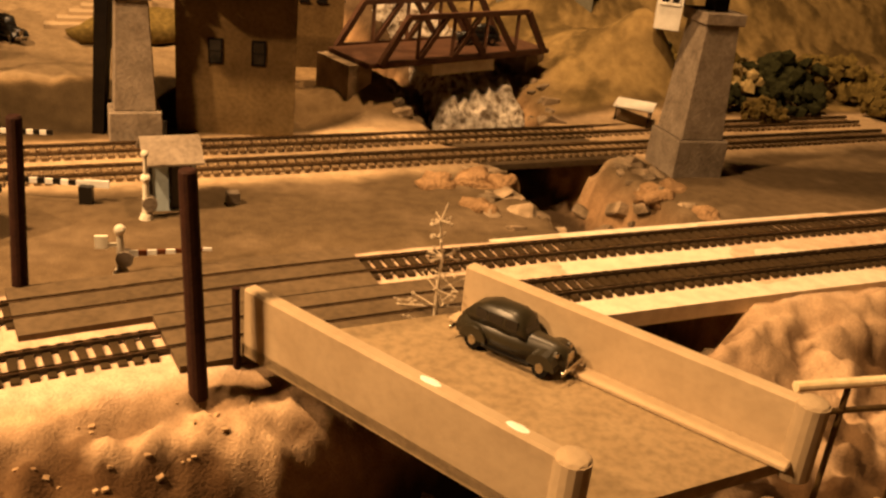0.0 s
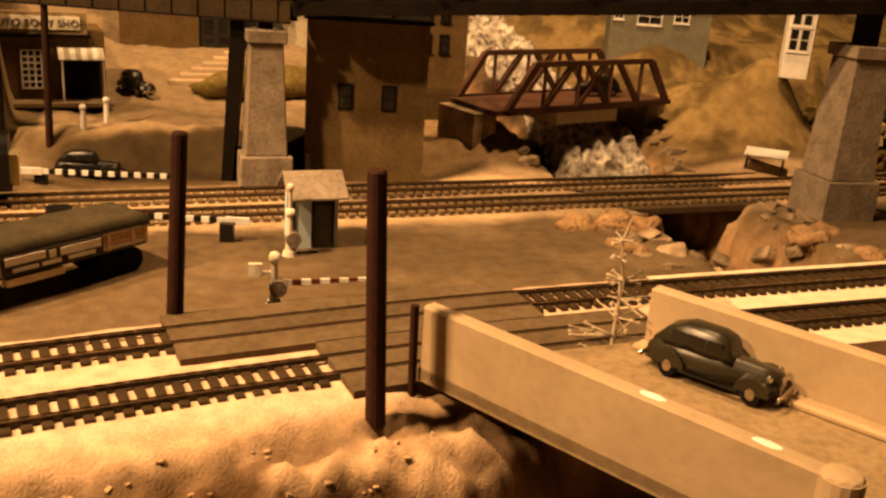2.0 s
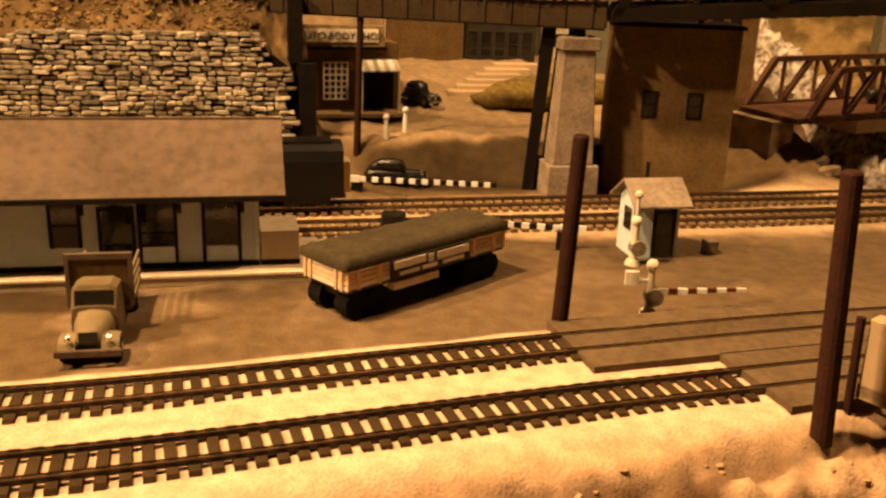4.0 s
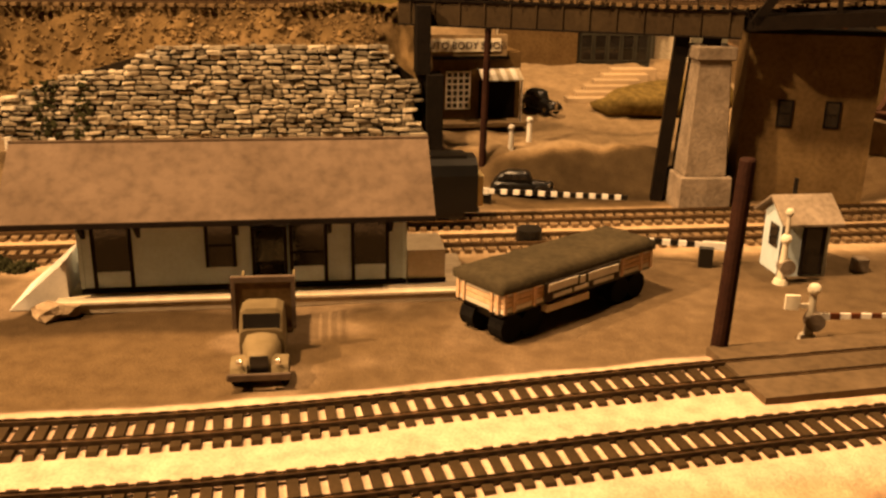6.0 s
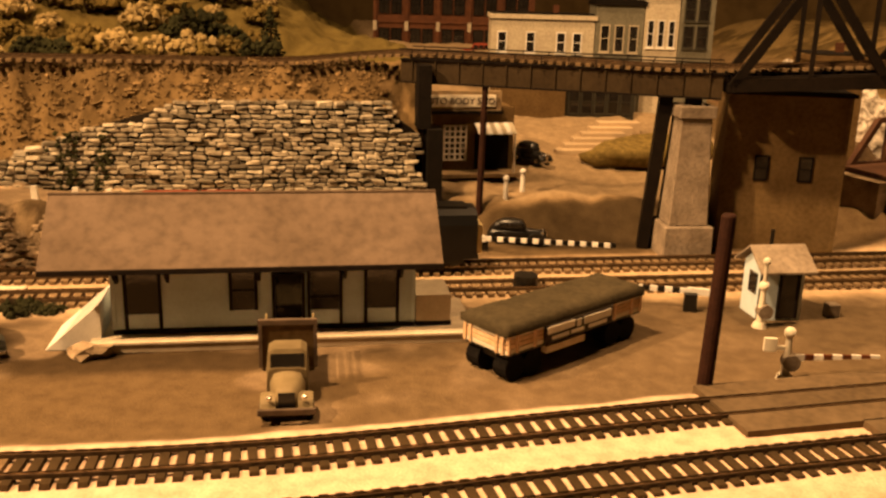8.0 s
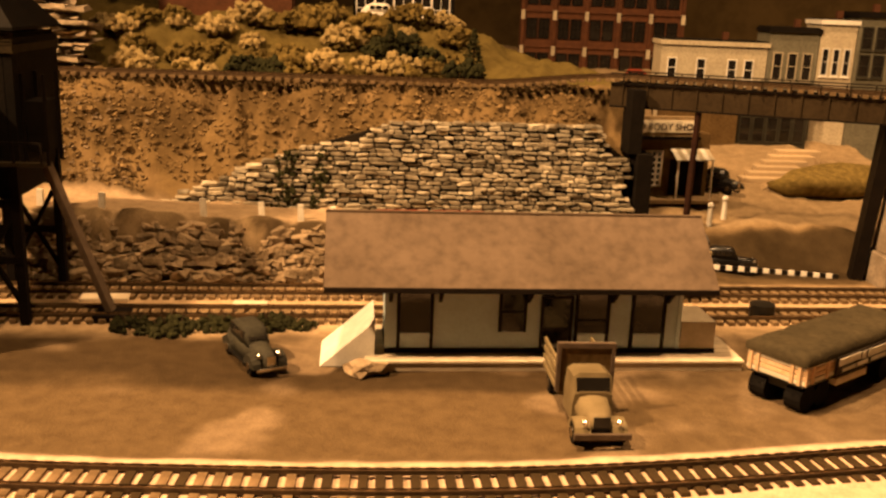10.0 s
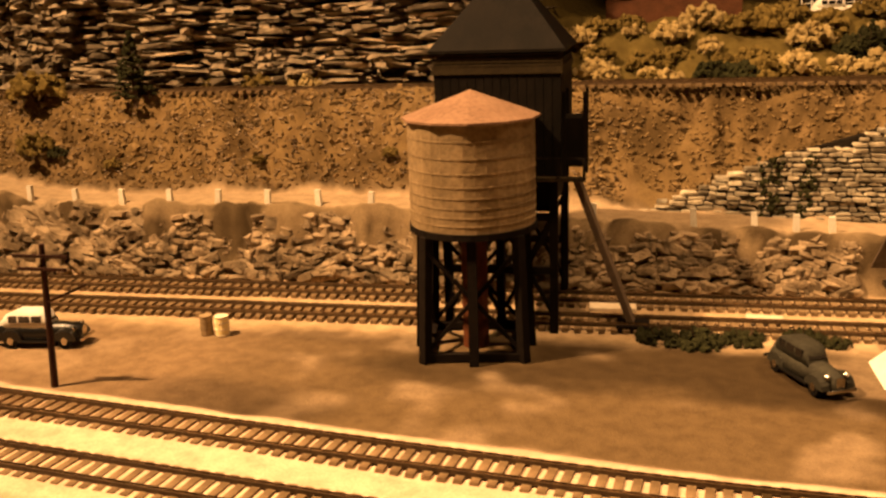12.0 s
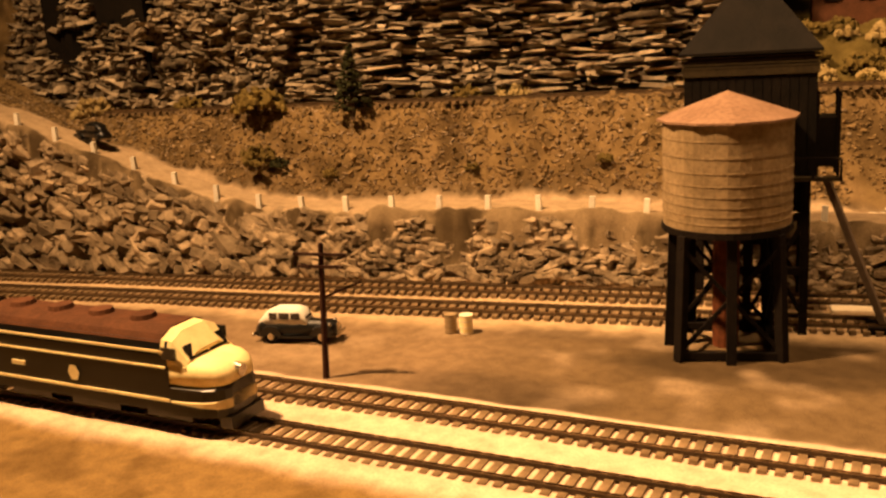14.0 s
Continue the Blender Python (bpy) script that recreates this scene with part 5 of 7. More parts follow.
def warehouse():
    t = thing("board_warehouse", "tall yellow brown board warehouse under the railway bridge", "building", pose(-0.0290, 0.7443, 0, 0, 0, 8))
    w, d, h = 0.0875, 0.050, 0.119
    bm = bmesh.new()
    box(bm, 0, w, 0, d, -0.01, h)
    part("wall", bm, M["tanwall"], t)
    bm = bmesh.new()
    box(bm, -0.003, w + 0.003, -0.003, d + 0.003, h, h + 0.0025)
    part("roof", bm, M["tar"], t, "tarred flat roof")
    for x in (-0.0008, w - 0.0022):
        bm = bmesh.new()
        box(bm, x, x + 0.003, -0.0008, 0.002, -0.01, h)
        part("corner_board", bm, M["tanwall"], t)
    for x0, z0 in ((0.056, 0.056), (0.024, 0.056)):
        plain_window(t, None, x0, x0 + 0.0085, z0, z0 + 0.017, M["tar"], 1, False)
    side = pose(w, 0, 0, 0, 0, 90)
    for k in range(3):
        for z0 in (0.02, 0.052, 0.085):
            plain_window(t, side, 0.006 + k * 0.014, 0.012 + k * 0.014, z0, z0 + 0.018, M["tar"], 1, False)
    for k, x in enumerate((0.022, 0.060)):
        bm = bmesh.new()
        box(bm, x, x + 0.007, 0.02, 0.027, h, h + 0.012)
        part("chimney", bm, M["brick"], t, "brick chimney")


warehouse()


def house(name, label, m, w, d, h, wallm, win, frame_m, cornice=None, side_win=(), flat=True, roofm=None, mull=1, base=-0.05):
    t = thing(name, label, "building", m, group="town buildings")
    bm = bmesh.new()
    box(bm, 0, w, 0, d, base, h)
    part("wall", bm, wallm, t)
    bm = bmesh.new()
    if flat:
        box(bm, -0.002, w + 0.002, -0.0025, d, h - 0.003, h + 0.0015)
        part("cornice", bm, cornice or wallm, t)
        bm = bmesh.new()
        box(bm, 0, w, 0, d, h + 0.0015, h + 0.003)
        part("roof", bm, M["tar"], t)
        bm = bmesh.new()
        box(bm, w * 0.62, w * 0.62 + 0.006, d * 0.5, d * 0.5 + 0.006, h + 0.002, h + 0.011)
        part("chimney", bm, M["brick"], t)
    else:
        prism(bm, [(-0.006, h - 0.002), (d / 2, h + 0.022), (d + 0.006, h - 0.002), (d + 0.006, h), (d / 2, h + 0.024), (-0.006, h)], -0.005, w + 0.005)
        part("roof", bm, roofm or M["shingle"], t)
    for x0, x1, z0, z1 in win:
        plain_window(t, None, x0, x1, z0, z1, frame_m, mull)
    for x0, x1, z0, z1 in side_win:
        plain_window(t, pose(w, 0, 0, 0, 0, 90), x0, x1, z0, z1, frame_m, mull)
    return t


house("brown_house", "brown two storey house with dark windows behind the stream", pose(0.038, 0.872, 0.078, 0, 0, 12), 0.046, 0.05, 0.062, M["brownwall"],
      [(0.008 + k * 0.015, 0.014 + k * 0.015, z, z + 0.013) for k in range(2) for z in (0.010, 0.036)], M["tar"], side_win=[(0.010 + k * 0.016, 0.017 + k * 0.016, z, z + 0.013) for k in range(2) for z in (0.010, 0.036)])
house("white_house", "white house with tall dark windows above the stream bank", pose(0.378, 0.965, 0.100, 0, 0, -12), 0.024, 0.030, 0.052, M["white"],
      [(0.0035 + k * 0.0095, 0.0105 + k * 0.0095, z, z + 0.019) for k in range(2) for z in (0.004, 0.027)], M["white"], side_win=[(0.006, 0.022, 0.004, 0.019), (0.006, 0.022, 0.027, 0.044)], base=-0.022)
house("low_shed", "low grey shed with white windows on the far slope", pose(0.235, 1.13, 0.098, 0, 0, 0), 0.11, 0.04, 0.030, M["greygreen"],
      [(0.004, 0.013, 0.012, 0.024), (0.030, 0.055, 0.008, 0.024), (0.070, 0.085, 0.012, 0.024)], M["white"], mull=2)

ROWZ = 0.087
ang = math.degrees(math.atan2(0.062, 0.226))
row0 = Vector((-0.268, 0.997, ROWZ))
along = Vector((math.cos(radians(ang)), math.sin(radians(ang)), 0))
house("row_building", "buff plaster store row with dark sash windows", pose(*row0, 0, 0, ang), 0.109, 0.05, 0.074, M["buff"],
      [(x, x + 0.008, 0.038, 0.057) for x in (0.008, 0.038, 0.070, 0.087)] + [(x, x + 0.008, 0.008, 0.024) for x in (0.008, 0.038, 0.070, 0.087)], M["white"])
p = row0 + along * 0.110
house("row_building", "dark green shopfront building with three windows", pose(*p, 0, 0, ang), 0.050, 0.05, 0.090, M["greygreen"],
      [(0.006 + k * 0.015, 0.014 + k * 0.015, 0.040, 0.066) for k in range(3)] + [(0.006, 0.044, 0.004, 0.026)], M["buff"], M["tar"])
p = row0 + along * 0.161
house("row_building", "pale cream building with three narrow windows", pose(*p, 0, 0, ang), 0.036, 0.05, 0.100, M["buff"],
      [(0.004 + k * 0.011, 0.0095 + k * 0.011, 0.046, 0.072) for k in range(3)], M["white"], M["white"])
p = row0 + along * 0.198
house("row_building", "grey green corner building with dark window pairs", pose(*p, 0, 0, ang), 0.036, 0.05, 0.108, M["greygreen"],
      [(0.005 + k * 0.0145, 0.0145 + k * 0.0145, z, z + 0.021) for k in range(2) for z in (0.046, 0.074)], M["darkfront"], M["tar"])


def mill():
    t = thing("brick_mill", "large dark brick mill with pale pilasters on the hill", "building", pose(-0.470, 1.20, 0.100, 0, 0, 15.5))
    w, d, h = 0.21, 0.08, 0.15
    bm = bmesh.new()
    box(bm, 0, w, 0, d, -0.02, h)
    part("wall", bm, M["brick"], t)
    for k in range(6):
        x = k * (w - 0.004) / 5
        bm = bmesh.new()
        box(bm, x, x + 0.004, -0.003, 0.001, -0.02, h)
        p_ = part("pilaster", bm, M["brick"], t)
        for z in (0.03, 0.075):
            bm = bmesh.new()
            box(bm, x - 0.0004, x + 0.0044, -0.0036, -0.0004, z, z + 0.012)
            part("capital", bm, M["buff"], p_, "pale stone block")
    for z in (0.040, 0.085):
        bm = bmesh.new()
        box(bm, -0.001, w + 0.001, -0.0020, 0.001, z, z + 0.003)
        part("string_course", bm, M["brick"], t)
    for k in range(5):
        x = 0.008 + k * (w - 0.004) / 5
        for z in (0.008, 0.052, 0.095):
            for j in range(2):
                plain_window(t, None, x + j * 0.016, x + j * 0.016 + 0.012, z, z + 0.024, M["tar"], 2, False)


mill()
house("porch_house", "dark house with a white framed glass porch", at(*xy(-0.160, 1.0), 0.163), 0.100, 0.05, 0.055, M["tar"],
      [(0.004 + k * 0.0185, 0.0205 + k * 0.0185, 0.006, 0.034) for k in range(5)], M["white"], mull=2)
house("long_red_house", "long red brown house on the hilltop", at(*xy(-0.333, 0.935), 0.174), 0.118, 0.05, 0.045, M["brick"],
      [(0.012 + k * 0.028, 0.022 + k * 0.028, 0.022, 0.036) for k in range(4)], M["tar"], flat=False, roofm=M["red"])
saloon("model_car", "white saloon parked by the porch house", at(*xy(-0.131, 0.972), 0.169, 10), M["white"], length=0.046)
saloon("model_car", "white saloon parked on the hilltop drive", at(*xy(-0.088, 0.968), 0.167, -8), M["white"], length=0.046)
saloon("model_car", "red open car parked near the brick mill", pose(-0.315, 1.135, 0.104, 0, 0, 190), M["red"], length=0.046)
saloon("model_car", "dark blue car on the hillside road", pose(*xy(-0.955, 0.722), 0.109, 0, 0, BASE + 160), M["black"], length=0.046)


def body_shop():
    t = thing("repair_shop", "low tan repair shop with a pale signboard and awning", "shop", pose(-0.279, 0.757, 0.036, 0, 0, 28))
    w, d, h = 0.088, 0.06, 0.070
    bm = bmesh.new()
    box(bm, 0, w, 0, d, -0.03, h - 0.014)
    part("wall", bm, M["brownwall"], t)
    bm = bmesh.new()
    prism(bm, [(-0.002, h - 0.018), (0.004, h - 0.018), (0.004, h), (-0.002, h)], 0, w * 0.86)
    part("parapet", bm, M["deck"], t)
    bm = bmesh.new()
    box(bm, 0.004, w * 0.80, -0.0030, -0.0020, h - 0.013, h - 0.003)
    s = part("signboard", bm, M["plate"], t, "pale signboard with dark words")
    cu = bpy.data.curves.new("lettering", "FONT")
    cu.body, cu.size, cu.extrude = "AUTO BODY SHOP", 0.0078, 0.0002
    tmp = bpy.data.objects.new("lettering", cu)
    scene.collection.objects.link(tmp)
    dg = bpy.context.evaluated_depsgraph_get()
    me = bpy.data.meshes.new_from_object(tmp.evaluated_get(dg))
    bpy.data.objects.remove(tmp)
    me.materials.append(M["ink"])
    ob = new("lettering", me)
    ob.parent = s
    ob.matrix_basis = pose(0.0065, -0.0034, h - 0.0108, 90, 0, 0)
    bm = bmesh.new()
    box(bm, -0.002, w * 0.88, -0.004, 0.0, h - 0.019, h - 0.0165)
    part("ledge", bm, M["tar"], t)
    # white grid window
    x0, x1, z0, z1 = 0.027, 0.046, 0.012, 0.041
    bm = bmesh.new()
    box(bm, x0, x1, -0.0008, 0.001, z0, z1)
    g = part("grid_window", bm, M["glass"], t)
    for k in range(5):
        bm = bmesh.new()
        x = x0 + (x1 - x0) * k / 4
        box(bm, x - 0.0007, x + 0.0007, -0.0016, -0.0006, z0, z1)
        part("glazing_bar", bm, M["white"], g)
    for k in range(7):
        bm = bmesh.new()
        z = z0 + (z1 - z0) * k / 6
        box(bm, x0 - 0.0007, x1 + 0.0007, -0.0017, -0.0006, z - 0.0006, z + 0.0006)
        part("glazing_bar", bm, M["white"], g)
    bm = bmesh.new()
    box(bm, 0.054, 0.084, -0.0008, 0.001, 0.004, 0.034)
    part("garage_opening", bm, M["tar"], t, "dark garage opening")
    for k in range(8):
        bm = bmesh.new()
        x = 0.053 + k * 0.0042
        prism(bm, [(-0.016, 0.0355), (-0.0005, 0.0425), (-0.0005, 0.0433), (-0.016, 0.0363)], x, x + 0.0042)
        part("awning_strip", bm, M["white"] if k % 2 == 0 else M["buff"], t)
    for x in (0.055, 0.085):
        bm = bmesh.new()
        tube(bm, (x, -0.0150, 0.002), (x, -0.0150, 0.036), 0.0009, n=8)
        part("awning_post", bm, M["white"], t)
    bm = bmesh.new()
    box(bm, -0.002, w + 0.004, -0.020, -0.001, 0.0, 0.003)
    part("step", bm, M["deck"], t)


body_shop()
for k, (x, y) in enumerate(((-0.193, 0.733), (-0.183, 0.752))):
    t = thing("fuel_pump", "white roadside fuel pump", "pump", pose(x, y, ground_z(x, y)), group="fuel pumps")
    bm = bmesh.new()
    tube(bm, (0, 0, -0.003), (0, 0, 0.014), 0.0022, 0.0018, n=10)
    part("pump_body", bm, M["white"], t)
    bm = bmesh.new()
    lump(bm, (0, 0, 0.0165), 0.0026, 0, 2)
    part("globe", bm, M["white"], t)
saloon("model_car", "black open touring car beside the repair shop", pose(-0.190, 0.832, ground_z(-0.190, 0.832), 0, 0, -40), M["black"], length=0.042)
bm = bmesh.new()
tube(bm, (-0.2105, 0.713, -0.01), (-0.209, 0.716, 0.118), 0.0028, 0.0024, n=12)
tagged(part("timber_post", bm, M["pole"]), "dark brown timber pole before the repair shop", "post", group="timber posts")


def store():
    t = thing("hill_store", "tan store with a dark front at the head of steps", "building", pose(-0.255, 0.965, 0.058, 0, 0, 20))
    bm = bmesh.new()
    box(bm, 0, 0.075, 0, 0.06, -0.03, 0.055)
    part("wall", bm, M["brownwall"], t)
    bm = bmesh.new()
    box(bm, 0.0755, 0.150, 0.004, 0.06, -0.03, 0.050)
    part("shopfront", bm, M["darkfront"], t, "dark timber shopfront")
    for k in range(5):
        plain_window(t, pose(0, 0.004, 0), 0.080 + k * 0.014, 0.090 + k * 0.014, 0.006, 0.030, M["darkfront"], 1, False)
    bm = bmesh.new()
    box(bm, -0.002, 0.152, -0.003, 0.06, 0.055, 0.058)
    part("roof", bm, M["tar"], t)


store()
for k in range(6):
    bm = bmesh.new()
    box(bm, 0, 0.042, 0, 0.014, -0.02, 0.003)
    s = tagged(part("stone_step", bm, M["concrete"], bevel=0.0005), "pale stone step climbing to the store", "step", group="store steps")
    s.matrix_basis = pose(-0.172 + 0.006 * k, 0.862 + 0.014 * k, 0.044 + 0.0036 * k, 0, 0, 22)
bm = bmesh.new()
lump(bm, (0, 0, 0), 0.06, 0.12, 3, (1.25, 0.5, 0.25), 5)
tagged(part("grass_bank", bm, M["leaf"], smooth=True), "olive grass bank beside the steps", "bank").matrix_basis = pose(-0.088, 0.895, 0.046, 0, 0, 40)

# ---- stream: road truss bridge and white water ----


def road_truss():
    a, b = Vector((0.1206, 0.8130, 0.0505)), Vector((0.2704, 0.9385, 0.0505))
    across = Vector((-0.0415, 0.0554, 0))
    t = thing("road_truss_bridge", "red brown pony truss road bridge over the rapids", "bridge")
    d = (b - a).normalized()
    h = Vector((0, 0, 0.038))
    n = 5
    for o in (Vector((0, 0, 0)), across):
        bm = bmesh.new()
        beam(bm, a + o, b + o, 0.0035, 0.0055)
        part("bottom_chord", bm, M["truss"], t)
        bm = bmesh.new()
        beam(bm, a.lerp(b, 0.7 / n) + o + h, a.lerp(b, 1 - 0.7 / n) + o + h, 0.0040, 0.0046)
        part("top_chord", bm, M["truss"], t)
        for e0, e1 in ((0, 0.7 / n), (1, 1 - 0.7 / n)):
            bm = bmesh.new()
            beam(bm, a.lerp(b, e0) + o, a.lerp(b, e1) + o + h, 0.0050)
            part("end_post", bm, M["truss"], t)
        for k in range(1, n):
            p = a.lerp(b, k / n) + o
            bm = bmesh.new()
            beam(bm, p, p + h, 0.0032)
            part("vertical", bm, M["truss"], t)
            q = a.lerp(b, (k + (0.8 if k < n / 2 else -0.8)) / n) + o + h
            bm = bmesh.new()
            beam(bm, p, q, 0.0042)
            part("diagonal", bm, M["truss"], t)

    def skew(bm, x0, x1, y0, y1, z0, z1):
        """A block in the bridge's own skewed plan."""
        vs = [bm.verts.new(a + d * x + across * y + Vector((0, 0, z))) for z in (z0, z1) for x, y in ((x0, y0), (x1, y0), (x1, y1), (x0, y1))]
        for q in ((3, 2, 1, 0), (4, 5, 6, 7), (0, 1, 5, 4), (1, 2, 6, 5), (2, 3, 7, 6), (3, 0, 4, 7)):
            bm.faces.new([vs[i] for i in q])
    L = (b - a).length
    bm = bmesh.new()
    skew(bm, -0.010, L + 0.010, 0.03, 0.97, -0.003, 0.001)
    part("deck", bm, M["truss"], t)
    bm = bmesh.new()
    skew(bm, L * 0.3, L * 0.68, 0.02, 0.98, -0.014, -0.0031)
    part("bearing_beam", bm, M["platform"], t, "pale beam under the deck")
    for x0, x1 in ((-0.020, 0.004), (L - 0.004, L + 0.020)):
        bm = bmesh.new()
        skew(bm, x0, x1, 0.25, 1.0, -0.09, -0.0035)
        part("abutment", bm, M["rock"], t, "rough rock abutment")


road_truss()
saloon("model_car", "black car crossing the truss bridge", pose(0.2056, 0.9338, 0.052, 0, 0, 200), M["black"], length=0.044)


def rapids():
    bm = bmesh.new()
    nu, nv = 46, 90
    rows = []
    for j in range(nv):
        v = 0.665 + 0.33 * j / (nv - 1)
        uc = np.interp(v, [0.66, 0.74, 0.82, 0.90, 0.99], [0.545, 0.555, 0.56, 0.54, 0.50])
        half = np.interp(v, [0.66, 0.70, 0.80, 0.90, 0.99], [0.028, 0.050, 0.045, 0.040, 0.055])
        zc = np.interp(v, [0.66, 0.70, 0.74, 0.80, 0.86, 0.92, 0.99], [-0.026, -0.002, 0.022, 0.032, 0.046, 0.085, 0.115])
        row = []
        for i in range(nu):
            s = 2 * i / (nu - 1) - 1
            u = uc + s * half
            x, y = xy(u, v)
            q = Vector((x * 55, y * 55, zc * 40))
            r = Vector((x * 160, y * 160, 0))
            z = zc + 0.010 * noise.noise(q * 1.7) + 0.009 * noise.noise(r * 0.8) + 0.004 * noise.noise(r * 2.1) - 0.030 * max(0, abs(s) - 0.75) ** 1.3 * 4
            row.append(bm.verts.new((x, y, z)))
        rows.append(row)
    for a, b in zip(rows, rows[1:]):
        for i in range(nu - 1):
            bm.faces.new((a[i], a[i + 1], b[i + 1], b[i]))
    ob = part("rapids", bm, M["foam"], smooth=True)
    tagged(ob, "foaming white rapids falling between rocks", "water", kind="structure")


rapids()

# ---- rock, walls and planting ----
rng = random.Random(7)


def stone_mesh(k):
    bm = bmesh.new()
    r = random.Random(100 + k)
    box(bm, -0.5, 0.5, -0.5, 0.5, -0.5, 0.5)
    for v in bm.verts:
        v.co += Vector((r.uniform(-0.10, 0.10), r.uniform(-0.12, 0.12), r.uniform(-0.16, 0.16)))
    bmesh.ops.bevel(bm, geom=bm.edges[:], offset=0.13, segments=1, affect="EDGES")
    bmesh.ops.recalc_face_normals(bm, faces=bm.faces[:])
    me = bpy.data.meshes.new("stone")
    bm.to_mesh(me)
    bm.free()
    me.materials.append(M["stone"])
    return me


stones = [stone_mesh(k) for k in range(10)]


def add_mesh(vs, fs, me, m):
    o = len(vs)
    vs.extend((m @ v.co)[:] for v in me.vertices)
    fs.extend([o + i for i in p.vertices] for p in me.polygons)


def joined(name, vs, fs, material, smooth_=False):
    me = bpy.data.meshes.new(name)
    me.from_pydata(vs, [], fs)
    me.materials.append(material)
    if smooth_:
        me.polygons.foreach_set("use_smooth", [True] * len(me.polygons))
    me.update()
    return new(name, me)


def stone_wall():
    t = thing("stone_wall", "dry stone retaining wall of pale weathered stones", "wall", pose(0, 0, 0, 0, 0, BASE), kind="structure")
    tops = (WALLU, WALLZ)
    bm = bmesh.new()
    us = [-0.30, -0.235, -0.1925, -0.13, 0.02, 0.054]
    a = [bm.verts.new((u, 0.741, 0.0)) for u in us]
    b = [bm.verts.new((u, 0.7535, max(0.0, np.interp(u, *tops) - 0.004))) for u in us]
    c = [bm.verts.new((u, 0.765, max(0.0, np.interp(u, *tops) - 0.004))) for u in us]
    for i in range(len(us) - 1):
        bm.faces.new((a[i], a[i + 1], b[i + 1], b[i]))
        bm.faces.new((b[i], b[i + 1], c[i + 1], c[i]))
    part("core", bm, M["mortar"], t)
    vs, fs, n = [], [], 0
    h, z = 0.0034, 0.016
    while z < 0.107:
        u = -0.30 + rng.uniform(0, 0.01)
        while u < 0.060:
            w = rng.uniform(0.0045, 0.0135)
            if z + h * 0.7 < np.interp(u + w / 2, *tops) and u + w < 0.057:
                v = 0.7385 + (z - 0.016) * 0.14 + rng.uniform(-0.0020, 0.0012)
                m = pose(u + w / 2, v, z + h / 2 + rng.uniform(-0.0005, 0.0005), rng.uniform(-6, 6), rng.uniform(-3, 3), rng.uniform(-7, 7)) @ Matrix.Diagonal((w * rng.uniform(0.86, 0.98), 0.008, h * rng.uniform(0.60, 0.95), 1))
                me = rng.choice(stones)
                if u > -0.205 and n < 295:
                    ob = new("stone", me)
                    ob.parent = t
                    ob.matrix_basis = m
                    n += 1
                else:
                    add_mesh(vs, fs, me, m)
            u += w
        z += h
    ob = joined("stonework", vs, fs, M["stone"])
    ob.parent = t
    ob["kind"] = "stuff"


stone_wall()
bm = bmesh.new()
box(bm, -0.006, 0.006, -0.010, 0.014, -0.03, 0.062)
box(bm, -0.013, -0.003, -0.006, 0.016, 0.062, 0.110)
tagged(part("bridge_abutment", bm, M["tar"]), "dark timber abutment at the wall end", "abutment").matrix_basis = at(*xy(0.0625, 0.748), 0.022)


def slabs(name, label, places, material, category="rock", shapes=None):
    """Broken layered rock as one heap of thin uneven slabs."""
    vs, fs = [], []
    for m in places:
        add_mesh(vs, fs, rng.choice(shapes or stones), m)
    return tagged(joined(name, vs, fs, material), label, category, kind="stuff")


def shard_mesh(k):
    """A thin angular flake of rock with sharp edges."""
    bm = bmesh.new()
    r = random.Random(300 + k)
    box(bm, -0.5, 0.5, -0.5, 0.5, -0.5, 0.5)
    for v in bm.verts:
        v.co += Vector((r.uniform(-0.22, 0.16), r.uniform(-0.20, 0.20), r.uniform(-0.22, 0.22)))
    bmesh.ops.recalc_face_normals(bm, faces=bm.faces[:])
    me = bpy.data.meshes.new("shard")
    bm.to_mesh(me)
    bm.free()
    return me


shards = [shard_mesh(k) for k in range(14)]
cl = []
z = 0.134
while z < 0.36:
    u = -1.15
    layer = rng.uniform(-0.004, 0.004)
    thick = rng.uniform(0.0018, 0.0052)
    while u < -0.38:
        broken = u < -0.80 + 0.1 * noise.noise(Vector((z * 30, 1, 0)))
        w = rng.uniform(0.004, 0.024) * (0.6 if broken else 1)
        h = thick * rng.uniform(0.35, 0.95) * (1.5 if broken else 1)
        big = noise.noise(Vector((u * 9, z * 16, 2.0)))
        block = noise.cell(Vector((u * 26 + 0.8 * big, z * 14, 4.0)))
        if z < 0.13 + 0.30 * float(smooth(-0.37, -0.45, np.array(u + 0.03 * big))) and rng.random() > 0.07:
            v = 0.818 + (z - 0.136) * 0.36 + 0.020 * big + 0.012 * block + layer + rng.uniform(-0.004, 0.005)
            cl.append(at(*xy(u + w / 2, v), z + rng.uniform(-0.001, 0.001), 0) @ pose(0, 0, 0, rng.uniform(-14, 8), rng.uniform(-4, 4) + 3 * big + (rng.uniform(-16, 16) if broken else 0), rng.uniform(-14, 14)) @ Matrix.Diagonal((w * 1.12, 0.026, h, 1)))
        u += w * rng.uniform(0.80, 1.02)
    z += thick * 0.86
slabs("cliff_rock", "layered grey brown cliff of broken horizontal ledges", cl, M["cliff"], "cliff", shards)

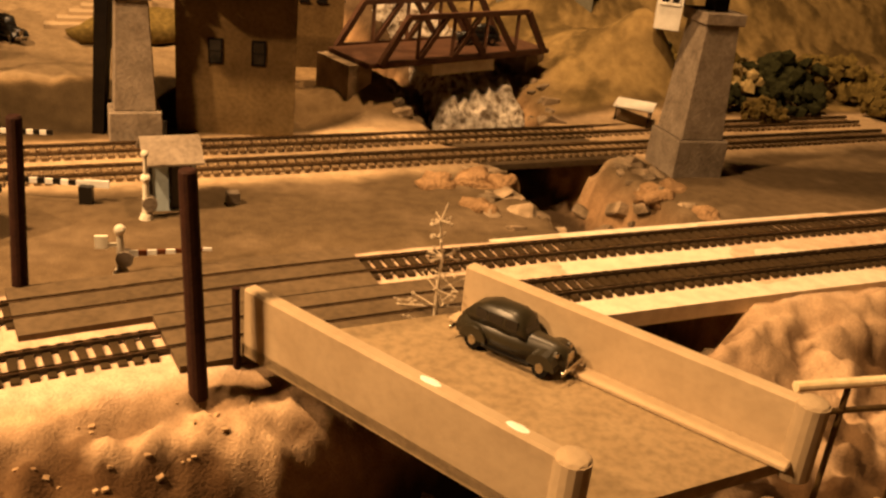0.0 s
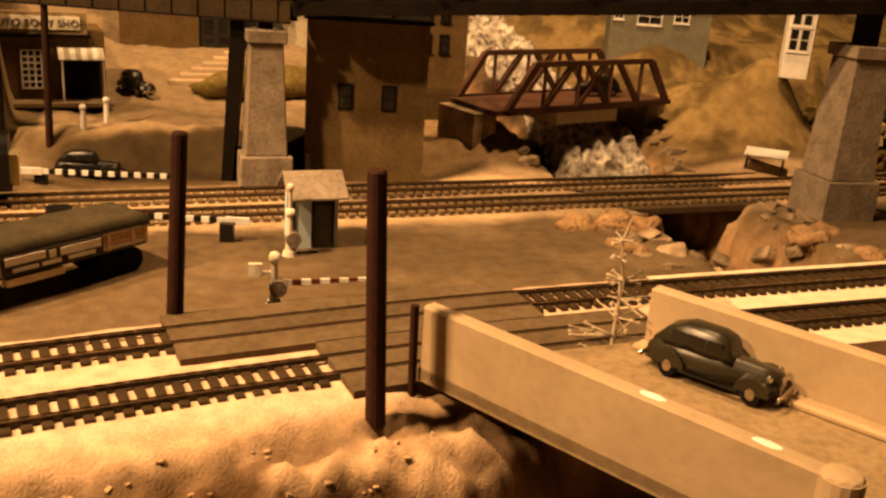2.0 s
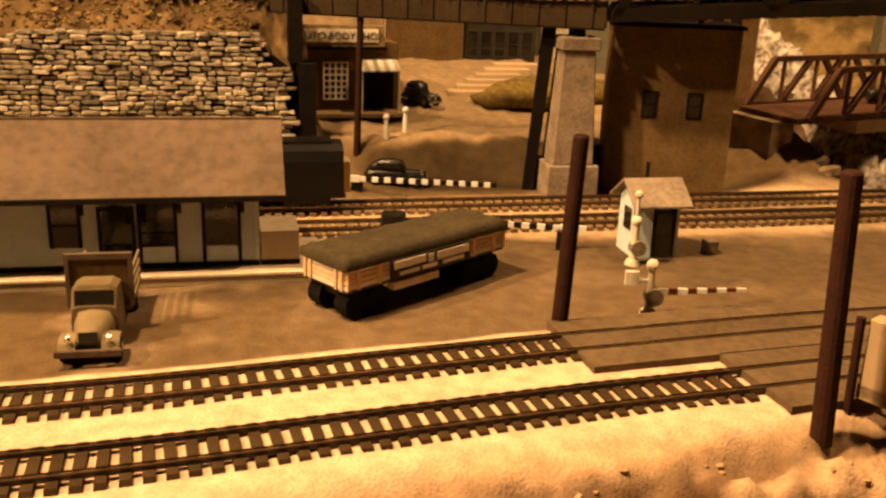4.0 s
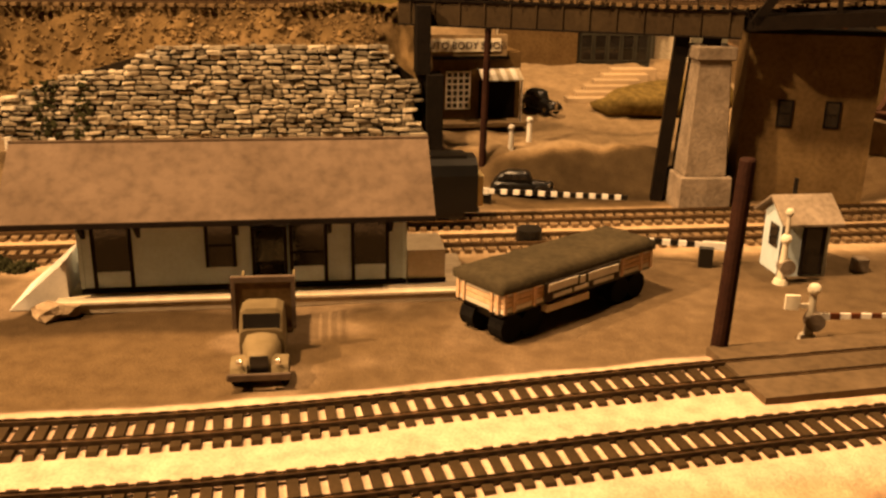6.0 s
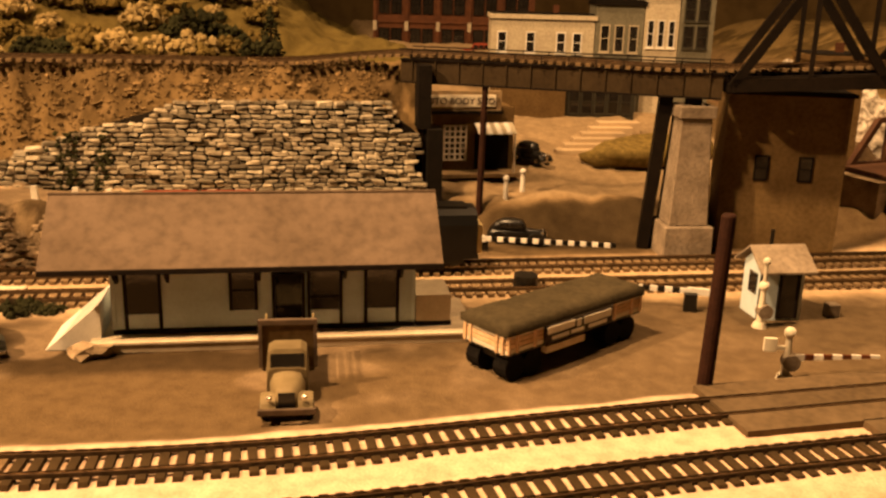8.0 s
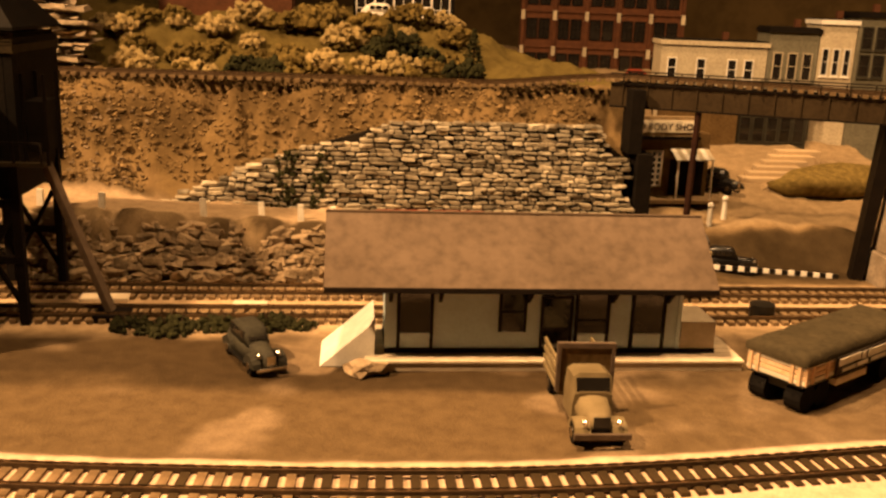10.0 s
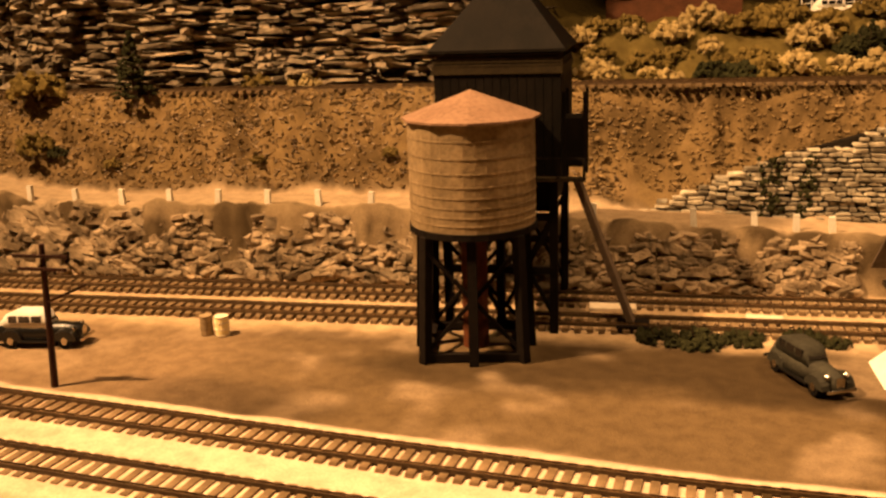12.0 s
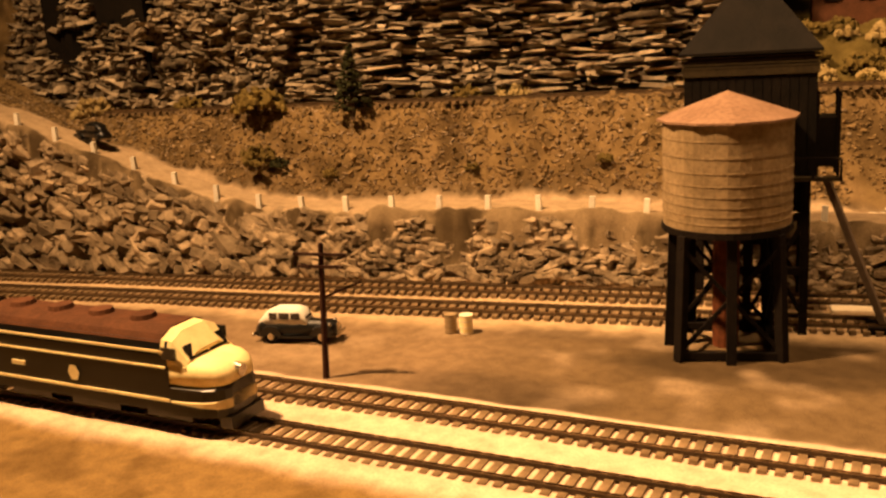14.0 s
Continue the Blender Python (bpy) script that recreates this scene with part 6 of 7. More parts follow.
bank = []
for k in range(3600):
    u = rng.uniform(-1.12, -0.16)
    rz = float(np.interp(u, ROADU, ROADZ))
    f = rng.random()
    s = rng.uniform(0.002, 0.0075) * (1.45 if u < -0.72 else 1.0)
    tilt = rng.uniform(-25, 25) + (28 if u < -0.7 else 0)
    z_ = f * (rz - 0.006)
    v = 0.675 + f * 0.021 + rng.uniform(-0.003, 0.003)
    bank.append(at(*xy(u, v), z_) @ pose(0, 0, 0, rng.uniform(-30, 30), tilt, rng.uniform(-40, 40)) @ Matrix.Diagonal((s * rng.uniform(1, 2.6), s, s * rng.uniform(0.4, 1.0), 1)))
for k in range(800):
    u = rng.uniform(-1.16, -0.735)
    rz = float(np.interp(u, ROADU, ROADZ))
    f = rng.random()
    s = rng.uniform(0.003, 0.0115)
    bank.append(at(*xy(u, 0.660 + f * 0.036 + rng.uniform(-0.004, 0.004)), f * (rz - 0.008)) @ pose(0, 0, 0, rng.uniform(-25, 25), 30 + rng.uniform(-22, 22), rng.uniform(-40, 40)) @ Matrix.Diagonal((s * rng.uniform(0.9, 1.9), s * 1.3, s * rng.uniform(0.5, 1.0), 1)))
slabs("bank_rock", "rough broken rock bank below the road", bank, M["rock"], "rock", stones + shards[:5])

loose = []
for k in range(2600):
    u, v = rng.uniform(-1.1, 0.02), rng.uniform(0.745, 0.772)
    if u > -0.31:
        continue
    x, y = xy(u, v)
    s = rng.uniform(0.0008, 0.0026)
    loose.append(pose(x, y, ground_z(x, y), rng.uniform(-30, 30), rng.uniform(-30, 30), rng.uniform(0, 180)) @ Matrix.Diagonal((s * 1.6, s, s * 0.7, 1)))
for k in range(240):
    v = rng.uniform(0.30, 0.80)
    u = float(np.interp(v, [0.2, 0.29, 0.36, 0.45, 0.58, 0.70, 0.8], [0.22, 0.37, 0.47, 0.52, 0.545, 0.54, 0.55])) + rng.choice((-1, 1)) * rng.uniform(0.035, 0.085)
    x, y = xy(u, v)
    if abs(v - 0.625) < 0.05 or abs(v - 0.40) < 0.055:
        continue
    s = rng.uniform(0.003, 0.012)
    loose.append(pose(x, y, ground_z(x, y) - 0.2 * s, rng.uniform(-30, 30), rng.uniform(-30, 30), rng.uniform(0, 180)) @ Matrix.Diagonal((s * 1.6, s * 1.2, s * 0.8, 1)))
sand = []
for k in range(700):
    x, y = rng.uniform(-0.16, 0.20), rng.uniform(0.20, 0.40)
    dd = y - float(np.interp(x, [-0.23, -0.032, 0.15], [0.340, 0.453, 0.546]))
    if dd > -0.115 or (x > 0.10 and y > 0.33):
        continue
    s = rng.uniform(0.0007, 0.0026)
    sand.append(pose(x, y, ground_z(x, y), rng.uniform(-20, 20), rng.uniform(-20, 20), 25 + rng.uniform(-40, 40)) @ Matrix.Diagonal((s * 1.3, s * 1.0, s * 0.7, 1)))
clods = []
for k in range(15000):
    u, v = rng.uniform(-1.12, 0.03), rng.uniform(0.742, 0.800)
    if u > -0.31 and v < 0.757:
        continue
    x, y = xy(u, v)
    s = rng.uniform(0.0005, 0.0014) * (2.0 if rng.random() < 0.06 else 1)
    clods.append(pose(x, y, ground_z(x, y), rng.uniform(-40, 40), rng.uniform(-40, 40), rng.uniform(0, 180)) @ Matrix.Diagonal((s * 2.4, s * 1.5, s, 1)))
slabs("hillside_clod", "crumbled dry soil and tufts over the hillside", clods, M["clod"], "soil", shards)
slabs("sand_rubble", "scattered sandy rubble on the foreground slope", sand, M["sandrock"], "rubble")
slabs("loose_rock", "scattered tan rock and rubble on the slopes", loose, M["rock"], "rubble")

# guard posts along the hill road
pm = bmesh.new()
box(pm, -0.0022, 0.0022, -0.0018, 0.0018, -0.004, 0.0105, taper=0.9)
bmesh.ops.recalc_face_normals(pm, faces=pm.faces[:])
pme = bpy.data.meshes.new("guard_post")
pm.to_mesh(pme)
pm.free()
pme.materials.append(M["post"])
for k, u in enumerate(list(np.arange(-1.10, -0.30, 0.0405)) + [-0.262, -0.222, -0.195, -0.172]):
    x, y = xy(u, 0.7005)
    ob = new("guard_post", pme)
    ob.matrix_basis = pose(x, y, ground_z(*xy(u, 0.706)), rng.uniform(-4, 4), rng.uniform(-5, 5), BASE)
    tagged(ob, "white guard post along the hill road", "post", "guard posts")


def bush(x, y, r, material, label, z=None, squash=0.8):
    z = ground_z(x, y) if z is None else z
    t = thing("bush", label, "bush", pose(x, y, z, 0, 0, rng.uniform(0, 360)), group="bushes")
    bm = bmesh.new()
    for k in range(80):
        a, b = rng.uniform(0, 2 * math.pi), math.acos(rng.uniform(-0.1, 1))
        q = rng.uniform(0.55, 1.0)
        c = (r * q * math.sin(b) * math.cos(a), r * q * math.sin(b) * math.sin(a), r * squash * (0.25 + q * math.cos(b) * 0.9))
        lump(bm, c, r * rng.uniform(0.10, 0.21), 0.45, 1, seed=rng.uniform(0, 50))
    part("crown", bm, material, t)
    bm = bmesh.new()
    for k in range(4):
        a = rng.uniform(0, 6.28)
        tube(bm, (0, 0, -0.004), (r * 0.5 * math.cos(a), r * 0.5 * math.sin(a), r * 0.7), r * 0.05, r * 0.02, n=5)
    part("stem", bm, M["bark"], t)


B1, B2, B3 = "dry olive bush on the hillside", "dark green bush on the hillside", "pale straw coloured bush on the hillside"
for u, v, r, m, lab in ((-0.805, 0.768, 0.026, "leaf", B1), (-0.800, 0.750, 0.017, "leaf", B1), (-0.62, 0.804, 0.014, "leaf", B1), (-0.575, 0.804, 0.018, "leafpale", B3), (-0.66, 0.804, 0.012, "leaf", B1), (-0.90, 0.80, 0.016, "leaf", B1),
                        (-0.73, 0.748, 0.008, "leaf", B1), (-0.43, 0.812, 0.015, "leafpale", B3), (-1.0, 0.78, 0.02, "leafpale", B3), (-0.60, 0.75, 0.007, "leaf", B1), (-0.49, 0.752, 0.008, "leaf", B1), (-0.78, 0.75, 0.009, "leafdark", B2)):
    bush(*xy(u, v), r, M[m], lab)
for k in range(66):
    u = rng.uniform(-0.375, -0.06)
    v = rng.uniform(0.812, 0.915)
    x, y = xy(u, v)
    m, lab = rng.choice((("leaf", B1), ("leaf", B1), ("leafpale", B3), ("leafdark", B2)))
    bush(x, y, rng.uniform(0.008, 0.021), M[m], lab)
for x, y, r, m, lab in ((0.46, 0.98, 0.030, "leafdark", "dark tangled shrub beyond the pier"), (0.50, 0.95, 0.024, "leaf", B1), (0.55, 1.0, 0.034, "leafdark", "dark tangled shrub beyond the pier"), (0.47, 1.09, 0.045, "leaf", B1), (0.56, 1.07, 0.05, "leafdark", "dark tangled shrub beyond the pier"), (0.62, 1.10, 0.05, "leaf", B1), (0.40, 1.10, 0.035, "leafdark", "dark tangled shrub beyond the pier"), (0.70, 1.08, 0.05, "leaf", B1), (0.44, 1.03, 0.03, "leaf", B1), (0.66, 1.02, 0.035, "leaf", B1), (0.52, 1.08, 0.04, "leafpale", B3)):
    bush(x, y, r, M[m], lab)


def conifer(x, y, h, label):
    z = ground_z(x, y)
    t = thing("conifer", label, "tree", pose(x, y, z), group="conifers")
    bm = bmesh.new()
    tube(bm, (0, 0, -0.005), (0, 0, h * 0.95), h * 0.04, h * 0.008, n=8)
    part("trunk", bm, M["bark"], t)
    bm = bmesh.new()
    for k in range(300):
        f = rng.random() ** 0.85
        zc = h * (0.14 + 0.84 * f)
        r = h * 0.30 * (1 - f) * rng.uniform(0.35, 1.0) + 0.0008
        a = rng.uniform(0, 6.283)
        lump(bm, (r * math.cos(a), r * math.sin(a), zc - r * 0.25), h * rng.uniform(0.024, 0.044) * (1.15 - 0.6 * f), 0.4, 1, (1.2, 1.2, 0.6), rng.uniform(0, 50))
    part("crown", bm, M["leafdark"], t)


conifer(*xy(-0.712, 0.766), 0.062, "small dark conifer on the hillside")
conifer(*xy(-0.062, 0.822), 0.045, "dark green conifer beside the upper track")
conifer(*xy(-0.13, 0.830), 0.035, "dark green conifer on the bushy hill")

# black wall added to stand in for the dark gap in the far rock
t = thing("dark_gap_wall", "black wall standing in for the dark gap beside the cliff", "tunnel portal", at(*xy(-1.020, 0.825), 0.165))
bm = bmesh.new()
box(bm, -0.062, 0.062, 0.0, 0.02, -0.02, 0.11)
part("portal_wall", bm, M["tar"], t)
# flat black panel on that wall, with no hollow behind it
bm = bmesh.new()
box(bm, -0.026, 0.026, -0.003, 0.001, 0, 0.055)
part("opening", bm, M["black"], t)



def bare_shrub(x, y, h, label):
    t = thing("bare_shrub", label, "shrub", pose(x, y, ground_z(x, y)))
    trunk = bmesh.new()
    pts = [Vector((0.004 * noise.noise(Vector((k * 0.9, 2, 1))), 0.003 * noise.noise(Vector((k * 0.8, 7, 3))), h * k / 7)) for k in range(8)]
    for k in range(7):
        tube(trunk, pts[k], pts[k + 1], 0.0011 - 0.0001 * k, 0.0010 - 0.0001 * k, n=6)
    part("trunk", trunk, M["twig"], t)
    twigs = bmesh.new()
    for k in range(60):
        f = rng.random() ** 1.3
        base = pts[int(f * 6.99)]
        a, reach = rng.uniform(0, 6.283), (0.022 * (1 - f) + 0.005) * rng.uniform(0.4, 1.0)
        tip = base + Vector((reach * math.cos(a), reach * math.sin(a), rng.uniform(-0.35, 0.5) * reach))
        tip.z = max(tip.z, 0.004)
        tube(twigs, base, tip, 0.0005, 0.0003, n=4)
        lump(twigs, tip, rng.uniform(0.0006, 0.0014), 0.4, 1, seed=rng.uniform(0, 50))
    part("twig", twigs, M["twig"], t)


bare_shrub(0.170, 0.466, 0.066, "pale bare spindly shrub at the bridge end")
for k in range(16):
    u, v = rng.uniform(0.43, 0.62), rng.uniform(0.455, 0.560)
    x, y = xy(u, v)
    bm = bmesh.new()
    r = rng.uniform(0.006, 0.016)
    lump(bm, (0, 0, 0), r, 0.32, 3, (1.3, 1.0, rng.uniform(0.45, 0.75)), rng.uniform(0, 90))
    tagged(part("boulder", bm, M["bankrock"], smooth=True), "rounded orange tan boulder on the stream bank", "boulder", "stream boulders").matrix_basis = pose(x, y, ground_z(x, y) - 0.2 * r, 0, 0, rng.uniform(0, 360))
for u, w in ((-0.208, 0.011), (-0.183, 0.006)):
    bm = bmesh.new()
    for k in range(90):
        z = rng.uniform(0.03, 0.082)
        lump(bm, (rng.gauss(u, w * 0.45) - 0.1 * (0.06 - z), 0.7335 + (z - 0.016) * 0.14 + rng.uniform(-0.001, 0.002), z), rng.uniform(0.0010, 0.0024), 0.45, 1, (1, 0.6, 1), rng.uniform(0, 50))
    tagged(part("climbing_vine", bm, M["leafdark"]), "dark green creeper growing on the stone wall", "vine", "wall creepers").matrix_basis = pose(0, 0, 0, 0, 0, BASE)

for u, v, r in ((-0.285, 0.580, 0.014), (-0.262, 0.578, 0.015), (-0.238, 0.583, 0.012), (-0.205, 0.586, 0.013), (-0.188, 0.584, 0.009)):
    bush(*xy(u, v), r, M["leafdark"], "low dark weeds beside the siding", squash=0.32)
t = thing("canvas_shelter", "small white canvas shelter on the stream bank", "tent", pose(0.354, 0.883, ground_z(0.354, 0.883), 0, 0, -20))
bm = bmesh.new()
prism(bm, [(-0.012, 0.012), (0.012, 0.015), (0.012, 0.016), (-0.012, 0.013)], -0.018, 0.018)
part("canvas", bm, M["white"], t)
for x in (-0.015, 0.015):
    for y in (-0.010, 0.010):
        bm = bmesh.new()
        tube(bm, (x, y, -0.004), (x, y, 0.0135), 0.0007, n=6)
        part("prop", bm, M["bark"], t)

# ---- yard clutter ----
for k, (dx, label, r) in enumerate(((0.0, "yellow tan oil drum standing in the yard", 0.0042), (-0.0105, "brown oil drum standing in the yard", 0.0038))):
    t = thing("oil_drum", label, "drum", pose(-0.729 + dx * 0.9, 0.2865 + dx * 0.42, 0), group="oil drums")
    bm = bmesh.new()
    tube(bm, (0, 0, 0), (0, 0, 0.0125), r, n=16)
    part("drum_body", bm, M["yellow"] if k == 0 else M["deck"], t)
    for z in (0.0005, 0.0042, 0.0084, 0.0120):
        bm = bmesh.new()
        tube(bm, (0, 0, z), (0, 0, z + 0.0006), r * 1.07, n=16)
        part("rib", bm, M["platform"] if k == 0 else M["deck"], t)


def line_pole(x, y, label):
    t = thing("telegraph_pole", label, "telegraph pole", pose(x, y, 0, 0, 0, BASE))
    bm = bmesh.new()
    tube(bm, (0, 0, -0.004), (0.004, 0.001, 0.080), 0.0020, 0.0015, n=10)
    part("pole", bm, M["pole"], t)
    for z, w in ((0.074, 0.016), (0.067, 0.014)):
        bm = bmesh.new()
        beam(bm, (0.004 - w, -0.0015, z), (0.004 + w, -0.0015, z), 0.0016)
        part("cross_arm", bm, M["pole"], t)
    bm = bmesh.new()
    beam(bm, (0.002, 0, 0.048), (0.026, 0.002, 0.058), 0.0014)
    part("bracket_arm", bm, M["pole"], t)


line_pole(-0.745, 0.182, "thin dark telegraph pole beside the front track")
bm = bmesh.new()
lump(bm, (0, 0, 0.003), 0.008, 0.35, 2, (1.4, 1, 0.6), 3)
tagged(part("rubble_mound", bm, M["rock"]), "small dark rubble heap before the ramp", "heap").matrix_basis = at(*xy(-0.150, 0.5135))
for k, (x, y, w) in enumerate(((-0.545, 0.452, 0.030), (-0.455, 0.475, 0.022))):
    bm = bmesh.new()
    box(bm, -w / 2, w / 2, -0.007, 0.007, 0, 0.003)
    tagged(part("plank_pad", bm, M["platform"], bevel=0.0005), "pale plank pad lying by the siding", "plank").matrix_basis = at(x, y, 0.0, rng.uniform(-6, 6))

# ---- trains ----


def bogie(t, x):
    bm = bmesh.new()
    box(bm, x - 0.014, x + 0.014, -0.012, 0.012, 0.0075, 0.0105)
    k = part("bogie", bm, M["black"], t)
    for dx in (-0.009, 0.009):
        for s in (-1, 1):
            bm = bmesh.new()
            tube(bm, (x + dx, s * 0.0075, 0.0105), (x + dx, s * 0.0095, 0.0105), 0.0055, n=14)
            part("wheel", bm, M["black"], k)
    for s in (-1, 1):
        bm = bmesh.new()
        box(bm, x - 0.015, x + 0.015, s * 0.0115 - 0.001, s * 0.0115 + 0.001, 0.0075, 0.0130)
        part("side_frame", bm, M["black"], k)


def body_section(x, w, z0, z1, drop=0.0):
    zt = z1 - drop
    return [(x, -w, z0), (x, w, z0), (x, w, zt - 0.010), (x, w * 0.86, zt - 0.0035), (x, w * 0.45, zt), (x, -w * 0.45, zt), (x, -w * 0.86, zt - 0.0035), (x, -w, zt - 0.010)]


def diesel(label, m, cab):
    """A streamlined diesel unit, front towards +x, origin under its front end."""
    t = thing("diesel_locomotive", label, "locomotive", m, group="passenger diesels")
    L, w = 0.172, 0.0178
    bm = bmesh.new()
    front = -0.030 if cab else -0.001
    loft(bm, [body_section(x, w, 0.013, 0.051) for x in (-L, front)])
    part("body", bm, M["black"], t)
    bm = bmesh.new()
    loft(bm, [[(x, -w * 0.9, 0.0465), (x, w * 0.9, 0.0465), (x, w * 0.75, 0.0500), (x, w * 0.4, 0.0522), (x, -w * 0.4, 0.0522), (x, -w * 0.75, 0.0500)] for x in (-L + 0.002, front - 0.004)])
    r = part("roof", bm, M["brick"], t, "red brown roof")
    for x in (-0.06, -0.09, -0.12, -0.15):
        bm = bmesh.new()
        tube(bm, (x, 0, 0.0515), (x, 0, 0.0545), 0.007, 0.006, n=14)
        part("roof_fan", bm, M["brick"], r)
    for z, h in ((0.0425, 0.0011), (0.0350, 0.0009), (0.0185, 0.0013)):
        for s in (-1, 1):
            bm = bmesh.new()
            box(bm, -L + 0.001, front - 0.001, s * (w + 0.0003) - 0.0004, s * (w + 0.0003) + 0.0004, z, z + h)
            part("stripe", bm, M["yellow"], t, "cream yellow stripe")
    for s in (-1, 1):
        bm = bmesh.new()
        vs = [bm.verts.new((-0.095 + 0.0042 * a, s * (w + 0.0009), 0.0265 + 0.0048 * b)) for a, b in ((-1, 0), (-0.5, -0.8), (0.5, -0.8), (1, 0), (0.5, 0.8), (-0.5, 0.8))]
        bm.faces.new(vs)
        part("emblem", bm, M["yellow"], t, "plain yellow emblem")
        bm = bmesh.new()
        box(bm, -0.142, -0.132, s * (w + 0.0003) - 0.0004, s * (w + 0.0003) + 0.0004, 0.0262, 0.0285)
        part("lettering_bar", bm, M["yellow"], t)
    if cab:
        def ring(x, k, z0, z1, grow=0.0):
            return [(x, y * (w * k + grow), z) for y, z in ((-1, z0), (1, z0), (1, z1 - 0.002), (0.82, z1), (-0.82, z1), (-1, z1 - 0.002))]

        def dome(x, k, z0, z1):
            h = z1 - z0
            return [(x, y * w * k, z0 + f * h) for y, f in ((-1, 0), (1, 0), (1, 0.5), (0.95, 0.76), (0.80, 0.92), (0.5, 0.99), (0, 1), (-0.5, 0.99), (-0.80, 0.92), (-0.95, 0.76), (-1, 0.5))]
        shape = ((-0.030, 1.0), (-0.020, 0.985), (-0.011, 0.93), (-0.005, 0.80), (-0.0015, 0.62), (0.0, 0.42))
        bm = bmesh.new()
        loft(bm, [ring(x, k, 0.012, 0.0275) for x, k in shape])
        nose = part("lower_nose", bm, M["black"], t)
        bm = bmesh.new()
        loft(bm, [dome(x - 0.0004, k * 0.985, 0.0274, z) for (x, k), z in zip(shape, (0.0392, 0.0388, 0.0380, 0.0362, 0.0340, 0.0312))])
        part("hood", bm, M["yellow"], nose, "cream rounded hood", smooth=True)
        bm = bmesh.new()
        loft(bm, [ring(x, k, 0.0172 + d, 0.0215 - d * 0.6, 0.0005) for (x, k), d in zip(shape, (0.001, 0.0006, 0.0, -0.0006, -0.001, -0.001))])
        part("chin_stripe", bm, M["yellow"], nose, "cream chin stripe")
        bm = bmesh.new()
        loft(bm, [body_section(-0.034, w, 0.036, 0.0515), body_section(-0.0275, w * 0.985, 0.036, 0.0508), body_section(-0.0190, w * 0.95, 0.0365, 0.0470, 0.0052)])
        cabin = part("cab_roof", bm, M["yellow"], t, "cream cab")
        for s in (-1, 1):
            bm = bmesh.new()
            box(bm, -0.0006, 0.0008, s * 0.0069 - 0.0063, s * 0.0069 + 0.0063, 0, 0.0074, pose(-0.0190, 0, 0.0385, 0, -32, 0))
            part("windscreen", bm, M["glass"], cabin)
            bm = bmesh.new()
            box(bm, -0.0325, -0.0235, s * w * 0.97, s * (w + 0.0006), 0.0395, 0.0452)
            part("cab_window", bm, M["glass"], cabin)
        bm = bmesh.new()
        tube(bm, (-0.006, 0, 0.0325), (0.0012, 0, 0.0315), 0.0030, n=14)
        part("headlamp", bm, M["chrome"], nose, "round headlamp")
        bm = bmesh.new()
        box(bm, -0.006, 0.0015, -0.012, 0.012, 0.0065, 0.0125)
        part("pilot", bm, M["black"], t)
    bogie(t, -0.038)
    bogie(t, -0.138)
    bm = bmesh.new()
    box(bm, -0.105, -0.070, -0.014, 0.014, 0.0075, 0.0130)
    part("fuel_tank", bm, M["black"], t)


def on_track(line, x):
    i = min(range(len(line)), key=lambda k: abs(line[k].x - x))
    d = (line[min(i + 1, len(line) - 1)] - line[max(i - 1, 0)]).normalized()
    return line[i], math.degrees(math.atan2(d.y, d.x))


p, a = on_track(front_near, -0.716)
pb, ab = on_track(front_near, -0.79)
diesel("black diesel with a cream nose and yellow stripes", pose(p.x, p.y, 0.0013, 0, 0, ab) @ Matrix.Diagonal((1.0, 1.05, 1.06, 1)), True)
q = p - Vector((math.cos(radians(ab)), math.sin(radians(ab)), 0)) * 0.179
diesel("black booster diesel with yellow stripes", pose(q.x, q.y, 0.0013, 0, 0, ab - 1.0) @ Matrix.Diagonal((1.0, 1.05, 1.06, 1)), False)


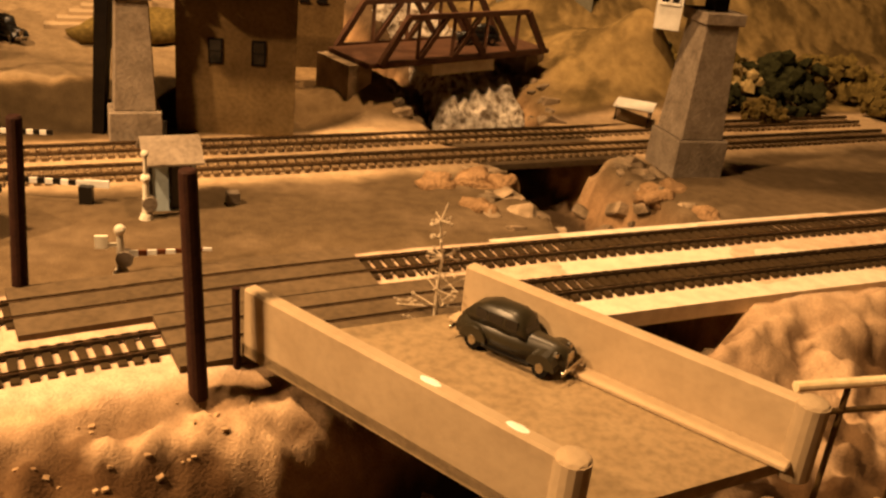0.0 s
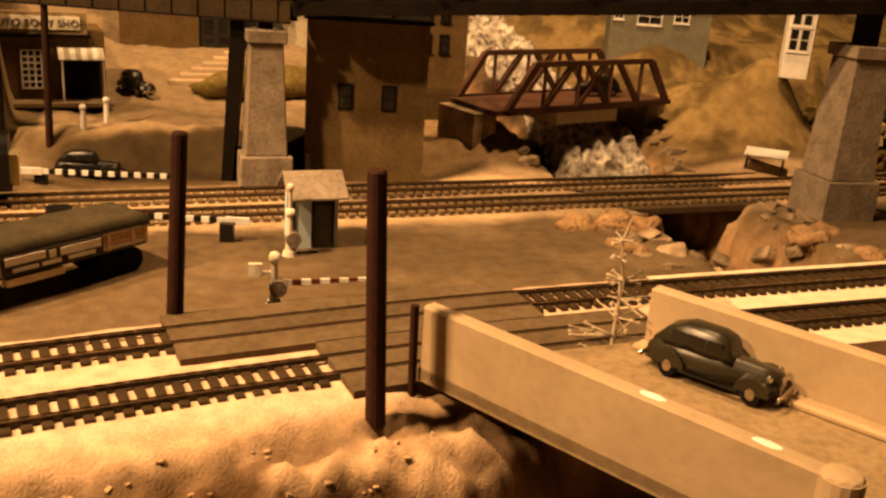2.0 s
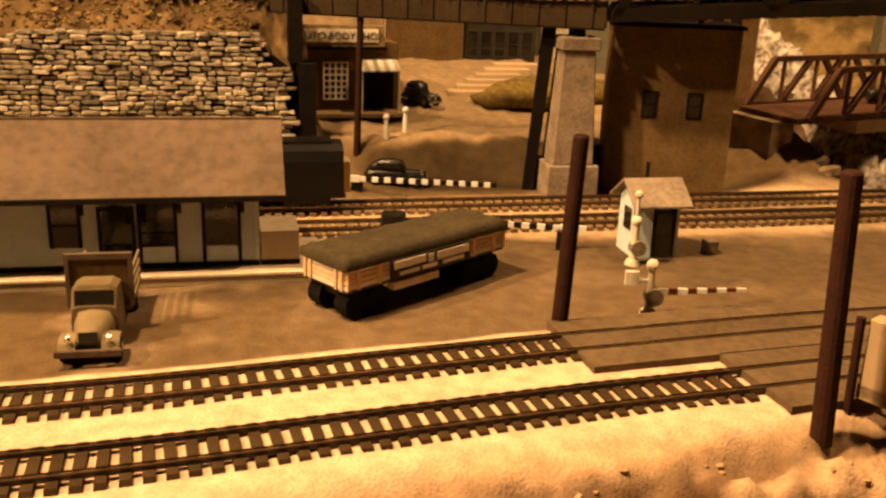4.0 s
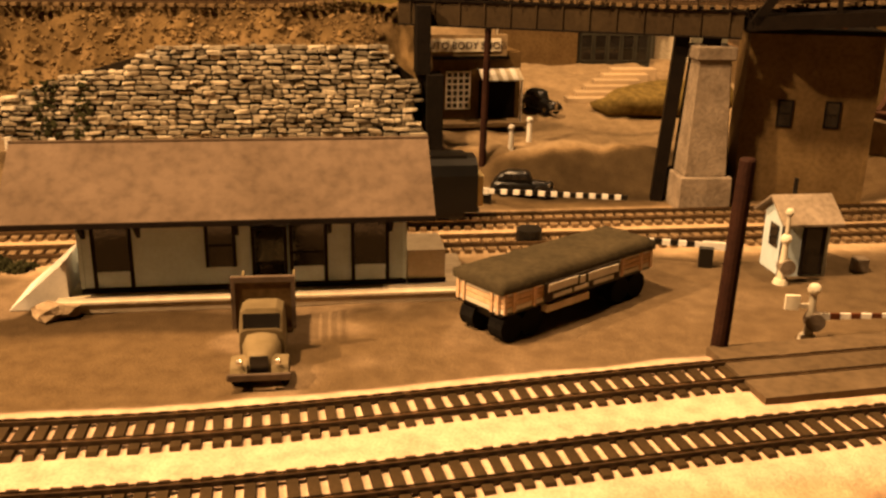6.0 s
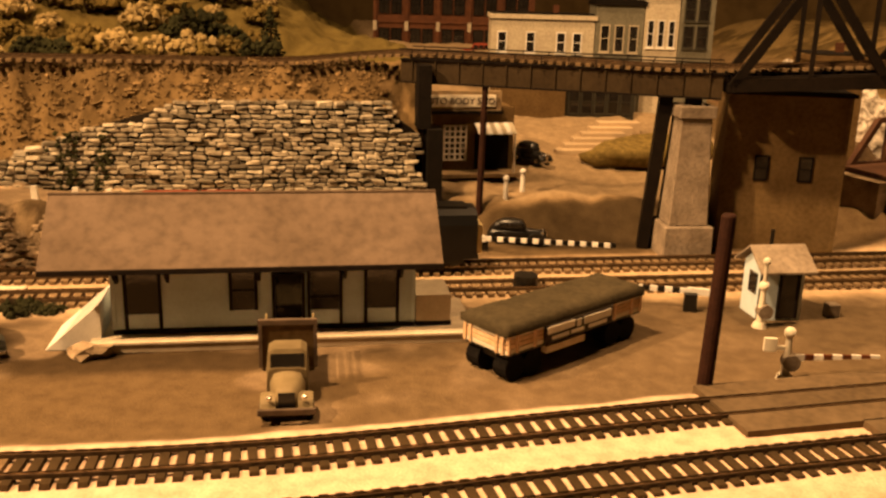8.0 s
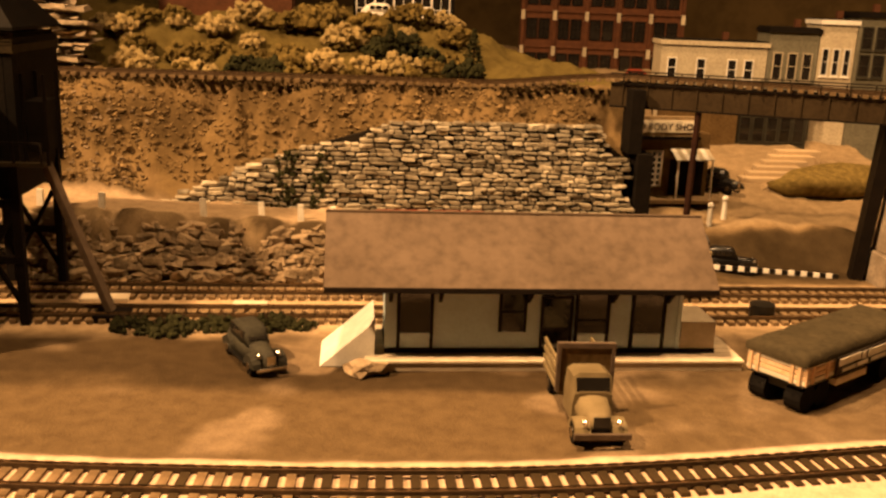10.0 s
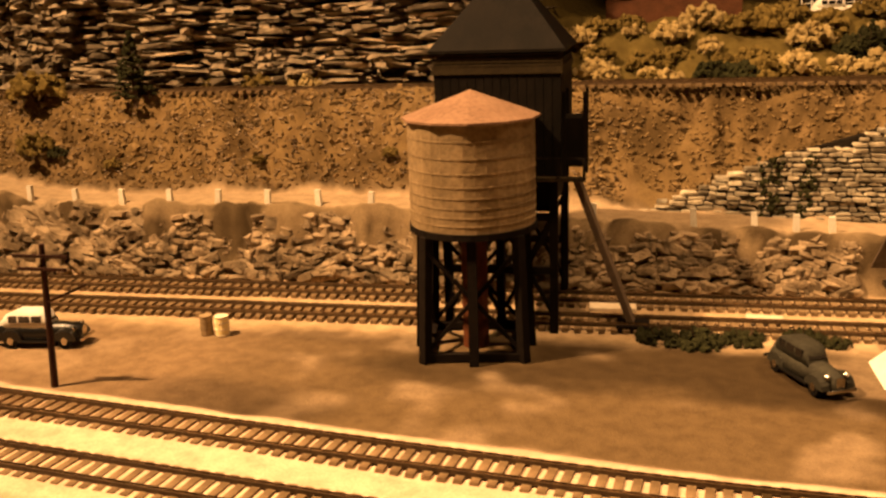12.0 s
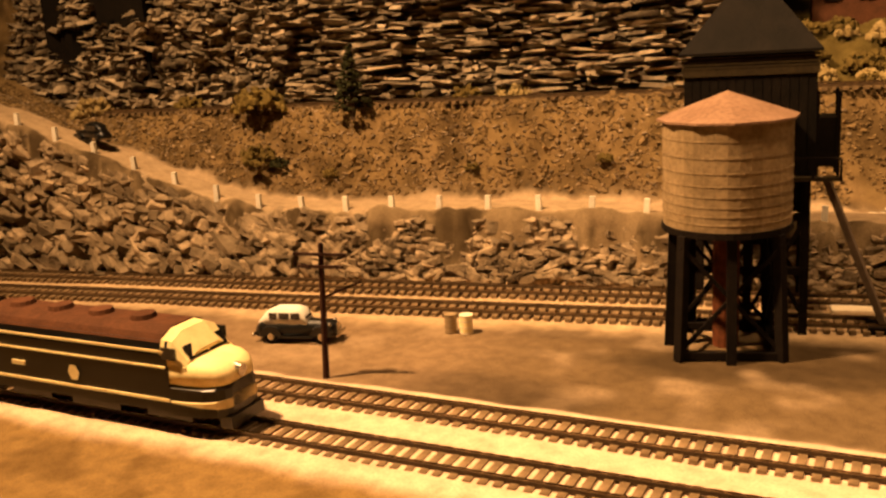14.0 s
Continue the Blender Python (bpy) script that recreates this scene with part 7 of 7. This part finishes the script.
def freight(label, u0, u1, kind):
    x, y = xy(u0, 0.648)
    t = thing("freight_car", label, "freight car", pose(x, y, 0.0003, 0, 0, BASE), group="freight train")
    L = u1 - u0
    bogie(t, 0.024)
    bogie(t, L - 0.024)
    w = 0.0165
    bm = bmesh.new()
    box(bm, 0, L, -w, w, 0.0125, 0.0155)
    part("underframe", bm, M["black"], t)
    if kind == "tender":
        bm = bmesh.new()
        loft(bm, [body_section(xx, w, 0.0155, 0.046) for xx in (0.001, L - 0.001)])
        b = part("body", bm, M["black"], t)
        for s in (-1, 1):
            for x0, x1, z0 in ((L * 0.47, L * 0.72, 0.0375), (L * 0.18, L * 0.27, 0.0315), (L * 0.18, L * 0.27, 0.0285)):
                bm = bmesh.new()
                box(bm, x0, x1, s * w - 0.0004, s * w + 0.0004, z0, z0 + 0.0010)
                part("lettering_bar", bm, M["shingle"], b)
        bm = bmesh.new()
        box(bm, L * 0.05, L * 0.95, -w * 0.5, w * 0.5, 0.0455, 0.0475)
        part("roof_walk", bm, M["black"], t)
        bm = bmesh.new()
        box(bm, L - 0.001, L + 0.004, -0.008, 0.008, 0.014, 0.034)
        part("end_door", bm, M["yellow"], t, "tarnished yellow end fitting")
    elif kind == "piggyback":
        for k in range(2):
            x0 = 0.003 + k * L * 0.5
            x1 = x0 + L * 0.475
            bm = bmesh.new()
            box(bm, x0, x1, -w * 0.88, w * 0.88, 0.0225, 0.0550)
            b = part("trailer_body", bm, M["red"], t, "oxide red van trailer", bevel=0.0007)
            for s in (-1, 1):
                for a0, a1, z0, h in ((0.18, 0.62, 0.039, 0.0030), (0.24, 0.76, 0.0345, 0.0014), (0.2, 0.5, 0.0315, 0.0012)):
                    bm = bmesh.new()
                    xx0, xx1 = x0 + (x1 - x0) * a0, x0 + (x1 - x0) * a1
                    box(bm, xx0, xx1, s * w * 0.88 - 0.0004, s * w * 0.88 + 0.0004, z0, z0 + h)
                    part("lettering_bar", bm, M["plate"], b)
            for xx in (x0 + 0.012, x0 + 0.020):
                for s in (-1, 1):
                    bm = bmesh.new()
                    tube(bm, (xx, s * w * 0.85, 0.0195), (xx, s * w * 0.6, 0.0195), 0.0042, n=12)
                    part("trailer_wheel", bm, M["tyre"], b)
            bm = bmesh.new()
            box(bm, x1 - 0.016, x1 - 0.013, -0.008, 0.008, 0.0155, 0.0225)
            part("landing_leg", bm, M["black"], b)
    else:
        bm = bmesh.new()
        box(bm, 0.001, L - 0.001, -w, w, 0.0155, 0.043)
        b = part("body", bm, M["orangewood"] if kind == "box" else M["red"], t)
        bm = bmesh.new()
        prism(bm, [(-w - 0.0008, 0.043), (w + 0.0008, 0.043), (0, 0.0475)], 0, L)
        part("roof", bm, M["shingle"], t)
        for k in range(12):
            bm = bmesh.new()
            x = 0.004 + k * (L - 0.008) / 11
            box(bm, x - 0.0005, x + 0.0005, -w - 0.0007, w + 0.0007, 0.0155, 0.043)
            part("rib", bm, M["red"], b)
        bm = bmesh.new()
        box(bm, L * 0.42, L * 0.58, -w - 0.0012, w + 0.0012, 0.017, 0.041)
        part("sliding_door", bm, M["red"], b)


freight("black freight unit with worn pale lettering bars", -0.068, 0.078, "tender")
freight("flat wagon carrying two oxide red van trailers", -0.147, -0.072, "piggyback")
